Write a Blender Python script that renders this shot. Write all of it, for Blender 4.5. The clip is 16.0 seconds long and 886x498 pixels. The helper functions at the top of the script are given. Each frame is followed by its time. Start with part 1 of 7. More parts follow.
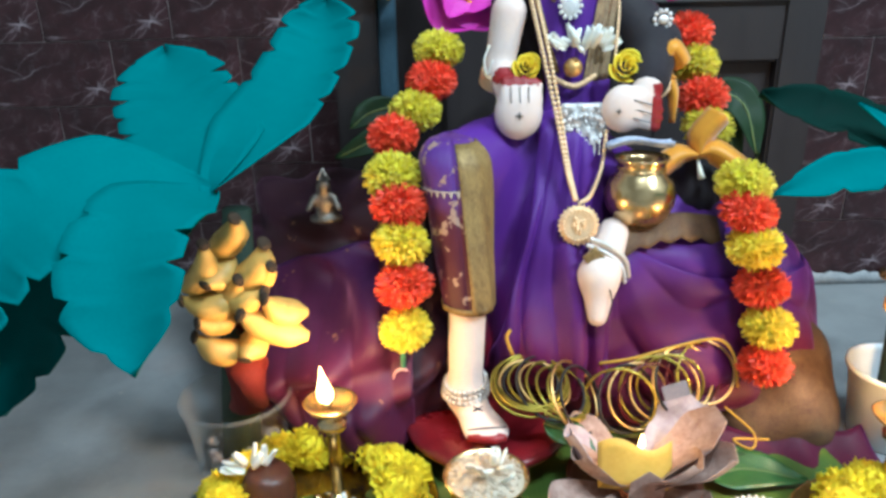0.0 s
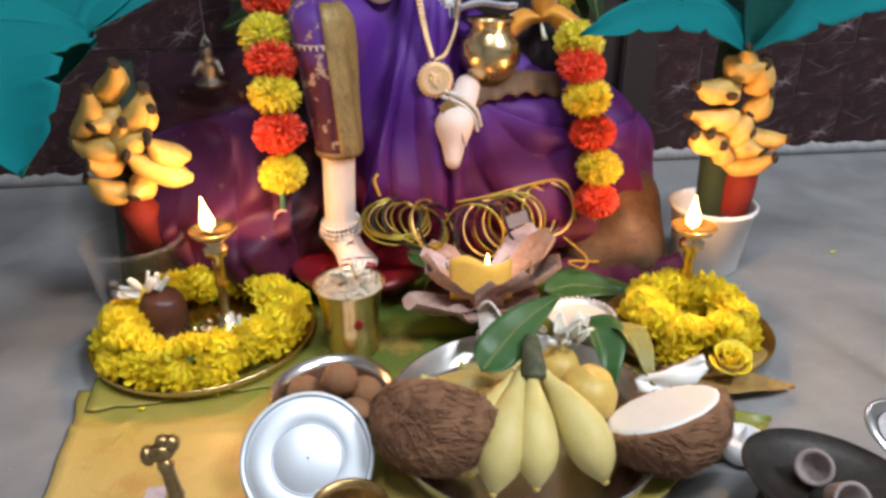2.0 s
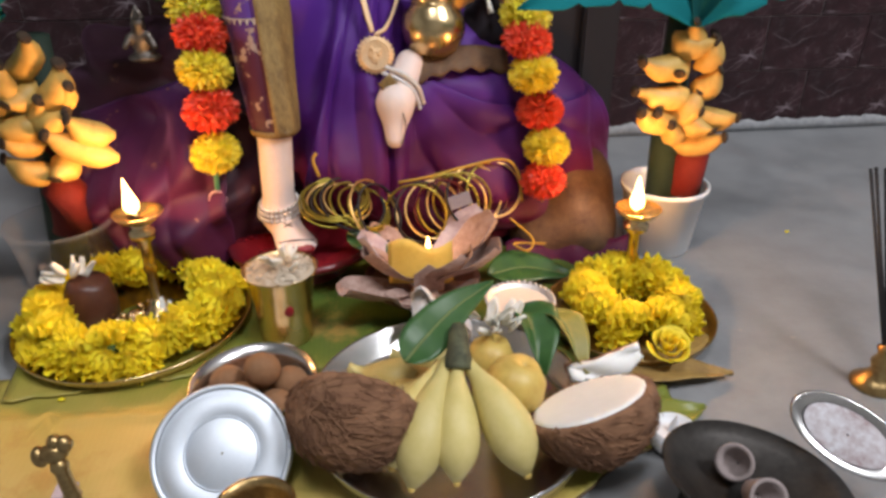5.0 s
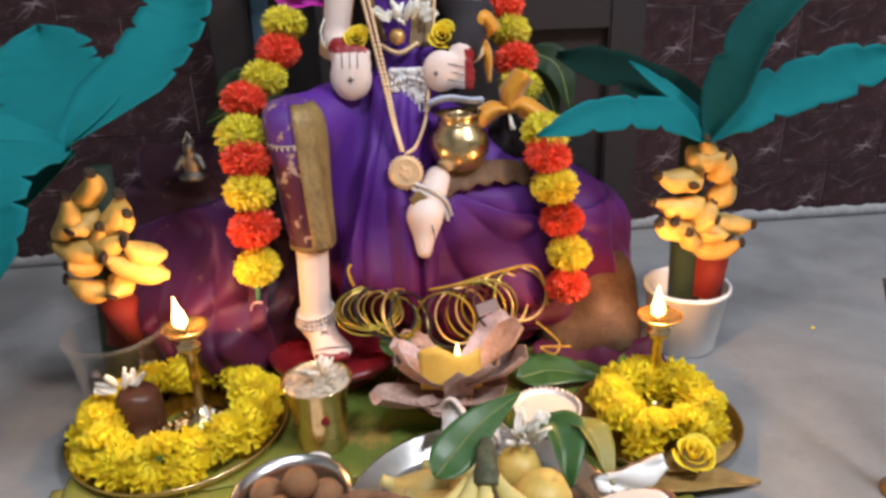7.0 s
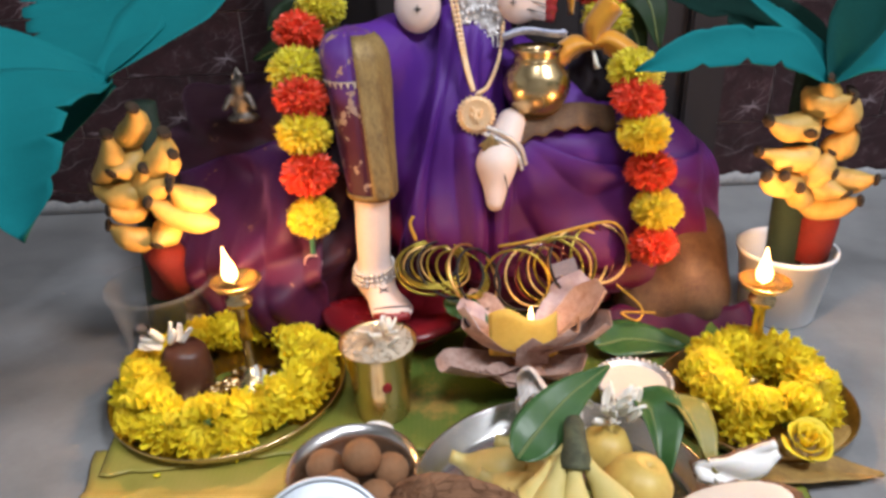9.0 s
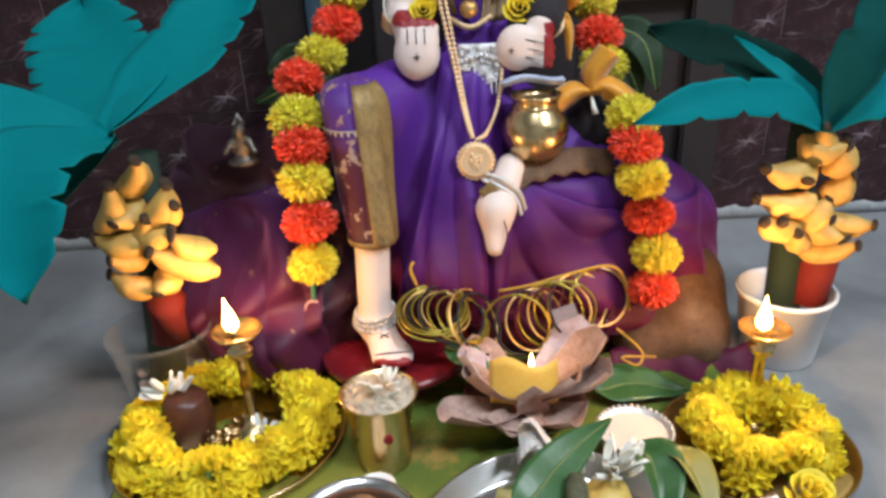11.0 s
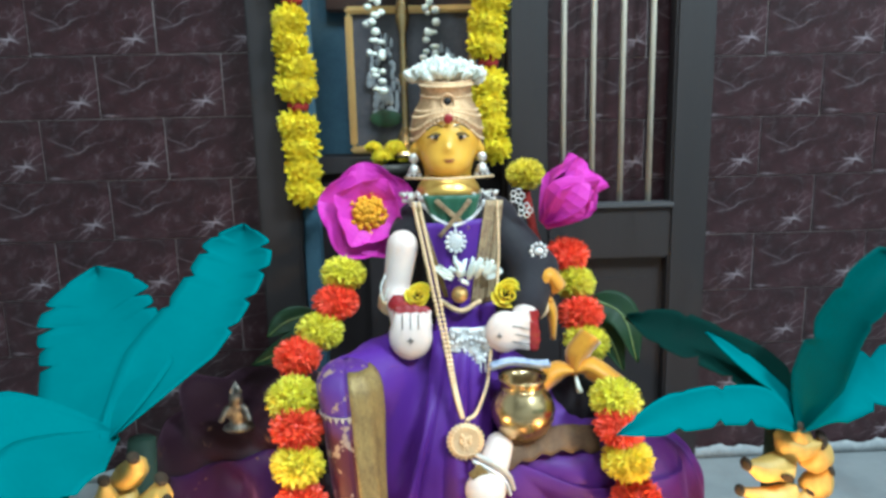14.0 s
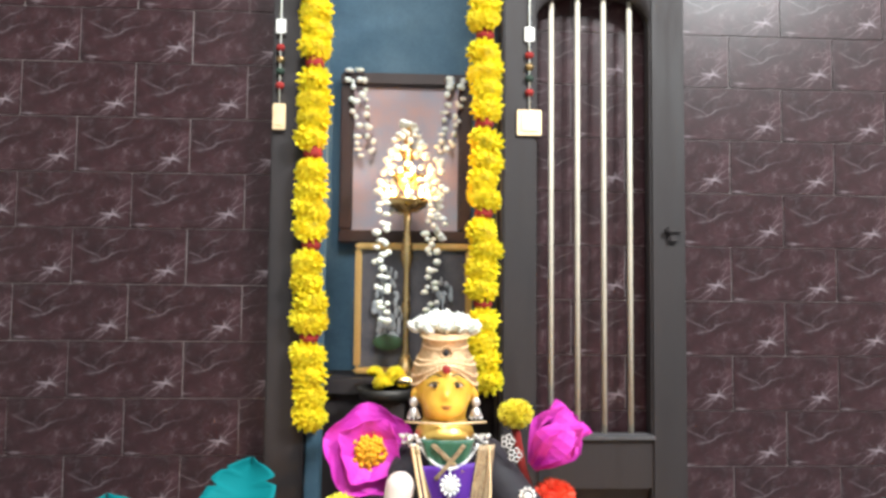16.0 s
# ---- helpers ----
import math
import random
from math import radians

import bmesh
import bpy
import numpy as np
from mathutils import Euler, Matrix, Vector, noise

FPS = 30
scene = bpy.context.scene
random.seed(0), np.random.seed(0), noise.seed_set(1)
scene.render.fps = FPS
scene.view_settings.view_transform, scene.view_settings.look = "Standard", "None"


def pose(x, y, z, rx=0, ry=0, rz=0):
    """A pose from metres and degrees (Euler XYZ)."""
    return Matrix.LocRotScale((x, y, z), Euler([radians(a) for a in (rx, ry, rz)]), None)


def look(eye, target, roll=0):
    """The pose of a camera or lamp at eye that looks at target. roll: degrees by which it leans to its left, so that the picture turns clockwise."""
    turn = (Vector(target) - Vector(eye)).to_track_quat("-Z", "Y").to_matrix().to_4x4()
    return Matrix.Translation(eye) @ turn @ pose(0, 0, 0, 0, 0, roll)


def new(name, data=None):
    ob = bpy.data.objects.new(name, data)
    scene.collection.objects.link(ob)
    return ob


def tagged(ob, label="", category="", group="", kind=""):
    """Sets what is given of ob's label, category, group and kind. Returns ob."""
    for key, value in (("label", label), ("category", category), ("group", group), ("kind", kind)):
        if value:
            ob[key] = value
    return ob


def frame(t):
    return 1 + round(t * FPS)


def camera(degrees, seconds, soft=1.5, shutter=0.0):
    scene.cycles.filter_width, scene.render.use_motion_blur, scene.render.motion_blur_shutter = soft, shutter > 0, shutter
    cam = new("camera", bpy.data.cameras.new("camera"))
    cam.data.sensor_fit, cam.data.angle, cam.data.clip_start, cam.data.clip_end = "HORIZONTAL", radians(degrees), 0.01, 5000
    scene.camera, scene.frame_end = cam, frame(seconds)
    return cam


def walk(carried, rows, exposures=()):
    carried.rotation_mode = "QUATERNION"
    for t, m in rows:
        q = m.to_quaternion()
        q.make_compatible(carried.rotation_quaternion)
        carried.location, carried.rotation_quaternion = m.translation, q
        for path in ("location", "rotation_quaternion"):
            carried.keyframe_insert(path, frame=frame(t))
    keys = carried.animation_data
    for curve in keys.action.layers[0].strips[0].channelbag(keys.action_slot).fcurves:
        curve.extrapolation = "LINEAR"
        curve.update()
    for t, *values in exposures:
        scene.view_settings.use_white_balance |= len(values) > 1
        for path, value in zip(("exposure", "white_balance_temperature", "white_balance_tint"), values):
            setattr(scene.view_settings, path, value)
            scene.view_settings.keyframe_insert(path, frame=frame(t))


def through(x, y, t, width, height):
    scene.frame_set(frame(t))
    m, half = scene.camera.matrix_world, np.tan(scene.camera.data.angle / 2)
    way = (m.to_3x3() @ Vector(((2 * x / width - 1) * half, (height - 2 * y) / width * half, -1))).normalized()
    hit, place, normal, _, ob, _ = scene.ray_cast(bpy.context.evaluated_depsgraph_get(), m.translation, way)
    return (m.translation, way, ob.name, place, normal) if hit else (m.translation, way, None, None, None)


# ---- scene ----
cam = camera(65.2, 16.0, 3.1)
METRES, EYE, TILT, LEAN, TURN = 0.85, 0.494, -3.0, 0.0, 0.0
ROWS = [
    (0.0, 0.0, 0.0, 0.0, -0.38, -17.2, 1.23),
    (0.5, 0.0193, -0.0322, -0.0184, -1.54, -18.78, 1.76),
    (1.0, 0.0411, -0.0795, -0.0295, -2.89, -19.32, 1.14),
    (1.5, 0.0637, -0.112, -0.0538, -4.22, -20.59, 1.23),
    (2.0, 0.0821, -0.1596, -0.0773, -5.84, -22.53, 0.83),
    (2.5, 0.0966, -0.1931, -0.089, -7.33, -23.74, 1.13),
    (3.0, 0.1012, -0.2183, -0.1056, -7.08, -24.23, 0.82),
    (5.5, 0.1424, -0.134, -0.0703, -3.8, -24.72, 0.58),
    (6.0, 0.1276, -0.1445, -0.0425, -2.04, -22.38, 1.08),
    (6.5, 0.1443, -0.1592, -0.0278, -3.18, -20.66, 1.9),
    (7.0, 0.1543, -0.1601, -0.0092, -4.61, -19.04, 2.28),
    (7.5, 0.1471, -0.1624, -0.0101, -3.52, -17.7, 1.67),
    (8.0, 0.1375, -0.1444, -0.0438, -2.42, -21.15, 1.45),
    (10.5, 0.1122, -0.0489, -0.0305, -1.41, -23.69, 2.55),
    (11.0, 0.116, -0.0578, -0.0097, -1.35, -21.06, 2.44),
    (11.5, 0.1198, -0.058, 0.0328, -1.51, -17.56, 1.15),
    (12.0, 0.119, -0.0628, 0.0511, -2.16, -15.91, 0.67),
    (12.5, 0.117, -0.0664, 0.075, -2.24, -14.34, 0.35),
    (13.0, 0.114, -0.0713, 0.0964, -1.75, -12.87, 1.05),
    (13.5, 0.1141, -0.0636, 0.117, -2.01, -11.36, 1.28),
    (14.0, 0.1152, -0.0575, 0.1574, -2.21, -7.89, 1.41),
    (14.5, 0.1187, -0.0773, 0.1972, -2.3, -3.39, 1.16),
    (15.0, 0.1167, -0.1053, 0.2245, -2.72, -0.3, 1.01),
    (15.5, 0.1098, -0.1333, 0.2419, -2.73, 2.44, -0.32),
    (16.0, 0.1024, -0.1685, 0.2749, -2.78, 6.28, -0.44),
]
PATH = [(t, pose(0, 0, EYE, TILT, LEAN, TURN) @ pose(METRES * x, METRES * y, METRES * z, 90 + pitch, roll, yaw)) for t, x, y, z, yaw, pitch, roll in ROWS]
PATH += [(3.2, look((0.089, -0.191, 0.407), (0.286, 1.561, -0.537), -1.4)), (5.3, look((0.128, -0.114, 0.440), (0.330, 1.642, -0.496), 0.2)), (8.2, look((0.107, -0.107, 0.457), (0.125, 1.712, -0.374), -1.9))]
walk(cam, sorted(PATH, key=lambda r: r[0]), [(0, 0.25, 5350, -4), (1.5, 0.03, 6050, 8), (3.0, -0.32, 6550, 19), (5.5, -0.36, 6550, 16), (7.0, -0.15, 6450, 17), (11.0, -0.1, 6050, 9), (12.5, 0.23, 5450, -6), (13.5, 0.36, 5300, -9), (15.0, 0.65, 5850, -4), (16.0, 0.93, 6500, 7)])

# ---- world and light ----
world = bpy.data.worlds.new("world")
scene.world = world
world.use_nodes = True
world.node_tree.nodes["Background"].inputs[0].default_value = (0.55, 0.62, 0.75, 1)
world.node_tree.nodes["Background"].inputs[1].default_value = 0.05


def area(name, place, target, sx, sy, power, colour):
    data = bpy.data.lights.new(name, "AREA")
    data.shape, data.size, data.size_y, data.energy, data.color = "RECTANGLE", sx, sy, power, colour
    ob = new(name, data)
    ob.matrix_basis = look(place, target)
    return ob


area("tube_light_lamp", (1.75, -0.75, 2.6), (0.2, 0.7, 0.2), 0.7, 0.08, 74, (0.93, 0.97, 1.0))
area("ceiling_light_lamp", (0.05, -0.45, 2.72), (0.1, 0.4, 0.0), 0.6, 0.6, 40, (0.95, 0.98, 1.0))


def flame_light(place, power):
    data = bpy.data.lights.new("flame_glow", "POINT")
    data.energy, data.color, data.shadow_soft_size = power, (1.0, 0.50, 0.17), 0.01
    new("flame_glow", data).location = place


# ---- materials ----
def nodes_of(name):
    m = bpy.data.materials.new(name)
    m.use_nodes = True
    nt = m.node_tree
    return m, nt, nt.nodes["Principled BSDF"]


def coords(nt, scale=1.0, kind="Object", stretch=(1, 1, 1)):
    tc = nt.nodes.new("ShaderNodeTexCoord")
    mp = nt.nodes.new("ShaderNodeMapping")
    mp.inputs["Scale"].default_value = (scale * stretch[0], scale * stretch[1], scale * stretch[2])
    nt.links.new(tc.outputs[kind], mp.inputs[0])
    return mp.outputs[0]


def noise_of(nt, vec, scale, detail=4, rough=0.6):
    n = nt.nodes.new("ShaderNodeTexNoise")
    n.inputs["Scale"].default_value, n.inputs["Detail"].default_value, n.inputs["Roughness"].default_value = scale, detail, rough
    nt.links.new(vec, n.inputs["Vector"])
    return n.outputs[0]


def ramp_of(nt, fac, stops):
    r = nt.nodes.new("ShaderNodeValToRGB")
    while len(r.color_ramp.elements) < len(stops):
        r.color_ramp.elements.new(0.5)
    for e, (p, c) in zip(r.color_ramp.elements, stops):
        e.position, e.color = p, (*c, 1)
    nt.links.new(fac, r.inputs[0])
    return r.outputs[0]


def mixed(nt, fac, a, b, blend="MIX"):
    m = nt.nodes.new("ShaderNodeMix")
    m.data_type, m.blend_type = "RGBA", blend
    for sock, v in ((m.inputs[0], fac), (m.inputs[6], a), (m.inputs[7], b)):
        if isinstance(v, (int, float)):
            sock.default_value = v
        elif isinstance(v, tuple):
            sock.default_value = (*v, 1)
        else:
            nt.links.new(v, sock)
    return m.outputs[2]


def bump_of(nt, bs, height, strength, dist=0.002):
    b = nt.nodes.new("ShaderNodeBump")
    b.inputs["Strength"].default_value, b.inputs["Distance"].default_value = strength, dist
    nt.links.new(height, b.inputs["Height"])
    nt.links.new(b.outputs[0], bs.inputs["Normal"])


def mat(name, c1, c2=None, rough=0.6, metal=0.0, fine=180, coarse=14, bump=0.25, vary=0.0, sheen=0.0, sheen_tint=(1, 1, 1),
        through=0.0, coat=0.0, stretch=(1, 1, 1), rough2=None, dist=0.002):
    """Two scales of variation between c1 and c2, with fine relief; vary: brightness from piece to piece."""
    m, nt, bs = nodes_of(name)
    c2 = c2 or tuple(0.7 * v for v in c1)
    v = coords(nt, 1.0, "Object", stretch)
    big, small = noise_of(nt, v, coarse), noise_of(nt, v, fine, 3)
    both = mixed(nt, 0.4, big, small)
    col = ramp_of(nt, both, [(0.32, c1), (0.68, c2)])
    if vary:
        oi = nt.nodes.new("ShaderNodeObjectInfo")
        mr = nt.nodes.new("ShaderNodeMapRange")
        mr.inputs[3].default_value, mr.inputs[4].default_value = 1 - vary, 1 + vary
        nt.links.new(oi.outputs["Random"], mr.inputs[0])
        hs = nt.nodes.new("ShaderNodeHueSaturation")
        nt.links.new(mr.outputs[0], hs.inputs["Value"])
        nt.links.new(col, hs.inputs["Color"])
        col = hs.outputs[0]
    nt.links.new(col, bs.inputs["Base Color"])
    rr = ramp_of(nt, big, [(0.3, (rough,) * 3), (0.7, ((rough2 if rough2 is not None else min(1, rough * 1.35)),) * 3)])
    nt.links.new(rr, bs.inputs["Roughness"])
    bs.inputs["Metallic"].default_value = metal
    bs.inputs["Sheen Weight"].default_value = sheen
    bs.inputs["Sheen Tint"].default_value = (*sheen_tint, 1)
    bs.inputs["Coat Weight"].default_value = coat
    if through:
        bs.inputs["Subsurface Weight"].default_value = through
        bs.inputs["Subsurface Radius"].default_value = (0.01, 0.008, 0.005)
        bs.inputs["Subsurface Scale"].default_value = 0.5
    if bump:
        bump_of(nt, bs, both, bump, dist)
    return m


def glow(name, colour, strength):
    m, nt, bs = nodes_of(name)
    bs.inputs["Base Color"].default_value = (*colour, 1)
    bs.inputs["Emission Color"].default_value = (*colour, 1)
    bs.inputs["Emission Strength"].default_value = strength
    return m


def tile_material():
    """Dark burgundy print with one pale star near an end and thin lightning veins running from it."""
    m, nt, bs = nodes_of("marbled burgundy tile")
    oi = nt.nodes.new("ShaderNodeObjectInfo")
    tc = nt.nodes.new("ShaderNodeTexCoord")
    add = nt.nodes.new("ShaderNodeVectorMath")
    add.operation = "MULTIPLY_ADD"
    nt.links.new(oi.outputs["Random"], add.inputs[0])
    add.inputs[1].default_value = (0.008, 0.0, 0.006)
    nt.links.new(tc.outputs["Object"], add.inputs[2])
    v = add.outputs[0]
    cloud = noise_of(nt, v, 16, 5, 0.65)
    nz = nt.nodes.new("ShaderNodeTexNoise")
    nz.inputs["Scale"].default_value, nz.inputs["Detail"].default_value = 34, 4
    nt.links.new(v, nz.inputs["Vector"])
    warp = nt.nodes.new("ShaderNodeVectorMath")
    warp.operation = "MULTIPLY_ADD"
    nt.links.new(nz.outputs["Color"], warp.inputs[0])
    warp.inputs[1].default_value = (0.022, 0.0, 0.022)
    nt.links.new(v, warp.inputs[2])

    def maths(op, a, b=0.0, c=0.0):
        n = nt.nodes.new("ShaderNodeMath")
        n.operation = op
        for sock, q in zip(n.inputs, (a, b, c)):
            if isinstance(q, (int, float)):
                sock.default_value = q
            else:
                nt.links.new(q, sock)
        return n.outputs[0]

    def ray(cx, cz, turn, length, width, level):
        sub = nt.nodes.new("ShaderNodeVectorMath")
        sub.operation = "SUBTRACT"
        nt.links.new(warp.outputs[0], sub.inputs[0])
        sub.inputs[1].default_value = (cx + 0.011, 0.0, cz + 0.011)
        rot = nt.nodes.new("ShaderNodeVectorRotate")
        rot.rotation_type, rot.inputs["Angle"].default_value = "Y_AXIS", radians(turn)
        nt.links.new(sub.outputs[0], rot.inputs["Vector"])
        sp = nt.nodes.new("ShaderNodeSeparateXYZ")
        nt.links.new(rot.outputs[0], sp.inputs[0])
        across = maths("SUBTRACT", 1.0, maths("DIVIDE", maths("ABSOLUTE", sp.outputs[2]), width))
        along = maths("MULTIPLY", maths("SUBTRACT", 1.0, maths("DIVIDE", maths("ABSOLUTE", sp.outputs[0]), length)), level)
        return maths("MULTIPLY", maths("MAXIMUM", across, 0.0), maths("MAXIMUM", along, 0.0))

    mask = None
    for spec in ((0.072, -0.02, 32, 0.16, 0.0014, 0.5), (0.072, -0.02, 50, 0.07, 0.0012, 0.5), (0.072, -0.02, -8, 0.022, 0.0030, 1.3), (0.072, -0.02, 74, 0.014, 0.0026, 1.1), (0.072, -0.02, 12, 0.11, 0.0009, 0.4),
                 (-0.03, 0.005, 20, 0.05, 0.0016, 0.5), (-0.075, -0.04, 0, 0.022, 0.002, 0.7), (-0.02, 0.036, 38, 0.05, 0.0012, 0.45), (-0.06, 0.012, -28, 0.03, 0.0016, 0.5)):
        r = ray(*spec)
        mask = r if mask is None else maths("MAXIMUM", mask, r)
    vor = nt.nodes.new("ShaderNodeTexVoronoi")
    vor.feature, vor.inputs["Scale"].default_value = "DISTANCE_TO_EDGE", 52
    nt.links.new(warp.outputs[0], vor.inputs["Vector"])
    hair = ramp_of(nt, vor.outputs["Distance"], [(0.0, (0.4, 0.4, 0.4)), (0.04, (0, 0, 0))])
    hair = mixed(nt, 1.0, hair, ramp_of(nt, noise_of(nt, v, 24, 4), [(0.5, (0, 0, 0)), (0.66, (1, 1, 1))]), "MULTIPLY")
    smoke = ramp_of(nt, noise_of(nt, warp.outputs[0], 60, 5, 0.7), [(0.54, (0, 0, 0)), (0.8, (0.2, 0.2, 0.2))])
    pale = mixed(nt, 1.0, mixed(nt, 1.0, mask, hair, "ADD"), smoke, "ADD")
    base = ramp_of(nt, cloud, [(0.3, (0.012, 0.006, 0.007)), (0.5, (0.027, 0.010, 0.012)), (0.72, (0.048, 0.019, 0.023))])
    col = mixed(nt, pale, base, (0.26, 0.21, 0.23))
    nt.links.new(col, bs.inputs["Base Color"])
    bs.inputs["Roughness"].default_value = 0.34
    bs.inputs["Specular IOR Level"].default_value = 0.38
    bump_of(nt, bs, cloud, 0.12, 0.0015)
    return m


def floor_material():
    m, nt, bs = nodes_of("polished grey cement")
    v = coords(nt)
    big, mid, small = noise_of(nt, v, 2.2, 5), noise_of(nt, v, 13, 5, 0.7), noise_of(nt, v, 240, 3)
    col = ramp_of(nt, big, [(0.3, (0.19, 0.20, 0.21)), (0.7, (0.27, 0.28, 0.285))])
    col = mixed(nt, 0.5, col, ramp_of(nt, mid, [(0.35, (0.17, 0.178, 0.183)), (0.6, (0.28, 0.29, 0.295))]))
    specks = ramp_of(nt, noise_of(nt, v, 65, 2), [(0.71, (0, 0, 0)), (0.75, (1, 1, 1))])
    col = mixed(nt, specks, col, (0.32, 0.30, 0.28))
    powder = ramp_of(nt, noise_of(nt, v, 4.1, 4), [(0.6, (0, 0, 0)), (0.78, (0.35, 0.35, 0.35))])
    col = mixed(nt, powder, col, (0.27, 0.19, 0.17))
    nt.links.new(col, bs.inputs["Base Color"])
    nt.links.new(ramp_of(nt, mid, [(0.3, (0.3,) * 3), (0.7, (0.5,) * 3)]), bs.inputs["Roughness"])
    bump_of(nt, bs, mixed(nt, 0.5, mid, small), 0.12, 0.002)
    return m


def silk_material(name, stops, scale_z, low_z, sheen_tint, motif=None, rough=0.5):
    """Silk coloured along height by dye and painted flame glow; stops along (z - low_z) / scale_z."""
    m, nt, bs = nodes_of(name)
    tc = nt.nodes.new("ShaderNodeTexCoord")
    sep = nt.nodes.new("ShaderNodeSeparateXYZ")
    nt.links.new(tc.outputs["Object"], sep.inputs[0])
    wob = noise_of(nt, tc.outputs["Object"], 7, 4)
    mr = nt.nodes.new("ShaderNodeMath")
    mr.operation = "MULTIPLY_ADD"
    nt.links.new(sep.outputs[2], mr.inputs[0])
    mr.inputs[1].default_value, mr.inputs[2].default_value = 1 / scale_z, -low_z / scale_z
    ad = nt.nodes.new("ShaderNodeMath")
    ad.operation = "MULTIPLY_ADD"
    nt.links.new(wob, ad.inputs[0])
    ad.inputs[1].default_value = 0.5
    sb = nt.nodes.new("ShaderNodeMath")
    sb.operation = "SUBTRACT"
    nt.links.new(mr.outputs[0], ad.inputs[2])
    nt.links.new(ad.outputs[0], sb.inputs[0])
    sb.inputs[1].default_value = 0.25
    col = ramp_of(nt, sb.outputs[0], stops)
    weave = nt.nodes.new("ShaderNodeTexWave")
    weave.inputs["Scale"].default_value, weave.inputs["Distortion"].default_value = 260, 2.0
    nt.links.new(tc.outputs["Object"], weave.inputs["Vector"])
    if motif:
        vo = nt.nodes.new("ShaderNodeTexVoronoi")
        vo.inputs["Scale"].default_value = motif[0]
        nt.links.new(tc.outputs["Object"], vo.inputs["Vector"])
        wv = noise_of(nt, tc.outputs["Object"], motif[0] * 2.2, 2)
        msk = ramp_of(nt, mixed(nt, 0.55, vo.outputs["Distance"], wv), [(motif[2], (0, 0, 0)), (motif[2] + 0.05, (1, 1, 1))])
        col = mixed(nt, msk, col, motif[1])
    nt.links.new(col, bs.inputs["Base Color"])
    bs.inputs["Roughness"].default_value = rough
    bs.inputs["Specular IOR Level"].default_value = 0.3
    bs.inputs["Sheen Weight"].default_value = 0.22
    bs.inputs["Sheen Roughness"].default_value = 0.4
    bs.inputs["Sheen Tint"].default_value = (*sheen_tint, 1)
    bump_of(nt, bs, mixed(nt, 0.5, weave.outputs[0], noise_of(nt, tc.outputs["Object"], 45, 4)), 0.25, 0.0015)
    return m


TILE, FLOOR = tile_material(), floor_material()
GROUT = mat("pale tile grout", (0.42, 0.38, 0.37), (0.10, 0.08, 0.08), 0.9, coarse=5)
PLASTER = mat("cream wall plaster", (0.55, 0.55, 0.53), (0.48, 0.48, 0.46), 0.85)
DARKWOOD = mat("dark stained door wood", (0.012, 0.008, 0.009), (0.022, 0.015, 0.015), 0.55, fine=120, coarse=9, bump=0.15, stretch=(6, 6, 0.7))
BLUEPAINT = mat("chipped blue wall paint", (0.075, 0.15, 0.21), (0.045, 0.095, 0.145), 0.6, coarse=8)
STEELBAR = mat("cream painted iron bar", (0.62, 0.56, 0.46), (0.5, 0.44, 0.36), 0.4)
# Low magenta stops hold the candle glow as well as the shot dye.
PURPLE = silk_material("purple shot silk with painted candle glow", [(0.0, (0.07, 0.004, 0.024)), (0.2, (0.105, 0.005, 0.05)), (0.42, (0.075, 0.009, 0.13)), (0.6, (0.075, 0.013, 0.18)), (1.0, (0.085, 0.02, 0.25))], 0.3, 0.05, (0.55, 0.2, 0.9))
LEGSILK = silk_material("burgundy brocade silk", [(0.0, (0.06, 0.007, 0.018)), (0.6, (0.085, 0.014, 0.03)), (0.68, (0.10, 0.03, 0.13)), (0.76, (0.10, 0.036, 0.21)), (1.0, (0.09, 0.025, 0.22))], 0.17, 0.185, (0.7, 0.4, 0.7), (60, (0.36, 0.24, 0.18), 0.62))
# Reddish low stop also stands for flame light on the plum silk.
PLUM = silk_material("plum brocade silk", [(0.0, (0.075, 0.008, 0.03)), (0.45, (0.05, 0.008, 0.045)), (0.75, (0.045, 0.010, 0.10)), (1.0, (0.035, 0.009, 0.08))], 0.25, 0.05, (0.7, 0.3, 0.7), (42, (0.22, 0.11, 0.07), 0.73))
# Brocade ramp runs from dull red at the bottom to near black above.
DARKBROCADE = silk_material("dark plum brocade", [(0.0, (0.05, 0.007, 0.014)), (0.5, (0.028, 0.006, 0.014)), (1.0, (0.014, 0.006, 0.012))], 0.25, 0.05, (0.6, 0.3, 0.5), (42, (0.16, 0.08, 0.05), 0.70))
ZARI = mat("woven gold zari border", (0.36, 0.25, 0.085), (0.13, 0.075, 0.03), 0.5, 0.3, fine=420, coarse=60, bump=0.5, stretch=(1, 1, 0.4))
PALEZARI = mat("pale gold brocade", (0.48, 0.36, 0.20), (0.20, 0.12, 0.08), 0.5, 0.3, fine=300, coarse=75, bump=0.5)
BROWNZARI = mat("dull olive gold zari border", (0.15, 0.085, 0.035), (0.07, 0.032, 0.02), 0.6, 0.12, fine=420, coarse=50, bump=0.6)
BLACKSILK = mat("black blouse silk", (0.007, 0.005, 0.009), (0.013, 0.008, 0.014), 0.7, sheen=0.05)
GREENSILK = mat("green blouse silk", (0.012, 0.07, 0.035), (0.02, 0.10, 0.05), 0.45, sheen=0.3)
CREAM = mat("cream painted doll skin", (0.78, 0.66, 0.60), (0.72, 0.58, 0.53), 0.5, fine=300, bump=0.1, through=0.1)
FACE = mat("turmeric gold face paint", (0.78, 0.45, 0.05), (0.70, 0.36, 0.03), 0.32, bump=0.06, coat=0.3)
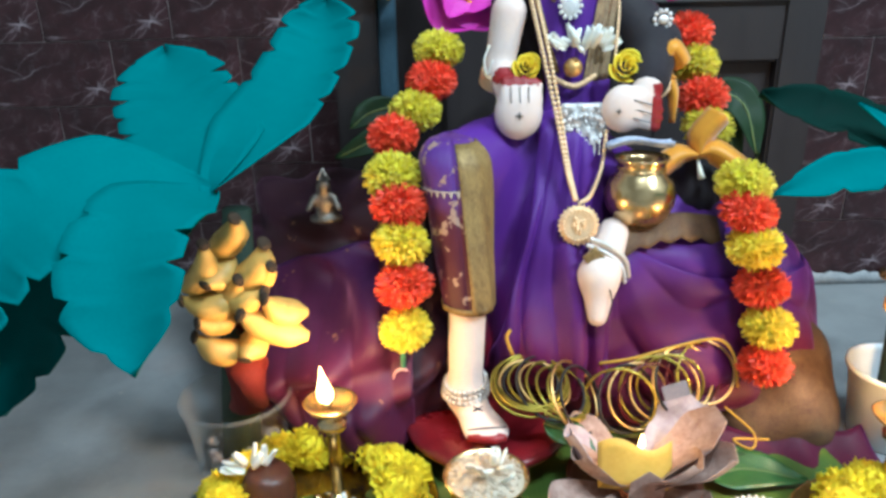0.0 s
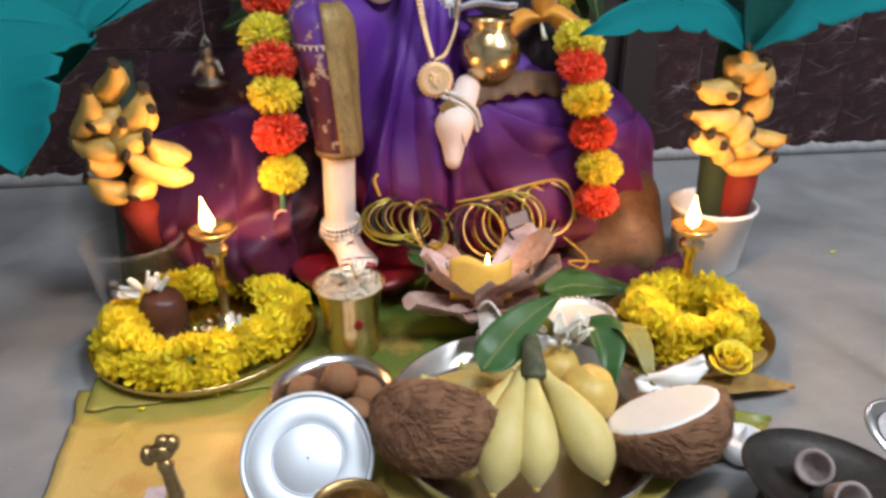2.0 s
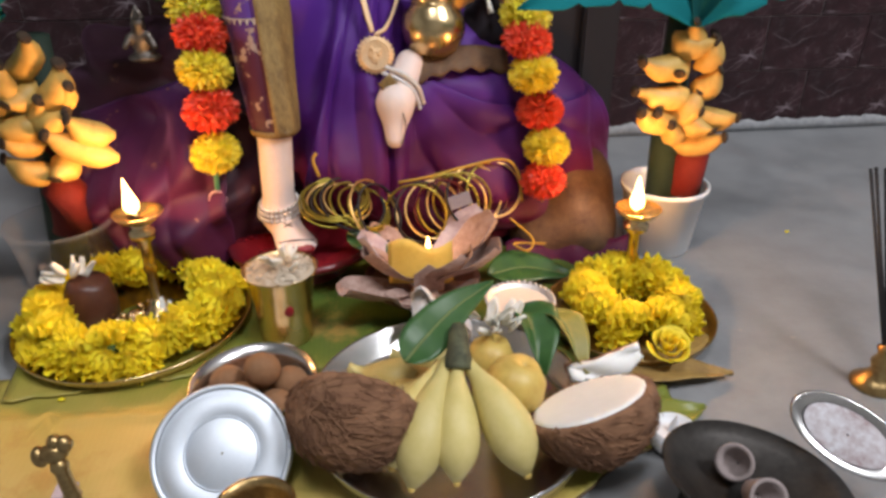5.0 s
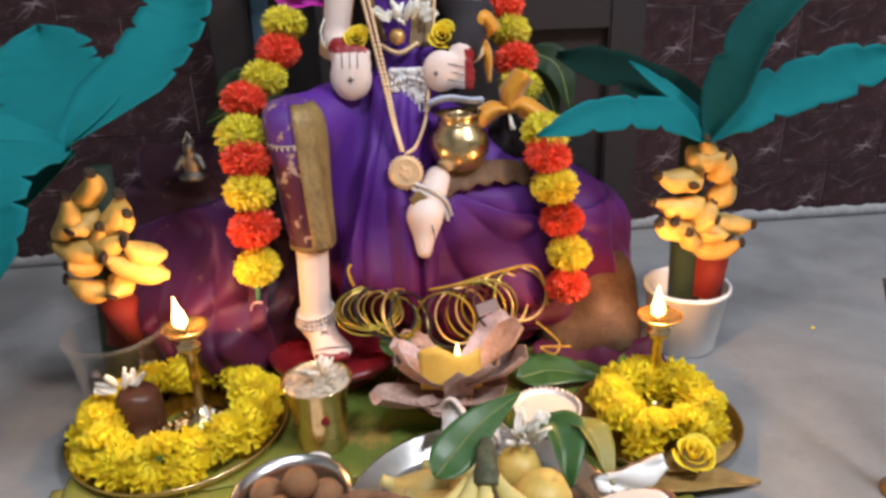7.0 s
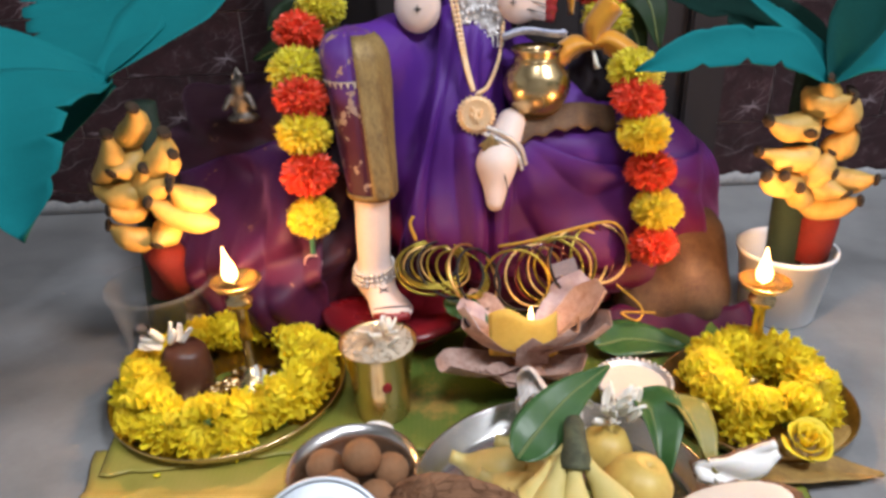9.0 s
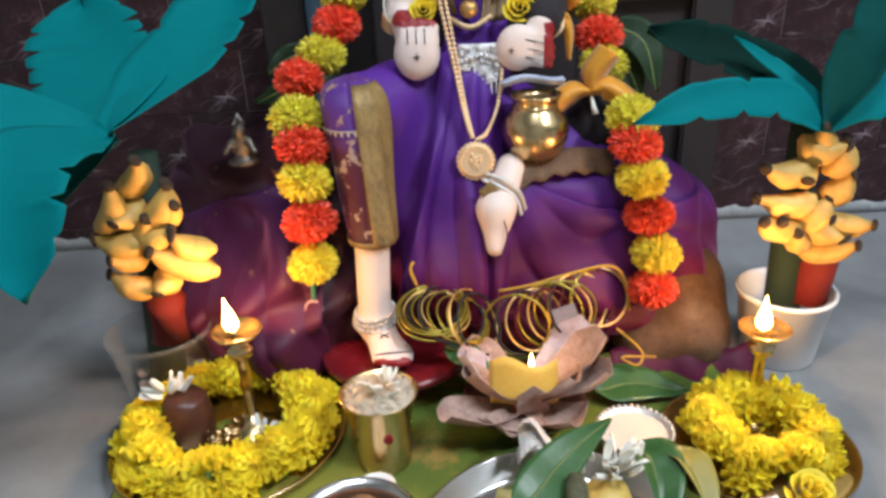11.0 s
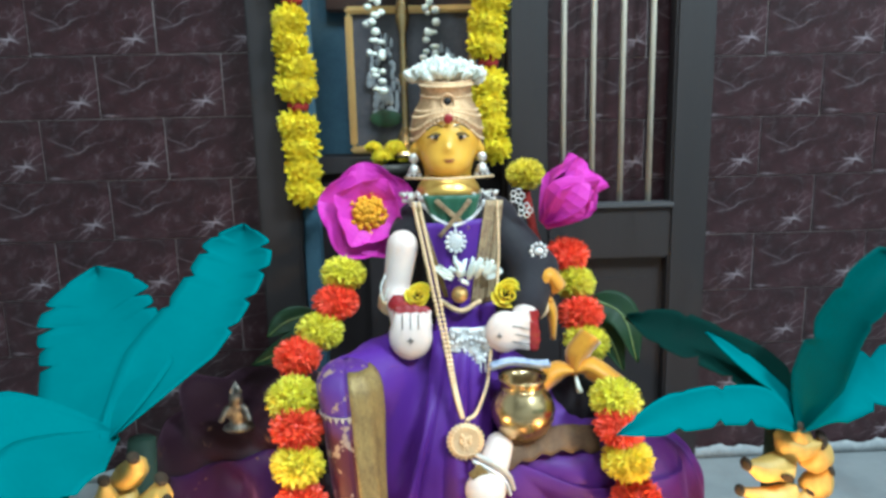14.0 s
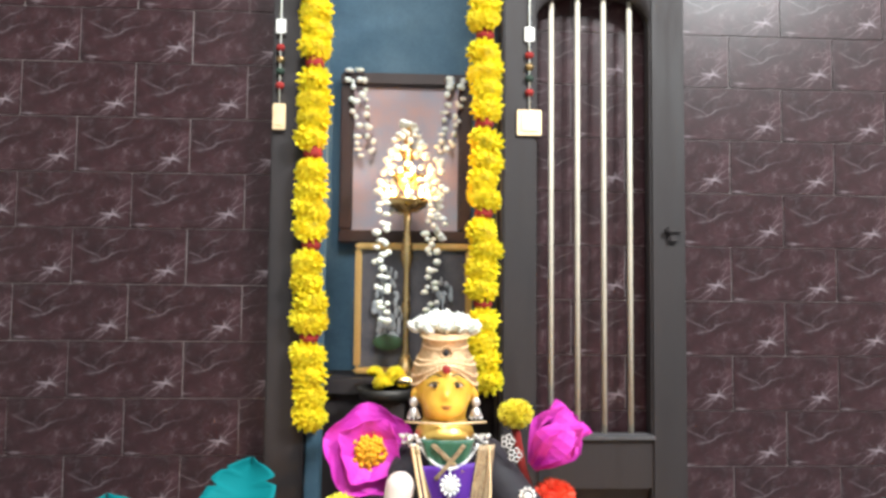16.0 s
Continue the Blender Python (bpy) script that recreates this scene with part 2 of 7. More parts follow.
LIPS = mat("painted copper lips", (0.36, 0.10, 0.02), (0.30, 0.08, 0.016), 0.4)
HAIR = mat("black doll hair", (0.008, 0.007, 0.007), (0.02, 0.016, 0.015), 0.5, bump=0.5, stretch=(4, 4, 0.5))
REDNAIL = mat("red painted tip", (0.30, 0.012, 0.018), (0.2, 0.008, 0.012), 0.4)
INK = mat("dark ink", (0.015, 0.012, 0.012), None, 0.6)
GOLD = mat("polished gold plate", (0.86, 0.60, 0.26), (0.70, 0.44, 0.16), 0.36, 1.0, fine=300, bump=0.25)
PALEGOLD = mat("stamped gold beads", (0.92, 0.72, 0.48), (0.72, 0.52, 0.30), 0.48, 0.8, fine=500, bump=0.6)
SILVER = mat("stamped silver", (0.82, 0.79, 0.76), (0.55, 0.51, 0.48), 0.42, 0.8, fine=420, bump=0.7)
STEEL = mat("brushed stainless steel", (0.66, 0.66, 0.65), (0.52, 0.52, 0.52), 0.2, 1.0, fine=500, bump=0.06)
BRASS = mat("polished brass", (0.72, 0.56, 0.32), (0.56, 0.40, 0.18), 0.22, 1.0, fine=260, bump=0.12)
OLDBRASS = mat("worn brass", (0.50, 0.36, 0.16), (0.25, 0.16, 0.07), 0.3, 1.0, fine=220, coarse=40, bump=0.4)
YELLOWPOM = mat("yellow tinsel flower", (0.92, 0.78, 0.03), (0.88, 0.66, 0.02), 0.5, vary=0.08, through=0.4)
LIMEPOM = mat("lime yellow tinsel flower", (0.90, 0.82, 0.04), (0.84, 0.70, 0.025), 0.5, vary=0.08, through=0.4)
REDPOM = mat("orange red tinsel flower", (0.90, 0.085, 0.03), (0.82, 0.05, 0.025), 0.42, vary=0.12, through=0.15)
MARIGOLD = mat("yellow marigold petal", (0.95, 0.76, 0.015), (0.92, 0.66, 0.008), 0.65, vary=0.08, through=0.6)
ORANGE = mat("orange marigold petal", (0.85, 0.40, 0.005), (0.72, 0.28, 0.004), 0.6, through=0.2)
GREENSEPAL = mat("marigold sepal green", (0.10, 0.17, 0.03), (0.06, 0.10, 0.02), 0.6)
REDTHREAD = mat("red thread wrap", (0.32, 0.02, 0.015), (0.2, 0.01, 0.01), 0.8, bump=0.6)
TEAL = mat("teal craft paper", (0.001, 0.165, 0.178), (0.002, 0.128, 0.142), 0.7, fine=600, coarse=6, bump=0.1)
TEAL.node_tree.nodes["Principled BSDF"].inputs["Specular IOR Level"].default_value = 0.15
# Near-black paper for the back leaf; its shade is put into the colour.
SHADEDBACKLEAF = mat("shade-darkened green craft paper", (0.0015, 0.016, 0.013), (0.003, 0.026, 0.02), 0.8, fine=600, bump=0.1)
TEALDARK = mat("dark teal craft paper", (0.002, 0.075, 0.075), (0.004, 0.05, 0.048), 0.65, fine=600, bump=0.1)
for m in (SHADEDBACKLEAF, TEALDARK):
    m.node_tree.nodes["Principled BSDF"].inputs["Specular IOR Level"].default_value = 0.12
PINK = mat("magenta craft paper", (0.62, 0.03, 0.45), (0.50, 0.02, 0.36), 0.55, fine=500, coarse=18, bump=0.12, through=0.1)
BANANA = mat("ripe banana skin", (0.70, 0.47, 0.13), (0.56, 0.33, 0.07), 0.45, fine=90, coarse=22, bump=0.15, vary=0.18)
GREENBANANA = mat("pale green banana skin", (0.68, 0.57, 0.24), (0.56, 0.47, 0.15), 0.42, fine=90, coarse=26, bump=0.15, vary=0.12)
BANANATIP = mat("black banana tip", (0.02, 0.012, 0.008), (0.05, 0.03, 0.015), 0.85, bump=0.6)
STEMGREEN = mat("dark green paper stem", (0.012, 0.028, 0.018), (0.02, 0.045, 0.03), 0.7)
COIR = mat("fibrous brown coconut husk", (0.30, 0.155, 0.08), (0.12, 0.055, 0.03), 0.9, fine=260, coarse=70, bump=1.0, stretch=(0.2, 1, 1), dist=0.004)
KERNEL = mat("white coconut flesh", (0.86, 0.86, 0.83), (0.78, 0.78, 0.75), 0.4, fine=120, bump=0.2, through=0.2)
LEAFGREEN = mat("glossy green leaf", (0.025, 0.085, 0.022), (0.045, 0.12, 0.03), 0.32, fine=120, coarse=25, bump=0.3)
# Darker copy of the leaf green, with the shade behind the doll in it.
SHADELEAF = mat("shaded green leaf", (0.008, 0.026, 0.010), (0.014, 0.036, 0.013), 0.45, fine=120, coarse=25, bump=0.3)
SHADELEAF.node_tree.nodes["Principled BSDF"].inputs["Specular IOR Level"].default_value = 0.2
PETALWHITE = mat("white jasmine petal", (0.82, 0.82, 0.76), (0.72, 0.72, 0.62), 0.55, fine=200, bump=0.1, through=0.2)
IRON = mat("sooty black iron", (0.022, 0.02, 0.018), (0.055, 0.05, 0.045), 0.42, 0.6, fine=150, coarse=24, bump=0.4)
TERRACOTTA = mat("painted terracotta", (0.33, 0.07, 0.022), (0.24, 0.045, 0.015), 0.45, fine=150, bump=0.3)
ASH = mat("grey ash clay", (0.34, 0.29, 0.28), (0.22, 0.18, 0.17), 0.95, fine=260, bump=0.6)
WHITEPLASTIC = mat("white plastic", (0.74, 0.76, 0.78), (0.68, 0.70, 0.72), 0.35, fine=60, bump=0.05, through=0.1)
REDLAC = mat("red lacquered wood", (0.17, 0.008, 0.014), (0.11, 0.006, 0.01), 0.25, coat=0.4, bump=0.1)
BROWNNUT = mat("brown polished nut", (0.10, 0.035, 0.02), (0.07, 0.022, 0.012), 0.35, bump=0.1)
LADDU = mat("brown sweet ball", (0.27, 0.14, 0.065), (0.19, 0.09, 0.04), 0.7, fine=260, bump=0.7)
GRAIN = mat("uncooked rice grains", (0.62, 0.55, 0.44), (0.42, 0.35, 0.26), 0.6, fine=300, coarse=90, bump=1.0, dist=0.004)
MILK = mat("creamy milk", (0.72, 0.62, 0.52), (0.68, 0.57, 0.47), 0.25, bump=0.02)
NOTE = mat("worn banknote paper", (0.50, 0.36, 0.30), (0.27, 0.16, 0.13), 0.75, fine=260, coarse=85, bump=0.35)
NOTEPALE = mat("pale mauve banknote paper", (0.52, 0.46, 0.48), (0.36, 0.28, 0.33), 0.75, fine=200, coarse=70, bump=0.2)
NOTEDARK = mat("printed banknote ink", (0.17, 0.17, 0.22), (0.3, 0.27, 0.3), 0.7, fine=400, bump=0.1)
NOTEYELLOW = mat("yellow banknote paper", (0.72, 0.50, 0.10), (0.62, 0.40, 0.07), 0.6, fine=200, coarse=60, bump=0.2, through=0.3)
SAFFRON = mat("saffron satin ribbon", (0.72, 0.33, 0.015), (0.60, 0.24, 0.01), 0.4, sheen=0.3, bump=0.15)
THREAD = mat("yellow turmeric thread", (0.55, 0.32, 0.04), (0.42, 0.22, 0.02), 0.8, bump=0.6)
FLAME = glow("oil lamp flame", (1.0, 0.58, 0.20), 14)
MAROON = mat("dark maroon bangle glass", (0.10, 0.006, 0.012), None, 0.15, coat=0.5)
GREENGOLD = mat("olive gilt bangle", (0.50, 0.42, 0.08), (0.28, 0.22, 0.03), 0.25, 0.8, fine=300, bump=0.3)


CLEARPLASTIC = mat("clear plastic", (0.6, 0.63, 0.65), (0.5, 0.53, 0.55), 0.15, bump=0.05)
CLEARPLASTIC.node_tree.nodes["Principled BSDF"].inputs["Alpha"].default_value = 0.12
JEWEL = mat("faceted white stone", (0.88, 0.87, 0.86), (0.62, 0.60, 0.60), 0.22, 0.25, fine=700, bump=0.8)


def banana_leaf_material():
    m, nt, bs = nodes_of("yellowing banana leaf")
    v = coords(nt)
    tc = nt.nodes.new("ShaderNodeTexCoord")
    wave = nt.nodes.new("ShaderNodeTexWave")
    wave.bands_direction = "X"
    wave.inputs["Scale"].default_value, wave.inputs["Distortion"].default_value, wave.inputs["Detail Scale"].default_value = 60, 1.2, 0.6
    nt.links.new(tc.outputs["Object"], wave.inputs["Vector"])
    sep = nt.nodes.new("ShaderNodeSeparateXYZ")
    nt.links.new(tc.outputs["Object"], sep.inputs[0])
    nb = noise_of(nt, v, 6, 4)
    ma = nt.nodes.new("ShaderNodeMath")
    ma.operation = "MULTIPLY_ADD"
    nt.links.new(sep.outputs[1], ma.inputs[0])
    ma.inputs[1].default_value = 1.9
    mb = nt.nodes.new("ShaderNodeMath")
    mb.operation = "MULTIPLY_ADD"
    nt.links.new(sep.outputs[0], mb.inputs[0])
    mb.inputs[1].default_value = 0.7
    mb.inputs[2].default_value = -0.55
    nt.links.new(mb.outputs[0], ma.inputs[2])
    mc = nt.nodes.new("ShaderNodeMath")
    mc.operation = "MULTIPLY_ADD"
    nt.links.new(nb, mc.inputs[0])
    mc.inputs[1].default_value = 0.5
    nt.links.new(ma.outputs[0], mc.inputs[2])
    col = ramp_of(nt, mc.outputs[0], [(0.08, (0.56, 0.42, 0.16)), (0.36, (0.47, 0.34, 0.09)), (0.5, (0.27, 0.26, 0.04)), (0.75, (0.05, 0.11, 0.018))])
    col = mixed(nt, 0.05, col, ramp_of(nt, wave.outputs[0], [(0, (0.30, 0.24, 0.05)), (1, (0.48, 0.4, 0.14))]))
    blot = ramp_of(nt, noise_of(nt, v, 11, 5, 0.7), [(0.52, (0, 0, 0)), (0.66, (0.75, 0.75, 0.75))])
    col = mixed(nt, blot, col, (0.40, 0.23, 0.06))
    green = ramp_of(nt, noise_of(nt, v, 4.3, 4), [(0.48, (0, 0, 0)), (0.62, (0.85, 0.85, 0.85))])
    col = mixed(nt, green, col, (0.19, 0.23, 0.03))
    nt.links.new(col, bs.inputs["Base Color"])
    bs.inputs["Roughness"].default_value = 0.42
    bump_of(nt, bs, mixed(nt, 0.92, wave.outputs[0], noise_of(nt, v, 30, 5)), 0.2, 0.003)
    return m


BANANALEAF = banana_leaf_material()
LEAFEDGE = mat("dry brown leaf edge", (0.10, 0.06, 0.03), (0.05, 0.03, 0.015), 0.9)


# ---- building helpers ----
class Build:
    """Gathers vertices, faces and material slots of one mesh."""

    def __init__(self):
        self.v, self.f, self.m, self.s = [], [], [], []

    def add(self, vf, slot=0, at=None):
        vs, fs = vf[:2]
        n = len(self.v)
        self.v += [tuple(at @ Vector(p)) for p in vs] if at is not None else [tuple(p) for p in vs]
        self.f += [tuple(i + n for i in q) for q in fs]
        self.m += [slot] * len(fs)
        self.s += [len(vf) == 2] * len(fs)
        return self

    def mesh(self, name, mats, smooth=True):
        me = bpy.data.meshes.new(name)
        me.from_pydata(self.v, [], self.f)
        for x in (mats if isinstance(mats, (list, tuple)) else [mats]):
            me.materials.append(x)
        me.polygons.foreach_set("material_index", self.m)
        me.polygons.foreach_set("use_smooth", [smooth and x for x in self.s])
        me.update()
        return me


def part(name, b, mats, parent=None, label="", at=None, smooth=True):
    """One mesh object from a Build (or a ready mesh) under a thing."""
    ob = new(name, b.mesh(name, mats, smooth) if isinstance(b, Build) else b)
    if parent:
        ob.parent = parent
    if at is not None:
        ob.matrix_basis = at
    return tagged(ob, label)


def thing(name, label, category, at=None, group="", kind=""):
    ob = new(name)
    ob.empty_display_size = 0.02
    if at is not None:
        ob.matrix_basis = at
    return tagged(ob, label, category, group, kind)


def lathe(profile, n=40, wave=0.0, waves=0):
    """Turned form from (radius, height) pairs."""
    vs, fs = [], []
    k = len(profile)
    for i in range(n):
        a = 2 * math.pi * i / n
        for r, z in profile:
            q = r * (1 + wave * math.cos(waves * a)) if waves else r
            vs.append((q * math.cos(a), q * math.sin(a), z))
    for i in range(n):
        j = (i + 1) % n
        for s in range(k - 1):
            fs.append((i * k + s, j * k + s, j * k + s + 1, i * k + s + 1))
    return vs, fs


def ball(c, r, n=16, m=10):
    rx, ry, rz = (r, r, r) if isinstance(r, (int, float)) else r
    vs, fs = lathe([(math.sin(math.pi * i / m) + 1e-5, -math.cos(math.pi * i / m)) for i in range(m + 1)], n)
    return [(c[0] + rx * x, c[1] + ry * y, c[2] + rz * z) for x, y, z in vs], fs


def spline(pts, n):
    """Smooth points through the given ones."""
    p = [Vector(q) for q in pts]
    p = [2 * p[0] - p[1]] + p + [2 * p[-1] - p[-2]]
    out = []
    for i in range(n):
        u = i / (n - 1) * (len(p) - 3)
        k = min(int(u), len(p) - 4)
        t = u - k
        a, b, c, d = p[k:k + 4]
        out.append(0.5 * ((2 * b) + (c - a) * t + (2 * a - 5 * b + 4 * c - d) * t * t + (3 * b - a - 3 * c + d) * t ** 3))
    return out


def tube(pts, radius, n=8, closed=False, flat=1.0, up=(0.0, 0.0, 1.0)):
    """Swept tube; radius: a number, or one for each point."""
    pts = [Vector(p) for p in pts]
    k = len(pts)
    rs = [radius] * k if isinstance(radius, (int, float)) else list(radius)
    vs, fs = [], []
    up = Vector(up)
    for i, p in enumerate(pts):
        d = (pts[(i + 1) % k] - pts[i - 1]) if closed else (pts[min(i + 1, k - 1)] - pts[max(i - 1, 0)])
        d.normalize()
        s = d.cross(up)
        if s.length < 0.05:
            s = d.cross(Vector((0.3, 1, 0.1)))
        s.normalize()
        w = s.cross(d)
        for j in range(n):
            a = 2 * math.pi * j / n
            vs.append(p + rs[i] * (math.cos(a) * s + flat * math.sin(a) * w))
    for i in range(k if closed else k - 1):
        a, b = i * n, ((i + 1) % k) * n
        for j in range(n):
            fs.append((a + j, a + (j + 1) % n, b + (j + 1) % n, b + j))
    if not closed:
        fs += [tuple(range(n))[::-1], tuple(range((k - 1) * n, k * n))]
    return vs, fs


def box(c, s, bevel=0.002):
    """Bevelled box from centre and size."""
    bm = bmesh.new()
    bmesh.ops.create_cube(bm, size=1)
    for v in bm.verts:
        v.co = Vector((c[0] + v.co.x * s[0], c[1] + v.co.y * s[1], c[2] + v.co.z * s[2]))
    if bevel:
        bmesh.ops.bevel(bm, geom=bm.edges[:], offset=min(bevel, 0.4 * min(s)), segments=2, affect="EDGES")
    out = [tuple(v.co) for v in bm.verts], [tuple(v.index for v in f.verts) for f in bm.faces]
    bm.free()
    return (*out, "flat")


def sheet(fn, nu, nv, thick=0.0006):
    """A thin sheet with two sides and a rim: fn(u, v) gives a point, u and v from 0 to 1."""
    g = [[Vector(fn(i / nu, j / nv)) for j in range(nv + 1)] for i in range(nu + 1)]
    vs, fs = [], []
    w = nv + 1
    for side in (0, 1):
        for i in range(nu + 1):
            for j in range(nv + 1):
                du = g[min(i + 1, nu)][j] - g[max(i - 1, 0)][j]
                dv = g[i][min(j + 1, nv)] - g[i][max(j - 1, 0)]
                no = du.cross(dv)
                if no.length > 1e-12:
                    no.normalize()
                vs.append(g[i][j] + no * thick * (0.5 - side))
    off = (nu + 1) * w
    for i in range(nu):
        for j in range(nv):
            a = i * w + j
            fs.append((a, a + w, a + w + 1, a + 1))
            fs.append((off + a, off + a + 1, off + a + w + 1, off + a + w))
    rim = [i * w for i in range(nu + 1)] + [nu * w + j for j in range(1, w)] + [i * w + nv for i in range(nu - 1, -1, -1)] + [j for j in range(nv - 1, 0, -1)]
    for a, b in zip(rim, rim[1:] + rim[:1]):
        fs.append((a, off + a, off + b, b))
    return vs, fs


def capsule(p, a, b, ra, rb):
    a, b = np.array(a), np.array(b)
    d = b - a
    h = np.clip(((p - a) @ d) / (d @ d), 0, 1)
    return np.linalg.norm(p - a - h[:, None] * d, axis=1) - (ra + (rb - ra) * h)


def ellipsoid(p, c, r):
    q = (p - np.array(c)) / np.array(r)
    k = np.linalg.norm(q, axis=1)
    return (k - 1) * min(r)


def soft_min(a, b, k):
    h = np.clip(0.5 + 0.5 * (b - a) / k, 0, 1)
    return b + (a - b) * h - k * h * (1 - h)


def skin(field, low, high, step, relax=2):
    """Closed surface of a distance field by surface nets."""
    low, high = np.array(low), np.array(high)
    n = np.ceil((high - low) / step).astype(int) + 1
    ax = [low[i] + step * np.arange(n[i]) for i in range(3)]
    grid = np.stack(np.meshgrid(*ax, indexing="ij"), -1)
    d = field(grid.reshape(-1, 3)).reshape(n)
    d[0], d[-1], d[:, 0], d[:, -1], d[:, :, 0], d[:, :, -1] = (np.maximum(x, 1e-4) for x in (d[0], d[-1], d[:, 0], d[:, -1], d[:, :, 0], d[:, :, -1]))
    s = d < 0
    c = [(i, j, k) for i in (0, 1) for j in (0, 1) for k in (0, 1)]
    m = n - 1

    def cut(a, o):
        return a[o[0]:o[0] + m[0], o[1]:o[1] + m[1], o[2]:o[2] + m[2]]
    total = sum(cut(s, o).astype(int) for o in c)
    act = (total > 0) & (total < 8)
    acc, cnt = np.zeros((*m, 3)), np.zeros(m)
    for o in c:
        for e in range(3):
            if o[e] == 0:
                q = list(o)
                q[e] = 1
                da, db = cut(d, o), cut(d, q)
                x = (da < 0) != (db < 0)
                t = np.where(x, da / np.where(x, da - db, 1), 0)
                pos = np.zeros((*m, 3))
                pos[...] = o
                pos[..., e] += t
                acc += np.where(x[..., None], pos, 0)
                cnt += x
    idx = np.full(m, -1)
    idx[act] = np.arange(act.sum())
    cells = np.argwhere(act)
    vs = low + step * (cells + acc[act] / cnt[act][:, None])
    quads = []
    for e in range(3):
        o1, o2 = (e + 1) % 3, (e + 2) % 3
        sl_a, sl_b = [slice(None)] * 3, [slice(None)] * 3
        sl_a[e], sl_b[e] = slice(0, -1), slice(1, None)
        x = s[tuple(sl_a)] != s[tuple(sl_b)]
        for p in np.argwhere(x):
            if 0 < p[o1] < m[o1] and 0 < p[o2] < m[o2]:
                q = []
                for da, db in ((-1, -1), (0, -1), (0, 0), (-1, 0)):
                    r = p.copy()
                    r[o1] += da
                    r[o2] += db
                    q.append(idx[tuple(r)])
                quads.append(tuple(q) if s[tuple(p)] else tuple(q[::-1]))
    if relax:
        qa = np.array(quads)
        for _ in range(relax):
            sm, ct = np.zeros_like(vs), np.zeros(len(vs))
            for a in range(4):
                for b in (1, 3):
                    np.add.at(sm, qa[:, a], vs[qa[:, (a + b) % 4]])
                    np.add.at(ct, qa[:, a], 1)
            vs = 0.4 * vs + 0.6 * sm / ct[:, None]
    return [tuple(v) for v in vs], quads


def colour_faces(b, choose):
    """Gives each face the slot that choose(centre) names."""
    for i, f in enumerate(b.f):
        x = np.mean([b.v[k] for k in f], axis=0)
        b.m[i] = choose(x)
    return b

# ---- the setting ----
ALCOVE_L, ALCOVE_R, WALL = -0.10, 0.30, 1.127


def structure(name, b, mats, label, smooth=False):
    return tagged(part(name, b, mats, smooth=smooth), label, name.split("_")[0], kind="structure")


floor = structure("floor", Build().add(box((0.2, -0.3, -0.05), (4.8, 3.9, 0.1), 0)), FLOOR, "polished grey cement floor with faint stains")
wall_back = structure("wall_back", Build().add(box((-1.2, WALL + 0.06, 1.4), (2.2, 0.12, 2.8), 0)).add(box((1.4, WALL + 0.06, 1.4), (2.2, 0.12, 2.8), 0))
                      .add(box(((ALCOVE_L + ALCOVE_R) / 2, WALL + 0.06, 2.35), (ALCOVE_R - ALCOVE_L, 0.12, 0.9), 0)), GROUT, "wall clad in marbled burgundy tiles")
# Unseen walls and ceiling, added to close the room and bounce light.
structure("wall_left", Build().add(box((-2.25, -0.55, 1.4), (0.1, 3.36, 2.8), 0)), PLASTER, "unseen cream side wall for bounce light")
structure("wall_right", Build().add(box((2.55, -0.55, 1.4), (0.1, 3.36, 2.8), 0)), PLASTER, "unseen cream side wall for bounce light")
structure("wall_front", Build().add(box((0.15, -2.28, 1.4), (4.9, 0.1, 2.8), 0)), PLASTER, "unseen cream wall behind the viewer for bounce light")
structure("ceiling", Build().add(box((0.15, -0.55, 2.85), (4.9, 3.6, 0.1), 0)), PLASTER, "unseen white plastered ceiling for bounce light")
structure("wall_alcove", Build().add(box((ALCOVE_L - 0.03, 1.31, 1.0), (0.06, 0.13, 2.0), 0)).add(box((ALCOVE_R + 0.03, 1.31, 1.0), (0.06, 0.13, 2.0), 0))
          .add(box((0.10, 1.40, 1.0), (0.52, 0.05, 2.0), 0)).add(box((0.10, 1.31, 2.02), (0.52, 0.13, 0.04), 0)), BLUEPAINT, "blue painted recess behind the doorway")
# door frame and the leaf that lies open against the tiles
door_frame = thing("door_frame", "dark stained wooden door frame round the recess", "door frame", kind="structure")
part("jamb", Build().add(box((-0.125, 1.105, 1.0), (0.066, 0.06, 2.0), 0.004)), DARKWOOD, door_frame)
part("jamb", Build().add(box((-0.078, 1.115, 1.0), (0.026, 0.04, 2.0), 0.004)), BLUEPAINT, door_frame, "blue painted inner jamb")
part("jamb", Build().add(box((0.272, 1.15, 1.0), (0.05, 0.05, 2.0), 0.004)), DARKWOOD, door_frame)
part("lintel", Build().add(box((0.09, 1.105, 2.03), (0.5, 0.06, 0.06), 0.004)), DARKWOOD, door_frame)
door = thing("door_1", "dark wooden door leaf with iron bars standing open against the tiles", "door", kind="structure")
part("stile", Build().add(box((0.279, 1.095, 0.95), (0.062, 0.034, 1.86), 0.004)), DARKWOOD, door)
part("stile", Build().add(box((0.546, 1.095, 0.95), (0.064, 0.034, 1.86), 0.004)), DARKWOOD, door)
part("rail", Build().add(box((0.412, 1.095, 0.435), (0.204, 0.034, 0.095), 0.004)), DARKWOOD, door)
part("rail", Build().add(box((0.412, 1.095, 0.065), (0.204, 0.034, 0.09), 0.004)), DARKWOOD, door)
part("rail", Build().add(box((0.412, 1.095, 1.60), (0.204, 0.034, 0.56), 0.004)), DARKWOOD, door)
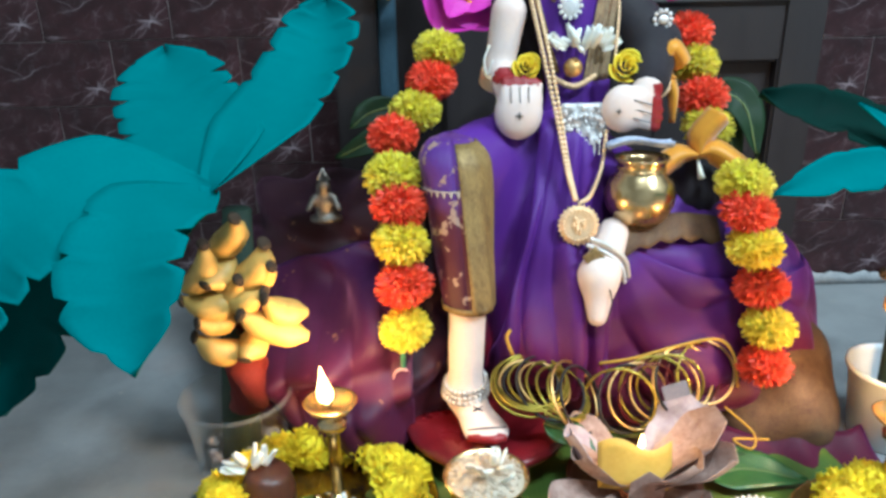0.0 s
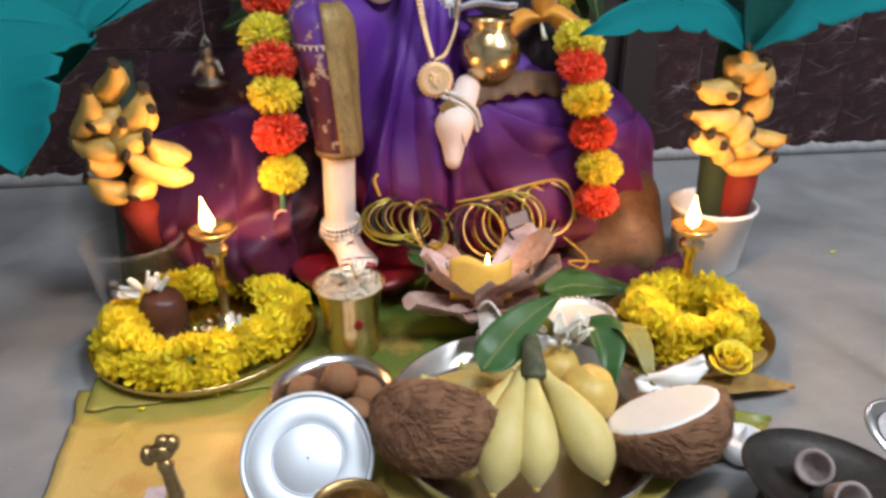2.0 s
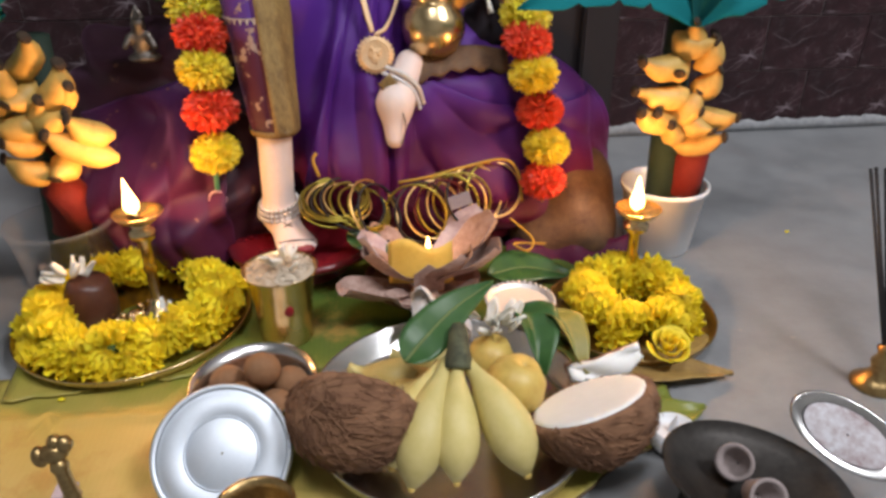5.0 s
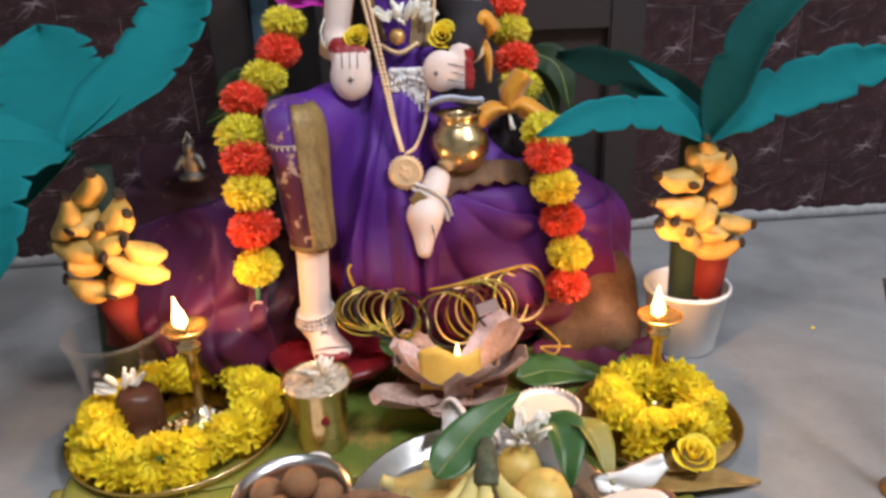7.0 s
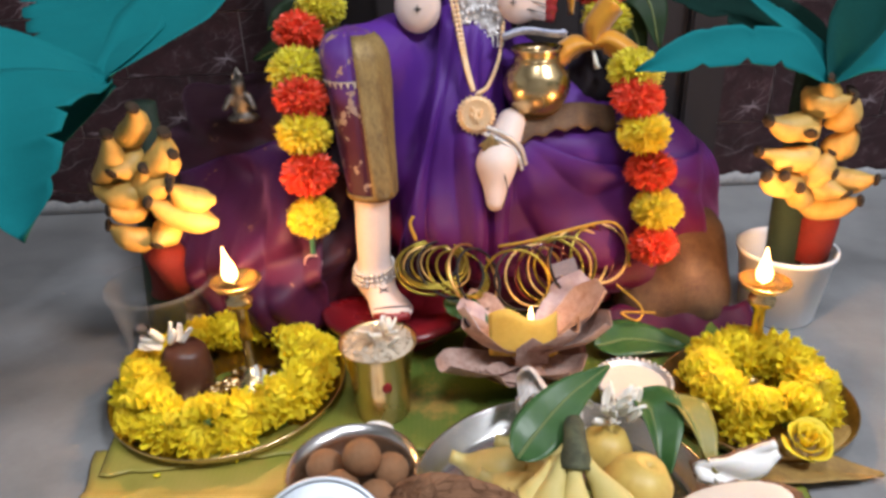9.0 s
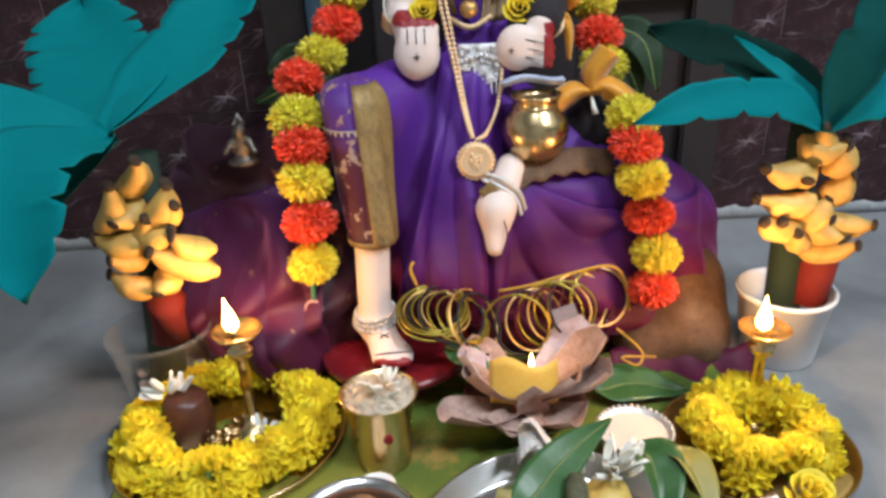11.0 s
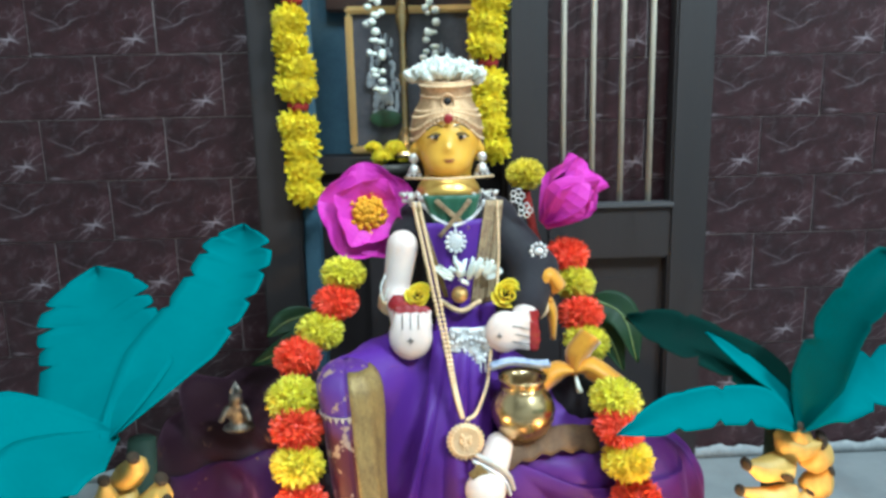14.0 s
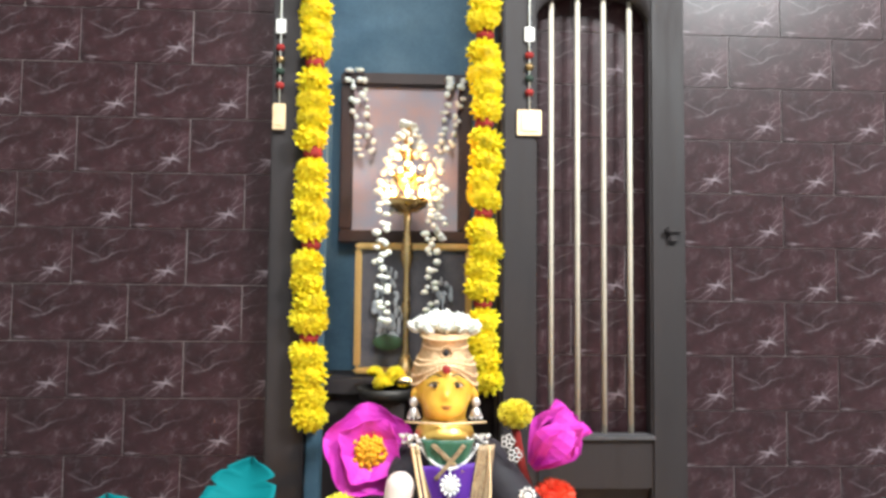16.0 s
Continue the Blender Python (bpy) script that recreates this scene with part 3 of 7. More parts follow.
part("ledge", Build().add(box((0.414, 1.085, 0.479), (0.21, 0.03, 0.008), 0.002)), mat("grey worn ledge", (0.08, 0.075, 0.08), None, 0.5), door)
part("panel", Build().add(box((0.412, 1.104, 0.25), (0.206, 0.014, 0.276), 0.003)).add(box((0.412, 1.097, 0.25), (0.15, 0.006, 0.21), 0.002)), DARKWOOD, door)


def arch(u, v):
    a = math.pi * u
    outer = (0.412 - 0.104 * math.cos(a), 1.096, 1.325)
    inner = (0.412 - 0.104 * math.cos(a), 1.096, 1.205 + 0.07 * math.sin(a) ** 0.6)
    return [inner[k] + (outer[k] - inner[k]) * v for k in range(3)]


part("arch_rail", Build().add(sheet(arch, 24, 2, 0.03)), DARKWOOD, door)
for k in range(4):
    x = 0.339 + 0.048 * k
    part("bar", Build().add(tube([(x, 1.098, 0.47), (x, 1.098, 0.9), (x, 1.098, 1.3)], 0.0045, 10)), STEELBAR, door, "cream painted iron bar")
part("latch", Build().add(box((0.553, 1.072, 0.842), (0.028, 0.014, 0.012), 0.003)).add(box((0.553, 1.075, 0.83), (0.018, 0.01, 0.02), 0.003)), DARKWOOD, door)

# ---- the seated doll and its sari ----


def doll_field(p):
    head = ellipsoid(p, (0.138, 0.85, 0.598), (0.0385, 0.042, 0.049))
    head = soft_min(head, ellipsoid(p, (0.138, 0.822, 0.571), (0.021, 0.018, 0.015)), 0.016)
    head = soft_min(head, capsule(p, (0.138, 0.811, 0.602), (0.138, 0.8055, 0.590), 0.0026, 0.0048), 0.006)
    d = soft_min(head, ellipsoid(p, (0.138, 0.862, 0.604), (0.0445, 0.044, 0.05)), 0.002)
    for sx in (-1, 1):
        d = np.minimum(d, ellipsoid(p, (0.138 + sx * 0.042, 0.85, 0.59), (0.006, 0.009, 0.014)))
    d = soft_min(d, capsule(p, (0.138, 0.855, 0.56), (0.14, 0.86, 0.5), 0.03, 0.034), 0.008)
    d = soft_min(d, capsule(p, (0.14, 0.862, 0.49), (0.15, 0.85, 0.38), 0.05, 0.05), 0.02)
    # raised arm
    d = np.minimum(d, capsule(p, (0.078, 0.80, 0.474), (0.068, 0.797, 0.418), 0.0195, 0.0165))
    d = soft_min(d, capsule(p, (0.068, 0.795, 0.415), (0.078, 0.768, 0.39), 0.016, 0.017), 0.006)
    palm = ellipsoid(p, (0.085, 0.755, 0.371), (0.0265, 0.013, 0.029))
    for k in range(4):
        x = 0.071 + 0.0095 * k
        palm = soft_min(palm, capsule(p, (x, 0.752, 0.385), (x + 0.0006 * (k - 1.5), 0.757, 0.408 - 0.002 * abs(k - 1.3)), 0.0057, 0.0048), 0.003)
    palm = soft_min(palm, capsule(p, (0.105, 0.755, 0.385), (0.106, 0.757, 0.402), 0.006, 0.005), 0.003)
    d = soft_min(d, palm, 0.006)
    # lowered arm
    d = soft_min(d, capsule(p, (0.20, 0.85, 0.49), (0.238, 0.815, 0.43), 0.026, 0.022), 0.01)
    d = soft_min(d, capsule(p, (0.238, 0.812, 0.43), (0.226, 0.765, 0.395), 0.02, 0.017), 0.008)
    palm = ellipsoid(p, (0.198, 0.752, 0.374), (0.024, 0.013, 0.026))
    for k in range(4):
        z = 0.389 - 0.0095 * k
        palm = soft_min(palm, capsule(p, (0.208, 0.75, z), (0.238 - 0.002 * abs(k - 1.5), 0.752, z - 0.008), 0.0057, 0.0048), 0.003)
    d = soft_min(d, palm, 0.006)
    # standing leg, and the foot of the folded one
    d = np.minimum(d, capsule(p, (0.025, 0.668, 0.205), (0.021, 0.658, 0.085), 0.0205, 0.0185))
    foot = soft_min(capsule(p, (0.021, 0.66, 0.08), (0.036, 0.632, 0.066), 0.021, 0.015), ellipsoid(p, (0.042, 0.62, 0.061), (0.024, 0.02, 0.009)), 0.015)
    for k in range(5):
        foot = soft_min(foot, ellipsoid(p, (0.024 + 0.0085 * k, 0.605 + 0.0025 * abs(k - 3), 0.0595), (0.0048, 0.006, 0.0055)), 0.003)
    d = soft_min(d, foot, 0.012)
    toe = soft_min(capsule(p, (0.186, 0.715, 0.245), (0.166, 0.684, 0.208), 0.017, 0.021), capsule(p, (0.166, 0.684, 0.205), (0.163, 0.668, 0.168), 0.02, 0.011), 0.012)
    return np.minimum(d, toe)


def doll_colour(c):
    x, y, z = c
    if z > 0.53 and abs(x - 0.138) < 0.07:
        rim = 0.634 - 20.0 * (x - 0.138) ** 2
        return 2 if (y > 0.852 or z > rim) else 1
    if y < 0.775 and z > 0.4015 and x < 0.12:
        return 3
    if y < 0.775 and x > 0.2285 and 0.34 < z < 0.4:
        return 3
    if z < 0.066 and y < 0.6085:
        return 3
    return 0


def ink_stroke(pts, r=0.0009):
    return tube(spline(pts, 3 * len(pts)), r, 5)


doll = Build().add(skin(doll_field, (-0.01, 0.59, 0.045), (0.27, 0.92, 0.66), 0.0031, 1))
doll = colour_faces(doll, doll_colour)
for sx in (-1, 1):
    e = 0.138 + sx * 0.0152
    doll.add(ball((e, 0.8128, 0.6045), (0.0074, 0.003, 0.0023)), 0)
    doll.add(ball((e, 0.8105, 0.6045), (0.0034, 0.003, 0.0034)), 4)
    doll.add(tube(spline([(e - 0.010, 0.8125, 0.604), (e, 0.8095, 0.6095), (e + 0.010, 0.8125, 0.6045)], 9), 0.0010, 5), 4)
    doll.add(tube(spline([(e - 0.011, 0.8135, 0.6155 - 0.002 * (sx < 0)), (e, 0.8105, 0.6195), (e + 0.011, 0.8135, 0.6155 - 0.002 * (sx > 0))], 9), 0.0009, 5), 4)
doll.add(ball((0.138, 0.8050, 0.5775), (0.0082, 0.003, 0.0012)), 5).add(ball((0.138, 0.8045, 0.5750), (0.0062, 0.003, 0.0014)), 5).add(ball((0.138, 0.8065, 0.6265), (0.0058, 0.002, 0.0062)), 3)
for a in range(4):
    doll.add(tube([(0.085, 0.7415, 0.370), (0.085 + 0.004 * math.cos(a * math.pi / 2), 0.7415, 0.370 + 0.004 * math.sin(a * math.pi / 2))], 0.0007, 5), 4)
    doll.add(tube([(0.190, 0.7385, 0.373), (0.190 + 0.0035 * math.cos(a * math.pi / 2), 0.7385, 0.373 + 0.0035 * math.sin(a * math.pi / 2))], 0.0006, 5), 4)
for k in range(3):
    doll.add(tube([(0.0758 + 0.0095 * k, 0.7425, 0.384), (0.0758 + 0.0095 * k, 0.749, 0.4)], 0.0006, 5), 4)
    doll.add(tube([(0.206, 0.7405, 0.3842 - 0.0095 * k), (0.228, 0.745, 0.378 - 0.0095 * k)], 0.0006, 5), 4)
for sa in (-1, 1):
    doll.add(tube([(0.033 - 0.005, 0.6265, 0.0835 + sa * 0.003), (0.033 + 0.005, 0.6265, 0.0835 - sa * 0.003)], 0.0007, 5), 4)
doll.add(ink_stroke([(0.022, 0.612, 0.0675), (0.042, 0.609, 0.0715), (0.062, 0.617, 0.0665)], 0.0007), 4)
doll.add(ink_stroke([(0.172, 0.663, 0.205), (0.176, 0.660, 0.185), (0.170, 0.657, 0.165)], 0.0007), 4)
tagged(part("doll", doll, [CREAM, FACE, HAIR, REDNAIL, INK, LIPS]), "seated festival doll with a golden face and cream limbs", "doll")


def drape_field(p):
    wob = 0.004 * np.sin(p[:, 0] * 60 + 5 * np.sin(p[:, 1] * 30) + 40 * p[:, 1]) + 0.004 * np.sin(p[:, 2] * 50 + p[:, 0] * 45)
    d = capsule(p, (0.014, 0.738, 0.316), (0.12, 0.86, 0.318), 0.037, 0.056)
    d = soft_min(d, capsule(p, (0.135, 0.80, 0.325), (0.12, 0.735, 0.12), 0.045, 0.066), 0.03)
    d = soft_min(d, capsule(p, (0.17, 0.83, 0.27), (0.375, 0.775, 0.175), 0.07, 0.05), 0.03)
    d = soft_min(d, capsule(p, (0.375, 0.765, 0.165), (0.21, 0.735, 0.205), 0.046, 0.04), 0.03)
    d = soft_min(d, capsule(p, (0.036, 0.775, 0.30), (0.068, 0.768, 0.13), 0.042, 0.045), 0.02)
    low = ellipsoid(p, (0.24, 0.80, 0.07), (0.205, 0.125, 0.135))
    d = soft_min(d, low, 0.04)
    d = soft_min(d, capsule(p, (0.40, 0.78, 0.10), (0.435, 0.73, 0.045), 0.045, 0.03), 0.03)
    d = soft_min(d, capsule(p, (0.05, 0.84, 0.1), (0.40, 0.86, 0.1), 0.09, 0.09), 0.05)
    d = d + 0.75 * wob
    d = np.maximum(d, -(p[:, 2] - 0.012))
    hole = capsule(p, (0.172, 0.69, 0.225), (0.163, 0.62, 0.17), 0.018, 0.015)
    return np.maximum(d, -hole)


def side_field(p):
    wob = 0.007 * np.sin(p[:, 0] * 48 + 4 * np.sin(p[:, 2] * 30)) + 0.004 * np.sin(p[:, 2] * 55 + p[:, 0] * 60)
    d = capsule(p, (-0.21, 0.88, 0.15), (-0.03, 0.86, 0.22), 0.075, 0.075)
    d = soft_min(d, capsule(p, (-0.07, 0.83, 0.235), (-0.015, 0.8, 0.24), 0.045, 0.05), 0.03)
    d = soft_min(d, ellipsoid(p, (-0.10, 0.84, 0.06), (0.17, 0.19, 0.12)), 0.05)
    d = soft_min(d, capsule(p, (-0.02, 0.76, 0.2), (-0.085, 0.68, 0.06), 0.05, 0.05), 0.04)
    d = soft_min(d, ellipsoid(p, (-0.175, 0.94, 0.19), (0.085, 0.045, 0.085)), 0.05)
    return np.maximum(d + wob, -(p[:, 2] - 0.012))


def front_of(field, x, z, near=0.6, far=1.0):
    """The nearest point of a draped surface at x, z."""
    y = np.linspace(near, far, 160)
    d = field(np.stack([np.full(160, x), y, np.full(160, z)], 1))
    k = int(np.argmax(d < 0))
    if d[k] >= 0:
        return Vector((x, 0.86, z))
    if k:
        return Vector((x, y[k - 1] + (y[k] - y[k - 1]) * d[k - 1] / (d[k - 1] - d[k]) - 0.0015, z))
    return Vector((x, y[k] - 0.0015, z))


def crease(t):
    """A pleat: round on top, with a sharp valley."""
    return 1 - abs(math.sin(math.pi * t)) ** 0.7


def pleats(u, v):
    x = 0.112 + 0.072 * u + v * (-0.062 + 0.062 * u) + 0.006 * math.sin(5 * v + 4 * u)
    z = 0.372 - 0.302 * v
    q = front_of(drape_field, x, z)
    w = 4.1 * u + 0.45 * math.sin(3.1 * v + 3 * u) + 0.7 * v * u
    q.y -= 0.003 + (0.002 + 0.017 * min(1, 1.5 * v)) * (1 - crease(w)) ** 1.3 * (0.6 + 0.4 * math.sin(2.3 * w + 1))
    return q


def lap(u, v):
    x = 0.168 + 0.255 * u
    top, low = 0.252 - 0.052 * u - 0.03 * math.sin(3.1 * u), 0.03 + 0.012 * math.sin(5 * u)
    z = top + (low - top) * v
    q = front_of(drape_field, x, z)
    w = 15 * (z + 0.42 * (x - 0.2) - 1.3 * (x - 0.30) ** 2) + 0.35 * math.sin(30 * x) + 0.25 * math.sin(14 * x + 40 * z)
    q.y -= 0.003 + 0.0125 * (1 - crease(w)) ** 1.2 * min(1, 3 * v, 6 * (1 - v) + 0.3) * min(1, 4 * u + 0.15)
    return q


def spread(u, v):
    x = -0.035 - 0.20 * u
    z = 0.235 - 0.06 * u - (0.205 - 0.05 * u) * v
    q = front_of(side_field, x, z)
    w = 7 * (u + 0.35 * v * (1 - u)) + 0.4 * math.sin(5 * v + 3 * u)
    q.y -= 0.002 + 0.010 * (1 - crease(w)) * min(1, 3 * v)
    return q


sari = thing("sari", "purple silk sari with woven gold borders draped over the doll", "sari")
part("drape", Build().add(skin(drape_field, (-0.06, 0.63, 0.0), (0.49, 0.98, 0.42), 0.0046, 1)), PURPLE, sari, "purple silk drape shot with magenta, candle glow painted low")
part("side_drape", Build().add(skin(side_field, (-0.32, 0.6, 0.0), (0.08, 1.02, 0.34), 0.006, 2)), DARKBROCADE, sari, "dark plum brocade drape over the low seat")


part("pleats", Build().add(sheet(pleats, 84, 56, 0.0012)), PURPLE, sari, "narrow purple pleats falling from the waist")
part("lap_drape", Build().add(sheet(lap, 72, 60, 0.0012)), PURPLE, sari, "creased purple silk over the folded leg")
part("side_pleats", Build().add(sheet(spread, 64, 44, 0.0012)), PLUM, sari, "spread plum silk with magenta sheen, flame tint painted low")


def leg_ring(s, a):
    """A point on the draped shin; s runs from the hem (0) to the knee (1)."""
    c = Vector((0.026, 0.668, 0.182)).lerp(Vector((0.010, 0.722, 0.358)), s)
    r = 0.0245 + 0.0135 * s ** 0.8
    r *= 1 + 0.03 * math.sin(3 * a + 5 * s) + 0.02 * math.sin(9 * s + a)
    if s > 0.82:
        r *= math.sqrt(max(0.001, 1 - ((s - 0.82) / 0.181) ** 2))
    return c + Vector((r * math.sin(a), -r * math.cos(a), 0))


part("leg_drape", Build().add(sheet(lambda u, v: leg_ring(v, 2 * math.pi * u), 40, 30, 0.001)), LEGSILK, sari, "burgundy brocade silk over the shin")


def on_leg(s, a, lift=0.0022):
    q = leg_ring(s, a)
    c = Vector((0.026, 0.668, 0.182)).lerp(Vector((0.010, 0.722, 0.358)), s)
    n = (q - c)
    n.z = 0
    return q + n.normalized() * lift


part("gold_border", Build().add(sheet(lambda u, v: on_leg(0.015 + 0.945 * v, 0.12 + 1.75 * u, 0.0025 + 0.0012 * math.sin(17 * u + 3 * v)), 12, 30, 0.0008)), ZARI, sari, "broad woven gold border")
part("gold_border", Build().add(sheet(lambda u, v: on_leg(0.01 + 0.035 * v, -2.2 + 4.4 * u, 0.0022), 30, 2, 0.0008)), ZARI, sari, "narrow gold hem")
tri = Build()
for k in range(7):
    a = -1.15 + 0.2 * k
    p0, p1, p2 = on_leg(0.705, a - 0.055), on_leg(0.705, a + 0.055), on_leg(0.675, a)
    back = Vector((0, 0.001, 0))
    tri.add(([p0, p1, p2, p0 + back, p1 + back, p2 + back], [(0, 2, 1), (3, 4, 5), (0, 1, 4, 3), (1, 2, 5, 4), (2, 0, 3, 5)]))
tri.add(tube([on_leg(0.712, -1.3 + 0.1 * i, 0.0018) for i in range(15)], 0.0007, 4))
part("temple_motif", tri, mat("pale zari thread", (0.6, 0.5, 0.42), None, 0.5), sari, "row of small pale triangles", smooth=False)


def blouse_field(p):
    d = capsule(p, (0.14, 0.865, 0.487), (0.15, 0.85, 0.36), 0.056, 0.062)
    d = soft_min(d, capsule(p, (0.10, 0.862, 0.49), (0.19, 0.862, 0.492), 0.03, 0.034), 0.02)
    d = soft_min(d, capsule(p, (0.198, 0.852, 0.492), (0.243, 0.818, 0.435), 0.031, 0.031), 0.015)
    d = soft_min(d, capsule(p, (0.243, 0.815, 0.432), (0.229, 0.775, 0.401), 0.029, 0.0235), 0.012)
    d = soft_min(d, capsule(p, (0.09, 0.858, 0.492), (0.08, 0.83, 0.482), 0.023, 0.02), 0.012)
    neck = capsule(p, (0.138, 0.78, 0.56), (0.138, 0.85, 0.545), 0.03, 0.03)
    return np.maximum(d, -neck)


part("blouse", Build().add(skin(blouse_field, (0.04, 0.74, 0.3), (0.3, 0.93, 0.56), 0.0042, 1)), BLACKSILK, sari, "black silk blouse")


def chest(x, z, lift=0.0):
    """The front of the chest at x, z."""
    return Vector((x, 0.796 + 6.0 * (x - 0.143) ** 2 - 0.13 * max(0, 0.44 - z) - lift, z))


def slab(l0, l1, l2, l3, mat_, label, lift=0.0, wave_=0.0012):
    """A cloth panel over the chest: left edge and right edge, each from top to bottom."""
    def f(u, v):
        a = Vector((*l0, 0)).lerp(Vector((*l1, 0)), v)
        b = Vector((*l2, 0)).lerp(Vector((*l3, 0)), v)
        q = a.lerp(b, u)
        return chest(q.x, q.y, lift + wave_ * math.sin(u * 22 + v * 3))
    return part("panel", Build().add(sheet(f, 20, 14, 0.0012)), mat_, sari, label)


slab((0.104, 0.535), (0.134, 0.455), (0.176, 0.535), (0.150, 0.455), GREENSILK, "green silk neckline")
slab((0.098, 0.500), (0.120, 0.395), (0.188, 0.506), (0.172, 0.395), PURPLE, "pleated purple chest panel", 0.003)
slab((0.181, 0.528), (0.160, 0.40), (0.204, 0.526), (0.190, 0.40), PALEZARI, "pale gold brocade shoulder border", 0.006)
slab((0.095, 0.520), (0.128, 0.41), (0.100, 0.522), (0.133, 0.41), ZARI, "narrow gold edging across the chest", 0.006)
slab((0.118, 0.528), (0.158, 0.492), (0.122, 0.531), (0.162, 0.495), PALEZARI, "gold edging crossed at the neck", 0.003)
slab((0.160, 0.531), (0.122, 0.486), (0.164, 0.528), (0.126, 0.483), PALEZARI, "gold edging crossed at the neck", 0.005)
slab((0.120, 0.40), (0.10, 0.30), (0.192, 0.40), (0.196, 0.30), PURPLE, "purple waist panel", 0.006)
# borders that lie on the lap and on the floor
part("lap_border", Build().add(sheet(lambda u, v: (0.185 + 0.125 * u, 0.690 + 0.035 * u + 0.02 * v, 0.222 + 0.012 * math.sin(3 * u) + 0.028 * v + 0.006 * abs(((u * 5) % 1) - 0.5) * (1 - v) * 2), 30, 6, 0.0012)), BROWNZARI, sari, "zigzag copper brown border on the lap")


def end_field(p):
    d = soft_min(ellipsoid(p, (0.405, 0.745, 0.05), (0.062, 0.065, 0.085)), ellipsoid(p, (0.39, 0.70, 0.02), (0.075, 0.055, 0.05)), 0.03)
    d = d + 0.004 * np.sin(70 * (p[:, 0] + 0.4 * p[:, 2])) 
    return np.maximum(d, -(p[:, 2] - 0.008))


part("floor_border", Build().add(skin(end_field, (0.30, 0.62, 0.0), (0.50, 0.84, 0.16), 0.005, 2)), BROWNZARI, sari, "broad dull gold border trailing on the floor")
part("floor_border", Build().add(sheet(lambda u, v: (0.30 + 0.17 * u, 0.66 - 0.05 * v + 0.006 * math.sin(20 * u), 0.02 * (1 - v) ** 2 + 0.005 + 0.003 * math.sin(15 * u)), 26, 8, 0.0014)), PURPLE, sari, "purple end of the sari on the floor")


for pts in (((-0.26, 0.135), (-0.2, 0.165), (-0.12, 0.18)), ((-0.13, 0.03), (-0.112, 0.08), (-0.09, 0.12))):
    line = spline([(x, 0, z) for x, z in pts], 24)
    part("gold_piping", Build().add(tube([front_of(side_field, v.x, v.z) for v in line], 0.0014, 6)), ZARI, sari, "thin gold thread piping")


# ---- flowers ----
def pom_mesh(name, m, r=0.0295, count=900):
    b = Build()
    rnd = random.Random(len(name))
    for i in range(count):
        z = 1 - 2 * (i + 0.5) / count
        a = i * 2.39996 + rnd.uniform(-0.2, 0.2)
        s = math.sqrt(max(0, 1 - z * z))
        d = Vector((s * math.cos(a), s * math.sin(a), z * 0.8))
        t = d.orthogonal().normalized()
        t.rotate(Matrix.Rotation(rnd.uniform(0, 6.28), 3, d.normalized()))
        n = d.cross(t).normalized()
        ln = r * rnd.uniform(0.86, 1.08)
        w = r * rnd.uniform(0.045, 0.075)
        p0, p1 = d * r * 0.5, d * ln + n * rnd.uniform(-0.25, 0.25) * r * 0.5
        mid = d * r * 0.8 + n * 0.03 * r
        b.add(([p0 - t * w * 0.6, p0 + t * w * 0.6, mid + t * w, p1 + t * w * 0.5, p1 - t * w * 0.5, mid - t * w, p0 + n * w * 0.5, mid + n * w * 0.4],
               [(0, 1, 2, 5), (5, 2, 3, 4), (1, 6, 7, 2), (6, 0, 5, 7), (2, 7, 3), (7, 5, 4), (7, 4, 3)]))
    b.add(ball((0, 0, 0), (r * 0.66, r * 0.66, r * 0.52), 12, 8))
    return b.mesh(name, m, False)


def marigold_mesh(name, m, r=0.021, seed=3):
    """Stacked ruffled rings of notched petals round a small green base."""
    b = Build()
    rnd = random.Random(seed)
    for layer in range(6):
        q = layer / 5
        cnt, ph, tilt = int(13 - 6 * q), rnd.uniform(0, 6), radians(-14 + 84 * q)
        ln = r * (1.05 - 0.42 * q)
        seg = cnt * 6
        vs, fs = [], []
        for side in (0, 1):
            for i in range(seg):
                a = 2 * math.pi * i / seg
                lobe = abs(math.sin(cnt * a / 2 + ph)) ** 0.55
                nick = 0.10 * abs(math.sin(cnt * a * 1.5 + ph))
                for k in range(4):
                    u = 0.12 + 0.88 * k / 3
                    rad = ln * u * (1 - (0.42 * (1 - lobe) + nick * lobe) * u)
                    lift = r * u * (0.16 * math.sin(cnt * a + ph) + 0.13 * math.sin(2.3 * cnt * a + 2 * ph) + 0.16 * u) + side * 0.0007
                    x, z = rad * math.cos(tilt) - lift * math.sin(tilt), rad * math.sin(tilt) + lift * math.cos(tilt)
                    vs.append((x * math.cos(a), x * math.sin(a), z + 0.14 * r * q))
        off = seg * 4
        for i in range(seg):
            j = (i + 1) % seg
            for k in range(3):
                fs.append((i * 4 + k, j * 4 + k, j * 4 + k + 1, i * 4 + k + 1))
                fs.append((off + i * 4 + k, off + i * 4 + k + 1, off + j * 4 + k + 1, off + j * 4 + k))
            fs.append((i * 4 + 3, j * 4 + 3, off + j * 4 + 3, off + i * 4 + 3))
        b.add((vs, fs))
    b.add(ball((0, 0, 0.24 * r), (0.62 * r, 0.62 * r, 0.42 * r), 12, 8))
    b.add(lathe([(0.001, -r * 0.4), (r * 0.2, -r * 0.35), (r * 0.25, -r * 0.1), (0.001, 0.0)], 8), 1)
    return b.mesh(name, [m, GREENSEPAL], False)


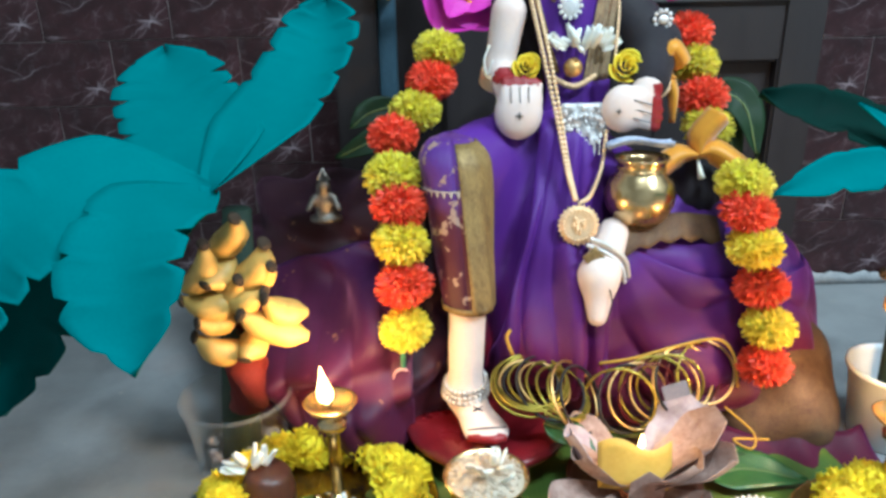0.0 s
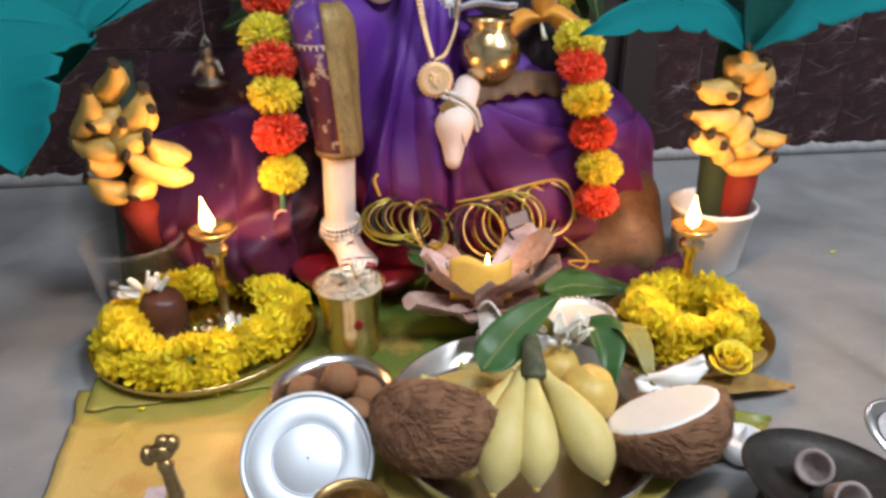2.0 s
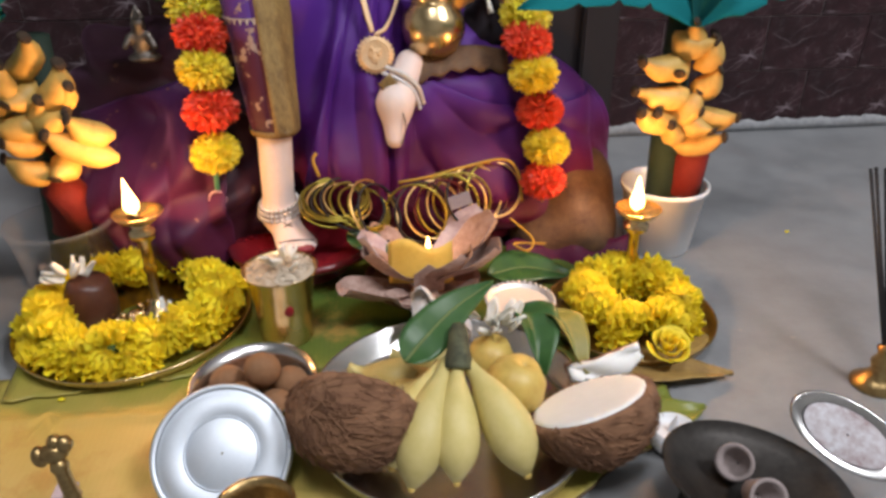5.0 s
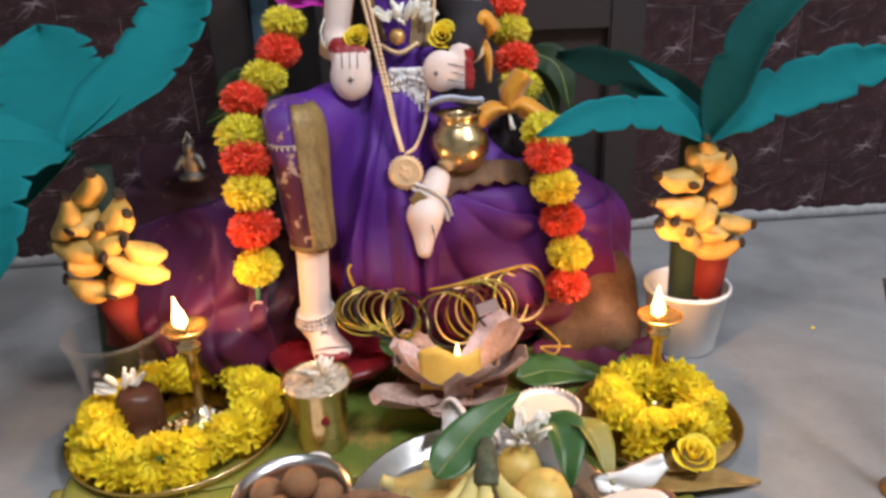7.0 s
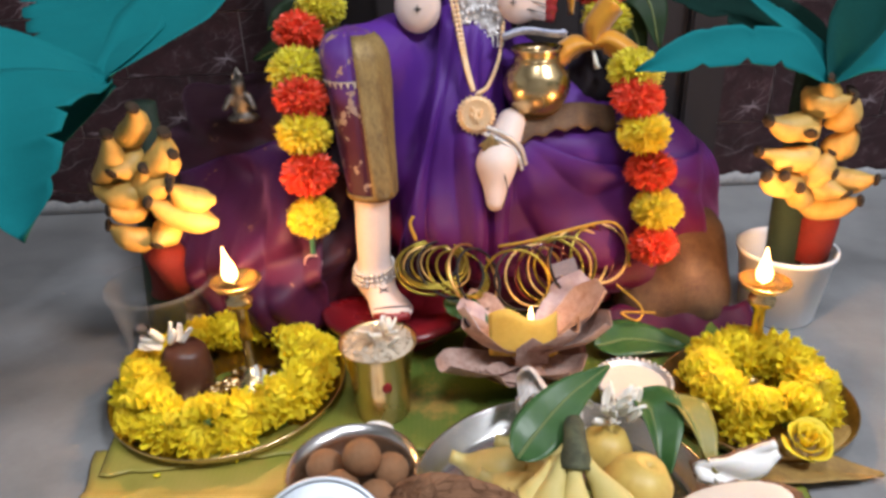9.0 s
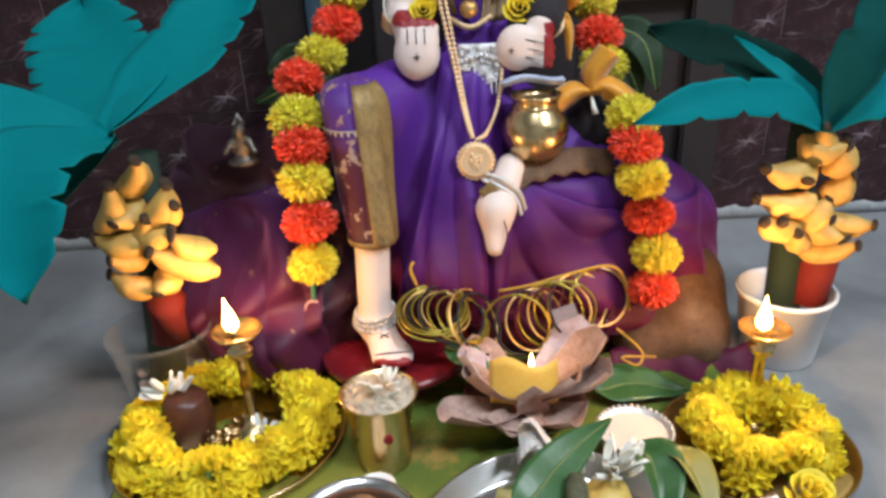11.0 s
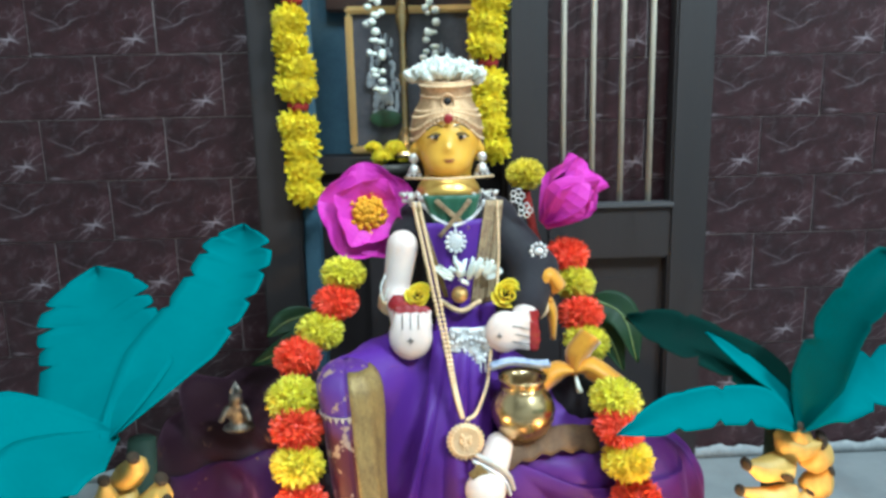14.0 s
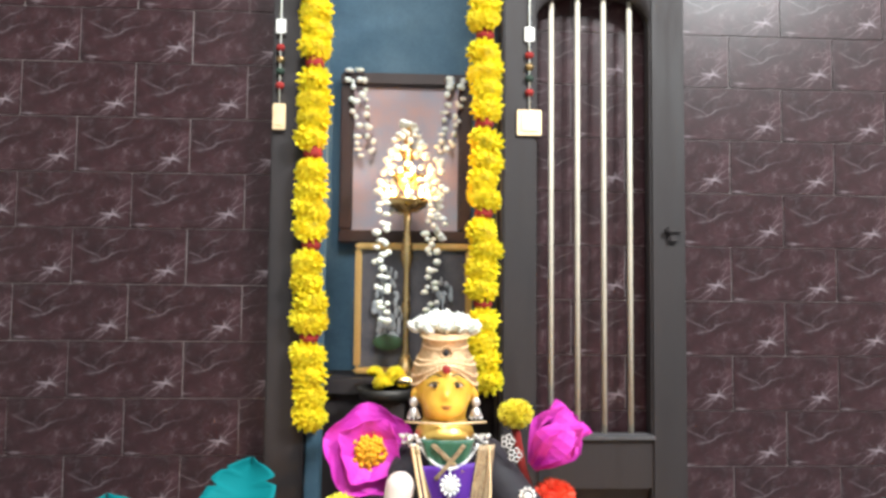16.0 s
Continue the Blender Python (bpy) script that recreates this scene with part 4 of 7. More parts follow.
POM = {"y": pom_mesh("flower_ball", YELLOWPOM), "l": pom_mesh("flower_ball", LIMEPOM), "r": pom_mesh("flower_ball", REDPOM, count=800)}
MARI = [marigold_mesh("marigold", MARIGOLD, seed=s) for s in (3, 4, 5)]


def pom_garland(name, rows, label):
    g = thing(name, label, "garland", group="flower ball garlands")
    part("string", Build().add(tube(spline([r[:3] for r in rows], 40), 0.0012, 6)), THREAD, g)
    for i, (x, y, z, kind) in enumerate(rows):
        if kind:
            o = part("flower_ball", POM[kind], None, g)
            o.matrix_basis = pose(x, y, z, random.uniform(-15, 15), random.uniform(-15, 15), random.uniform(0, 360)) @ Matrix.Scale(random.uniform(0.95, 1.06), 4)
            tagged(o, {"y": "yellow tinsel ball", "l": "lime yellow tinsel ball", "r": "orange red tinsel ball"}[kind])
    return g


left = pom_garland("flower_garland", [(0.0, 0.845, 0.468, ""), (0.0, 0.83, 0.434, "l"), (-0.009, 0.81, 0.402, "r"), (-0.028, 0.79, 0.371, "l"), (-0.052, 0.76, 0.349, "r"), (-0.052, 0.715, 0.315, "l"),
                                      (-0.045, 0.69, 0.289, "r"), (-0.043, 0.672, 0.255, "y"), (-0.041, 0.66, 0.213, "r"), (-0.041, 0.652, 0.166, "y"), (-0.046, 0.648, 0.128, "")], "hanging garland of yellow and red tinsel balls with an end ring")
part("end_ring", Build().add(tube([(-0.046 + 0.0095 * math.cos(a * 0.3927), 0.646, 0.112 + 0.0095 * math.sin(a * 0.3927)) for a in range(16)], 0.0016, 6, True)), mat("pale pink plastic", (0.65, 0.42, 0.45), None, 0.4), left, "pale plastic ring")
part("end_stem", Build().add(tube([(-0.044, 0.649, 0.148), (-0.045, 0.648, 0.12)], 0.0028, 6)), mat("green plastic", (0.08, 0.3, 0.2), None, 0.4), left, "green plastic end")
pom_garland("flower_garland", [(0.283, 0.86, 0.47, ""), (0.292, 0.85, 0.445, "r"), (0.299, 0.835, 0.412, "l"), (0.303, 0.81, 0.376, "r"), (0.306, 0.79, 0.345, "l"), (0.325, 0.72, 0.297, "l"), (0.324, 0.70, 0.272, "r"),
                               (0.332, 0.69, 0.235, "y"), (0.340, 0.68, 0.193, "r"), (0.347, 0.665, 0.152, "y"), (0.343, 0.655, 0.112, "r"), (0.343, 0.653, 0.084, "")], "hanging garland of yellow and red tinsel balls beside the lap")


def marigold_string(x, y, top, bottom, label):
    g = thing("marigold_garland", label, "garland", group="doorway garlands")
    part("string", Build().add(tube([(x, y, top), (x, y, (top + bottom) / 2), (x, y, bottom)], 0.002, 6)), THREAD, g)
    z, k = bottom + 0.012, 0
    while z < top:
        if k % 5 == 4:
            part("red_wrap", Build().add(tube([(x, y, z - 0.007), (x, y, z), (x, y, z + 0.013)], [0.014, 0.017, 0.014], 10)), REDTHREAD, g, "red thread wrap")
            z += 0.026
        else:
            for s in (0, 1):
                o = part("marigold", MARI[(k + s) % 3], None, g)
                o.matrix_basis = pose(x + random.uniform(-0.006, 0.006), y - 0.004, z + 0.004 * s, 75 + 40 * s + random.uniform(-14, 14), random.uniform(-25, 25), random.uniform(-40, 40)) @ Matrix.Diagonal((1.5, 1.3, 1.25, 1))
            z += 0.033
        k += 1


marigold_string(-0.083, 1.066, 1.62, 0.505, "long string of fresh yellow marigolds with red wraps")
marigold_string(0.215, 1.074, 1.62, 0.565, "long string of fresh yellow marigolds hung by the door leaf")


# ---- craft paper plants with bananas ----
def paper_leaf(pts, half, lobes, seed, normal, cup=0.25, tip=0.7):
    """A cut paper leaf along a spine with lobed, slit edges."""
    rnd = random.Random(seed)
    sp = spline(pts, 61)
    no = Vector(normal).normalized()
    jag = [[rnd.uniform(0.0, 1.0) for _ in range(lobes + 2)] for _ in (0, 1)]

    def f(u, v):
        i = min(60, int(round(u * 60)))
        d = (sp[min(i + 1, 60)] - sp[max(i - 1, 0)]).normalized()
        s = d.cross(no).normalized()
        side = 0 if v < 0.5 else 1
        w = half * min(1, (u / 0.28 + 0.08)) ** 0.8 * (1 if u < tip else max(0.02, 1 - ((u - tip) / (1 - tip)) ** 2.2))
        t = u * lobes + 0.4 * side
        fr = t - int(t)
        q = jag[side][int(t) % (lobes + 2)]
        if u > 0.38:
            w *= 1 - (0.16 + 0.24 * q) * max(0, 1 - fr / 0.3) ** 1.1 - 0.10 * fr * q
        e = (v - 0.5) * 2
        return sp[i] + s * w * e + no * (cup * half * (e * e) + 0.05 * half * math.sin(6 * u + 3 * e))
    return sheet(f, 60, 10, 0.0007)


def banana_mesh(name, m, length=0.075, r=0.0135, tip=None, neck=False):
    pts = spline([(0, 0, 0), (length * 0.3, 0, -0.006), (length * 0.7, 0, -0.004), (length, 0, 0.008)], 14)
    rad = [r * q for q in (0.32, 0.5, 0.75, 0.92, 1, 1.03, 1.03, 1, 0.97, 0.9, 0.78, 0.6, 0.42, 0.3)]
    if neck:
        rad = [r * q for q in (0.34, 0.34, 0.37, 0.46, 0.62, 0.8, 0.97, 1.1, 1.16, 1.15, 1.06, 0.88, 0.58, 0.2)]
    b = Build().add(tube(pts, rad, 14 if neck else 8))
    b.add(ball(tuple(pts[-1] + Vector((0.001, 0, 0.0))), (0.003, r * 0.2, r * 0.2) if neck else (0.0055, r * 0.5, r * 0.5), 8, 6), 1)
    return b.mesh(name, [m, tip or BANANATIP])


BANANAS = [banana_mesh("banana", BANANA, 0.075, 0.0128), banana_mesh("banana", BANANA, 0.075, 0.0138), banana_mesh("banana", BANANA, 0.075, 0.0122)]


def banana_stem(x, y, lean, label, bunch):
    """Paper stem with small bananas: each from its root (x, z) to its tip (x, z)."""
    t = thing("banana_plant", label, "banana plant", pose(x, y, 0), group="banana plants")
    rnd = random.Random(11)
    top = Vector((lean, 0, 0.30))
    part("stem", Build().add(tube([(0, 0, 0.006), top * 0.5, top], [0.021, 0.02, 0.014], 16)), STEMGREEN, t, "dark green paper stem")
    part("sleeve", Build().add(tube([Vector((0.020, -0.012, 0.085)), Vector((0.022, -0.013, 0.12)) + top * 0.05, Vector((0.020, -0.01, 0.16)) + top * 0.1], [0.021, 0.023, 0.016], 14)), mat("red crepe paper", (0.20, 0.014, 0.011), (0.12, 0.008, 0.007), 0.7, bump=0.5), t, "red paper sleeve")
    for i, (xa, za, xb, zb) in enumerate(bunch):
        a, c = Vector((xa - x, -0.030 + rnd.uniform(-0.004, 0.004), za)), Vector((xb - x, -0.052 + rnd.uniform(-0.004, 0.004), zb))
        o = part("banana", BANANAS[i % 3], None, t)
        d = c - a
        turn = d.to_track_quat("X", "Z").to_matrix().to_4x4()
        o.matrix_basis = Matrix.Translation(a - 0.12 * d) @ turn @ Matrix.Rotation(radians(rnd.uniform(-60, 60)), 4, "X") @ Matrix.Diagonal((1.1 * d.length / 0.075, 1.1, 1.1, 1))
    return t


lp = banana_stem(-0.232, 0.655, 0.030, "paper banana plant with a cluster of small ripe bananas", (
    (-0.221, 0.271, -0.182, 0.303), (-0.200, 0.240, -0.160, 0.274), (-0.250, 0.233, -0.215, 0.276), (-0.207, 0.257, -0.223, 0.237), (-0.210, 0.223, -0.250, 0.216), (-0.202, 0.236, -0.156, 0.255), (-0.141, 0.201, -0.176, 0.220),
    (-0.143, 0.178, -0.199, 0.207), (-0.210, 0.197, -0.240, 0.200), (-0.210, 0.165, -0.244, 0.178), (-0.192, 0.180, -0.195, 0.157), (-0.207, 0.225, -0.173, 0.224), (-0.234, 0.211, -0.187, 0.240)))
rp = banana_stem(0.509, 0.672, -0.012, "paper banana plant with ripe bananas in a white tub", (
    (0.485, 0.271, 0.500, 0.300), (0.493, 0.260, 0.438, 0.253), (0.510, 0.252, 0.523, 0.284), (0.493, 0.260, 0.476, 0.242), (0.510, 0.227, 0.535, 0.244), (0.497, 0.221, 0.438, 0.221), (0.504, 0.191, 0.509, 0.221), (0.494, 0.185, 0.437, 0.200),
    (0.505, 0.184, 0.454, 0.200), (0.519, 0.194, 0.560, 0.189), (0.507, 0.198, 0.527, 0.172), (0.506, 0.174, 0.476, 0.181), (0.504, 0.157, 0.552, 0.164), (0.484, 0.284, 0.515, 0.273), (0.485, 0.204, 0.513, 0.197)))


def leaves_on(t, specs):
    base = Vector(t.location)
    for pts, half, lobes, seed, normal, m, cup in specs:
        part("leaf", Build().add(paper_leaf([Vector(p) - base for p in pts], half, lobes, seed, normal, cup)), m, t, "cut teal paper leaf" if m == TEAL else "darkened green paper leaf")


leaves_on(lp, [
    ([(-0.2, 0.58, 0.335), (-0.25, 0.70, 0.36), (-0.295, 0.79, 0.39), (-0.335, 0.885, 0.435)], 0.068, 9, 1, (-0.04, -0.37, 0.93), TEAL, 0.12),
    ([(-0.2, 0.58, 0.335), (-0.185, 0.71, 0.37), (-0.158, 0.80, 0.41), (-0.137, 0.85, 0.455), (-0.131, 0.87, 0.49)], 0.053, 7, 2, (-0.05, -0.44, 0.8), TEAL, 0.15),
    ([(-0.2, 0.59, 0.335), (-0.222, 0.51, 0.345), (-0.226, 0.455, 0.315), (-0.215, 0.42, 0.25)], 0.047, 6, 3, (0.0, -0.6, 0.8), TEAL, 0.15),
    ([(-0.2, 0.59, 0.335), (-0.275, 0.53, 0.35), (-0.335, 0.48, 0.315), (-0.37, 0.44, 0.23)], 0.058, 8, 4, (-0.1, -0.7, 0.7), TEAL, 0.2),
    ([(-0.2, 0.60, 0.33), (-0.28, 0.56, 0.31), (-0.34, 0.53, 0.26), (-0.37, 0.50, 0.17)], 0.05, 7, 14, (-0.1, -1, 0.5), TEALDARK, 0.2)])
leaves_on(rp, [
    ([(0.487, 0.62, 0.299), (0.448, 0.605, 0.330), (0.405, 0.595, 0.340), (0.351, 0.58, 0.342), (0.280, 0.565, 0.328)], 0.021, 5, 5, (0.0, -0.8, 0.6), TEAL, 0.15),
    ([(0.487, 0.62, 0.299), (0.482, 0.63, 0.325), (0.462, 0.66, 0.347), (0.420, 0.70, 0.382)], 0.012, 2, 6, (0.4, -0.8, 0.5), TEAL, 0.2),
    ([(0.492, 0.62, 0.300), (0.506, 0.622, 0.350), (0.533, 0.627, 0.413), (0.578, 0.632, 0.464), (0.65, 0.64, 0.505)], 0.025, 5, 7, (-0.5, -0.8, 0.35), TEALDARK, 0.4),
    ([(0.487, 0.62, 0.298), (0.519, 0.625, 0.331), (0.576, 0.63, 0.349), (0.649, 0.63, 0.368), (0.72, 0.63, 0.385)], 0.031, 6, 8, (0.0, -0.85, 0.5), TEAL, 0.15),
    ([(0.490, 0.625, 0.300), (0.466, 0.68, 0.341), (0.409, 0.72, 0.364), (0.346, 0.76, 0.383)], 0.032, 5, 9, (0.0, -0.7, 0.8), SHADEDBACKLEAF, 0.3)])

# ---- paper lotus flowers ----


def lotus(place, turn, size, label, rings, centre=True):
    """Folded paper petals in rings: (count, tilt, length, half width, point, start angle)."""
    t = thing("paper_lotus", label, "paper flower", pose(*place, *turn), group="paper lotuses")
    for ring, (cnt, tilt, ln, wide, point, start) in enumerate(rings):
        for i in range(cnt):
            def f(u, v):
                e = 2 * v - 1
                w = size * wide * (0.22 + 0.78 * min(1, u / 0.5) ** 0.8) * (1 - (1 - point) * max(0, (u - 0.62) / 0.38) ** 1.4)
                lift = size * (0.16 * u * u * (1 if tilt > 40 else -0.6) + 0.14 * e * e * u + 0.05 * abs(e) * u - 0.03 * math.sin(6 * u + 2.4 * e + i))
                return (size * ln * u * (1 - 0.10 * e * e), w * e, lift)
            o = part("petal", Build().add(sheet(f, 8, 6, 0.0007)), PINK, t, smooth=False)
            o.matrix_basis = pose(0, 0, 0.0012 * i, 0, 0, start + 360 * i / cnt) @ pose(0, 0, 0, 0, -tilt, 0)
    if centre:
        st = Build()
        rnd = random.Random(3)
        for i in range(150):
            x, y = rnd.gauss(0, 0.13), rnd.gauss(0, 0.13)
            st.add(tube([(x * size, y * size, 0), (x * size * 1.25, y * size * 1.25, size * (0.36 - 0.9 * (x * x + y * y)) + rnd.uniform(-0.003, 0.003))], [0.0026, 0.0038], 5))
        part("stamen_tuft", st, ORANGE, t, "orange marigold centre")
    return t


lotus((0.033, 0.862, 0.507), (80, 0, 6), 0.066, "open magenta paper lotus with an orange marigold centre", ((5, 14, 1.0, 0.62, 0.55, 20), (4, 34, 0.82, 0.50, 0.45, 60)))
lotus((0.262, 0.85, 0.487), (6, 38, 0), 0.095, "half closed magenta paper lotus", ((5, 60, 1.0, 0.42, 0.12, -70), (4, 76, 0.92, 0.38, 0.10, -30)), False)


# ---- jewellery and offerings on the doll ----
def ring_pts(c, r, n=32, turn=(0, 0, 0), squash=1.0):
    m = pose(*c, *turn)
    return [m @ Vector((r * math.cos(2 * math.pi * i / n), squash * r * math.sin(2 * math.pi * i / n), 0)) for i in range(n)]


def beads(b, pts, r, slot=0):
    for p in pts:
        b.add(ball(tuple(p), r, 8, 5), slot)
    return b


def petal_cluster(name, place, radius, count, m, label, category, seed, length=0.016, width=0.006, flat=0.7):
    """A loose clump of small pointed petals."""
    rnd = random.Random(seed)
    b, t = Build(), None
    if count <= 40:
        t = thing(name, label, category, pose(*place))
    for _ in range(count):
        a, h = rnd.uniform(0, 6.283), rnd.random() ** 0.6
        c = Vector((radius * h * math.cos(a), radius * h * math.sin(a) * flat, radius * 0.35 * (1 - h) + rnd.uniform(0, 0.006)))
        d = Vector((math.cos(a) * h + rnd.uniform(-0.5, 0.5), math.sin(a) * h + rnd.uniform(-0.5, 0.5), rnd.uniform(0.1, 1.0))).normalized()
        s = d.cross(Vector((rnd.uniform(-1, 1), rnd.uniform(-1, 1), 0.4))).normalized()
        n = s.cross(d)

        def f(u, v):
            w = width * math.sin(math.pi * min(0.9, 0.15 + 0.75 * u)) ** 0.7
            e = 2 * v - 1
            return c + d * length * u + s * w * e * 0.5 + n * (0.35 * width * e * e + 0.2 * length * u * u)
        if t:
            part("petal", Build().add(sheet(f, 5, 4, 0.0007)), m, t)
        else:
            b.add(sheet(f, 4, 2, 0.0006))
    return t or tagged(part(name, b, m, at=pose(*place)), label, category, kind="stuff")


crown = thing("crown", "tall stamped gold crown with a round centre stone", "crown")
CROWNGOLD = mat("stamped rose gold crown", (0.86, 0.60, 0.36), (0.52, 0.30, 0.15), 0.42, 0.75, fine=520, coarse=190, bump=1.0, dist=0.003)
CROWN = pose(0.138, 0.862, 0.611, 9) @ Matrix.Diagonal((0.92, 0.94, 1, 1))


def arched(vf):
    """Lifts the front of the lower rim over the forehead."""
    out = []
    for x, y, z in vf[0]:
        a = max(0.0, -y / (math.hypot(x, y) + 1e-6)) ** 3
        out.append((x, y, z + 0.026 * a * max(0.0, 1 - z / 0.036)))
    return out, vf[1]


part("band", Build().add(arched(lathe([(0.044, -0.014), (0.0490, -0.012), (0.0505, -0.002), (0.0500, 0.008), (0.0470, 0.019), (0.0420, 0.029), (0.0370, 0.037), (0.0345, 0.045), (0.0340, 0.053), (0.0360, 0.057), (0.0365, 0.062), (0.034, 0.065), (0.001, 0.062)], 64, 0.01, 26)), at=CROWN), CROWNGOLD, crown)
b = Build()
for k in range(30):
    a = math.pi * (1.02 + 0.96 * k / 29)
    front = max(0.0, -math.sin(a)) ** 3
    for r, z, size in ((0.0507, -0.009, 0.0022), (0.0507, 0.004, 0.0015), (0.0470, 0.020, 0.0018), (0.0430, 0.028, 0.0014), (0.0350, 0.046, 0.0014), (0.0365, 0.0595, 0.0020)):
        b.add(ball(tuple(CROWN @ Vector((r * math.cos(a), r * math.sin(a), z + 0.026 * front * max(0.0, 1 - z / 0.036)))), size, 7, 5))
tagged(part("beading", b, PALEGOLD, crown, "rows of small gold beads"), kind="stuff")
part("centre_stone", Build().add(ball((0.138, 0.8215, 0.6475), (0.0045, 0.003, 0.0045))).add(tube(ring_pts((0.138, 0.8215, 0.6475), 0.0078, 20, (90, 0, 0)), 0.0022, 6, True), 1), [INK, CROWNGOLD], crown, "dark stone in a gold ring")
petal_cluster("jasmine_tuft", (0.138, 0.866, 0.670), 0.040, 230, PETALWHITE, "thick tuft of white jasmine on the crown", "flowers", 2, 0.019, 0.012, 0.6)

FACEGOLD = mat("gilded collar", (0.85, 0.55, 0.14), (0.7, 0.4, 0.08), 0.3, 0.7, bump=0.1)
collar = thing("neck_collar", "polished gold neck collar below the face", "necklace")
part("ring", Build().add(lathe([(0.03, 0.012), (0.036, 0.008), (0.043, 0.0), (0.045, -0.006), (0.040, -0.009), (0.034, -0.004)], 40), at=pose(0.138, 0.845, 0.541) @ Matrix.Diagonal((0.92, 0.92, 1.25, 1))), FACEGOLD, collar)
part("cross_bar", Build().add(tube([(0.083, 0.812, 0.556), (0.138, 0.806, 0.554), (0.193, 0.812, 0.556)], 0.0016, 6)), PALEGOLD, collar, "thin gold bar")
for sx in (-1, 1):
    e = thing("earring", "silver bell earring with pearl drops", "earring", pose(0.138 + sx * 0.043, 0.838, 0.578), group="earrings")
    part("stud", Build().add(ball((0, 0, 0.0), (0.006, 0.004, 0.007))), SILVER, e)
    part("bell", Build().add(lathe([(0.001, -0.006), (0.005, -0.009), (0.009, -0.018), (0.0085, -0.0185), (0.001, -0.012)], 16)), SILVER, e)
    b = Build()
    for k in range(8):
        b.add(ball((0.008 * math.cos(k * 0.785), 0.008 * math.sin(k * 0.785), -0.021), 0.002, 6, 4))
    part("drops", b, JEWEL, e)
    sh = thing("shoulder_ornament", "cluster of silver beads at the collar", "necklace", group="shoulder ornaments")
    b = Build()
    rnd = random.Random(7)
    for k in range(46):
        u = rnd.random()
        b.add(ball((0.138 + sx * (0.028 + 0.034 * u), 0.815 + 0.02 * u - 0.008 * rnd.random(), 0.529 + rnd.uniform(-0.009, 0.009) * (1 - 0.3 * u)), rnd.uniform(0.002, 0.0038), 7, 5))
    tagged(part("beading", b, SILVER, sh), kind="stuff")
choker = thing("stone_necklace", "short silver stone necklace with a round pendant", "necklace")
pts = spline([(0.105, 0.808, 0.522), (0.122, 0.797, 0.505), (0.143, 0.792, 0.499), (0.163, 0.797, 0.506), (0.181, 0.808, 0.523)], 26)
tagged(part("beading", beads(Build(), pts, 0.0024), JEWEL, choker), kind="stuff")
b = Build().add(ball((0.143, 0.788, 0.479), (0.010, 0.003, 0.011)))
for k in range(12):
    a = k * math.pi / 6
    b.add(ball((0.143 + 0.0115 * math.cos(a), 0.7875, 0.479 + 0.0125 * math.sin(a)), 0.0026, 7, 5))
b.add(tube([(0.143, 0.791, 0.499), (0.143, 0.789, 0.488)], 0.001, 5))
part("pendant", b, JEWEL, choker, "round stone pendant")

haram = thing("long_necklace", "long double gold chain with a round coin pendant", "necklace")
for off in (0.0, 0.0065):
    strand = spline([(0.093 + off, 0.805, 0.525), (0.102 + off, 0.787, 0.48), (0.112 + off, 0.765, 0.43), (0.124 + off * 0.7, 0.742, 0.37), (0.134 + off * 0.4, 0.722, 0.315), (0.142 + off * 0.2, 0.712, 0.285)], 60)
    part("chain", beads(Build().add(tube(strand, 0.0014, 6)), strand, 0.0027), PALEGOLD, haram)
strand = spline([(0.196, 0.805, 0.525), (0.196, 0.79, 0.47), (0.192, 0.778, 0.42)], 26)
part("chain", beads(Build().add(tube(strand, 0.0012, 6)), strand, 0.0022), PALEGOLD, haram)
strand = spline([(0.181, 0.752, 0.35), (0.174, 0.735, 0.315), (0.160, 0.718, 0.288), (0.148, 0.712, 0.281)], 24)
part("chain", beads(Build().add(tube(strand, 0.0014, 6)), strand, 0.0027), PALEGOLD, haram)
b = Build().add(lathe([(0.001, 0.004), (0.006, 0.005), (0.009, 0.003), (0.012, 0.0045), (0.0195, 0.003), (0.021, 0.001), (0.0195, -0.002), (0.001, -0.002)], 40), at=pose(0.1455, 0.704, 0.259, 80))
q = pose(0.1455, 0.704, 0.259, 80)
for k in range(24):
    a = k * math.pi / 12
    b.add(ball(tuple(q @ Vector((0.0165 * math.cos(a), 0.0165 * math.sin(a), 0.0035))), 0.0019, 6, 4))
    b.add(ball(tuple(q @ Vector((0.0212 * math.cos(a), 0.0212 * math.sin(a), 0.001))), 0.0016, 6, 4))
rnd = random.Random(6)
for k in range(26):
    a, r = rnd.uniform(0, 6.28), 0.010 * math.sqrt(rnd.random())
    b.add(ball(tuple(q @ Vector((0.7 * r * math.cos(a), r * math.sin(a), 0.0045))), rnd.uniform(0.0012, 0.0026), 6, 4))
part("coin_pendant", b, PALEGOLD, haram, "embossed gold coin pendant")

belt = thing("waist_ornament", "silver filigree waist ornament with bead tassels", "ornament")
part("plate", Build().add(sheet(lambda u, v: (0.157 + 0.027 * (2 * u - 1) * math.sqrt(max(0.05, 1 - (1.25 * v - 0.45) ** 2)), 0.7535 + 0.6 * (0.02 * (2 * u - 1)) ** 2 * 20 - 0.002 * math.sin(14 * u) * math.sin(12 * v), 0.380 - 0.044 * v), 16, 12, 0.002)), JEWEL, belt)
b = Build()
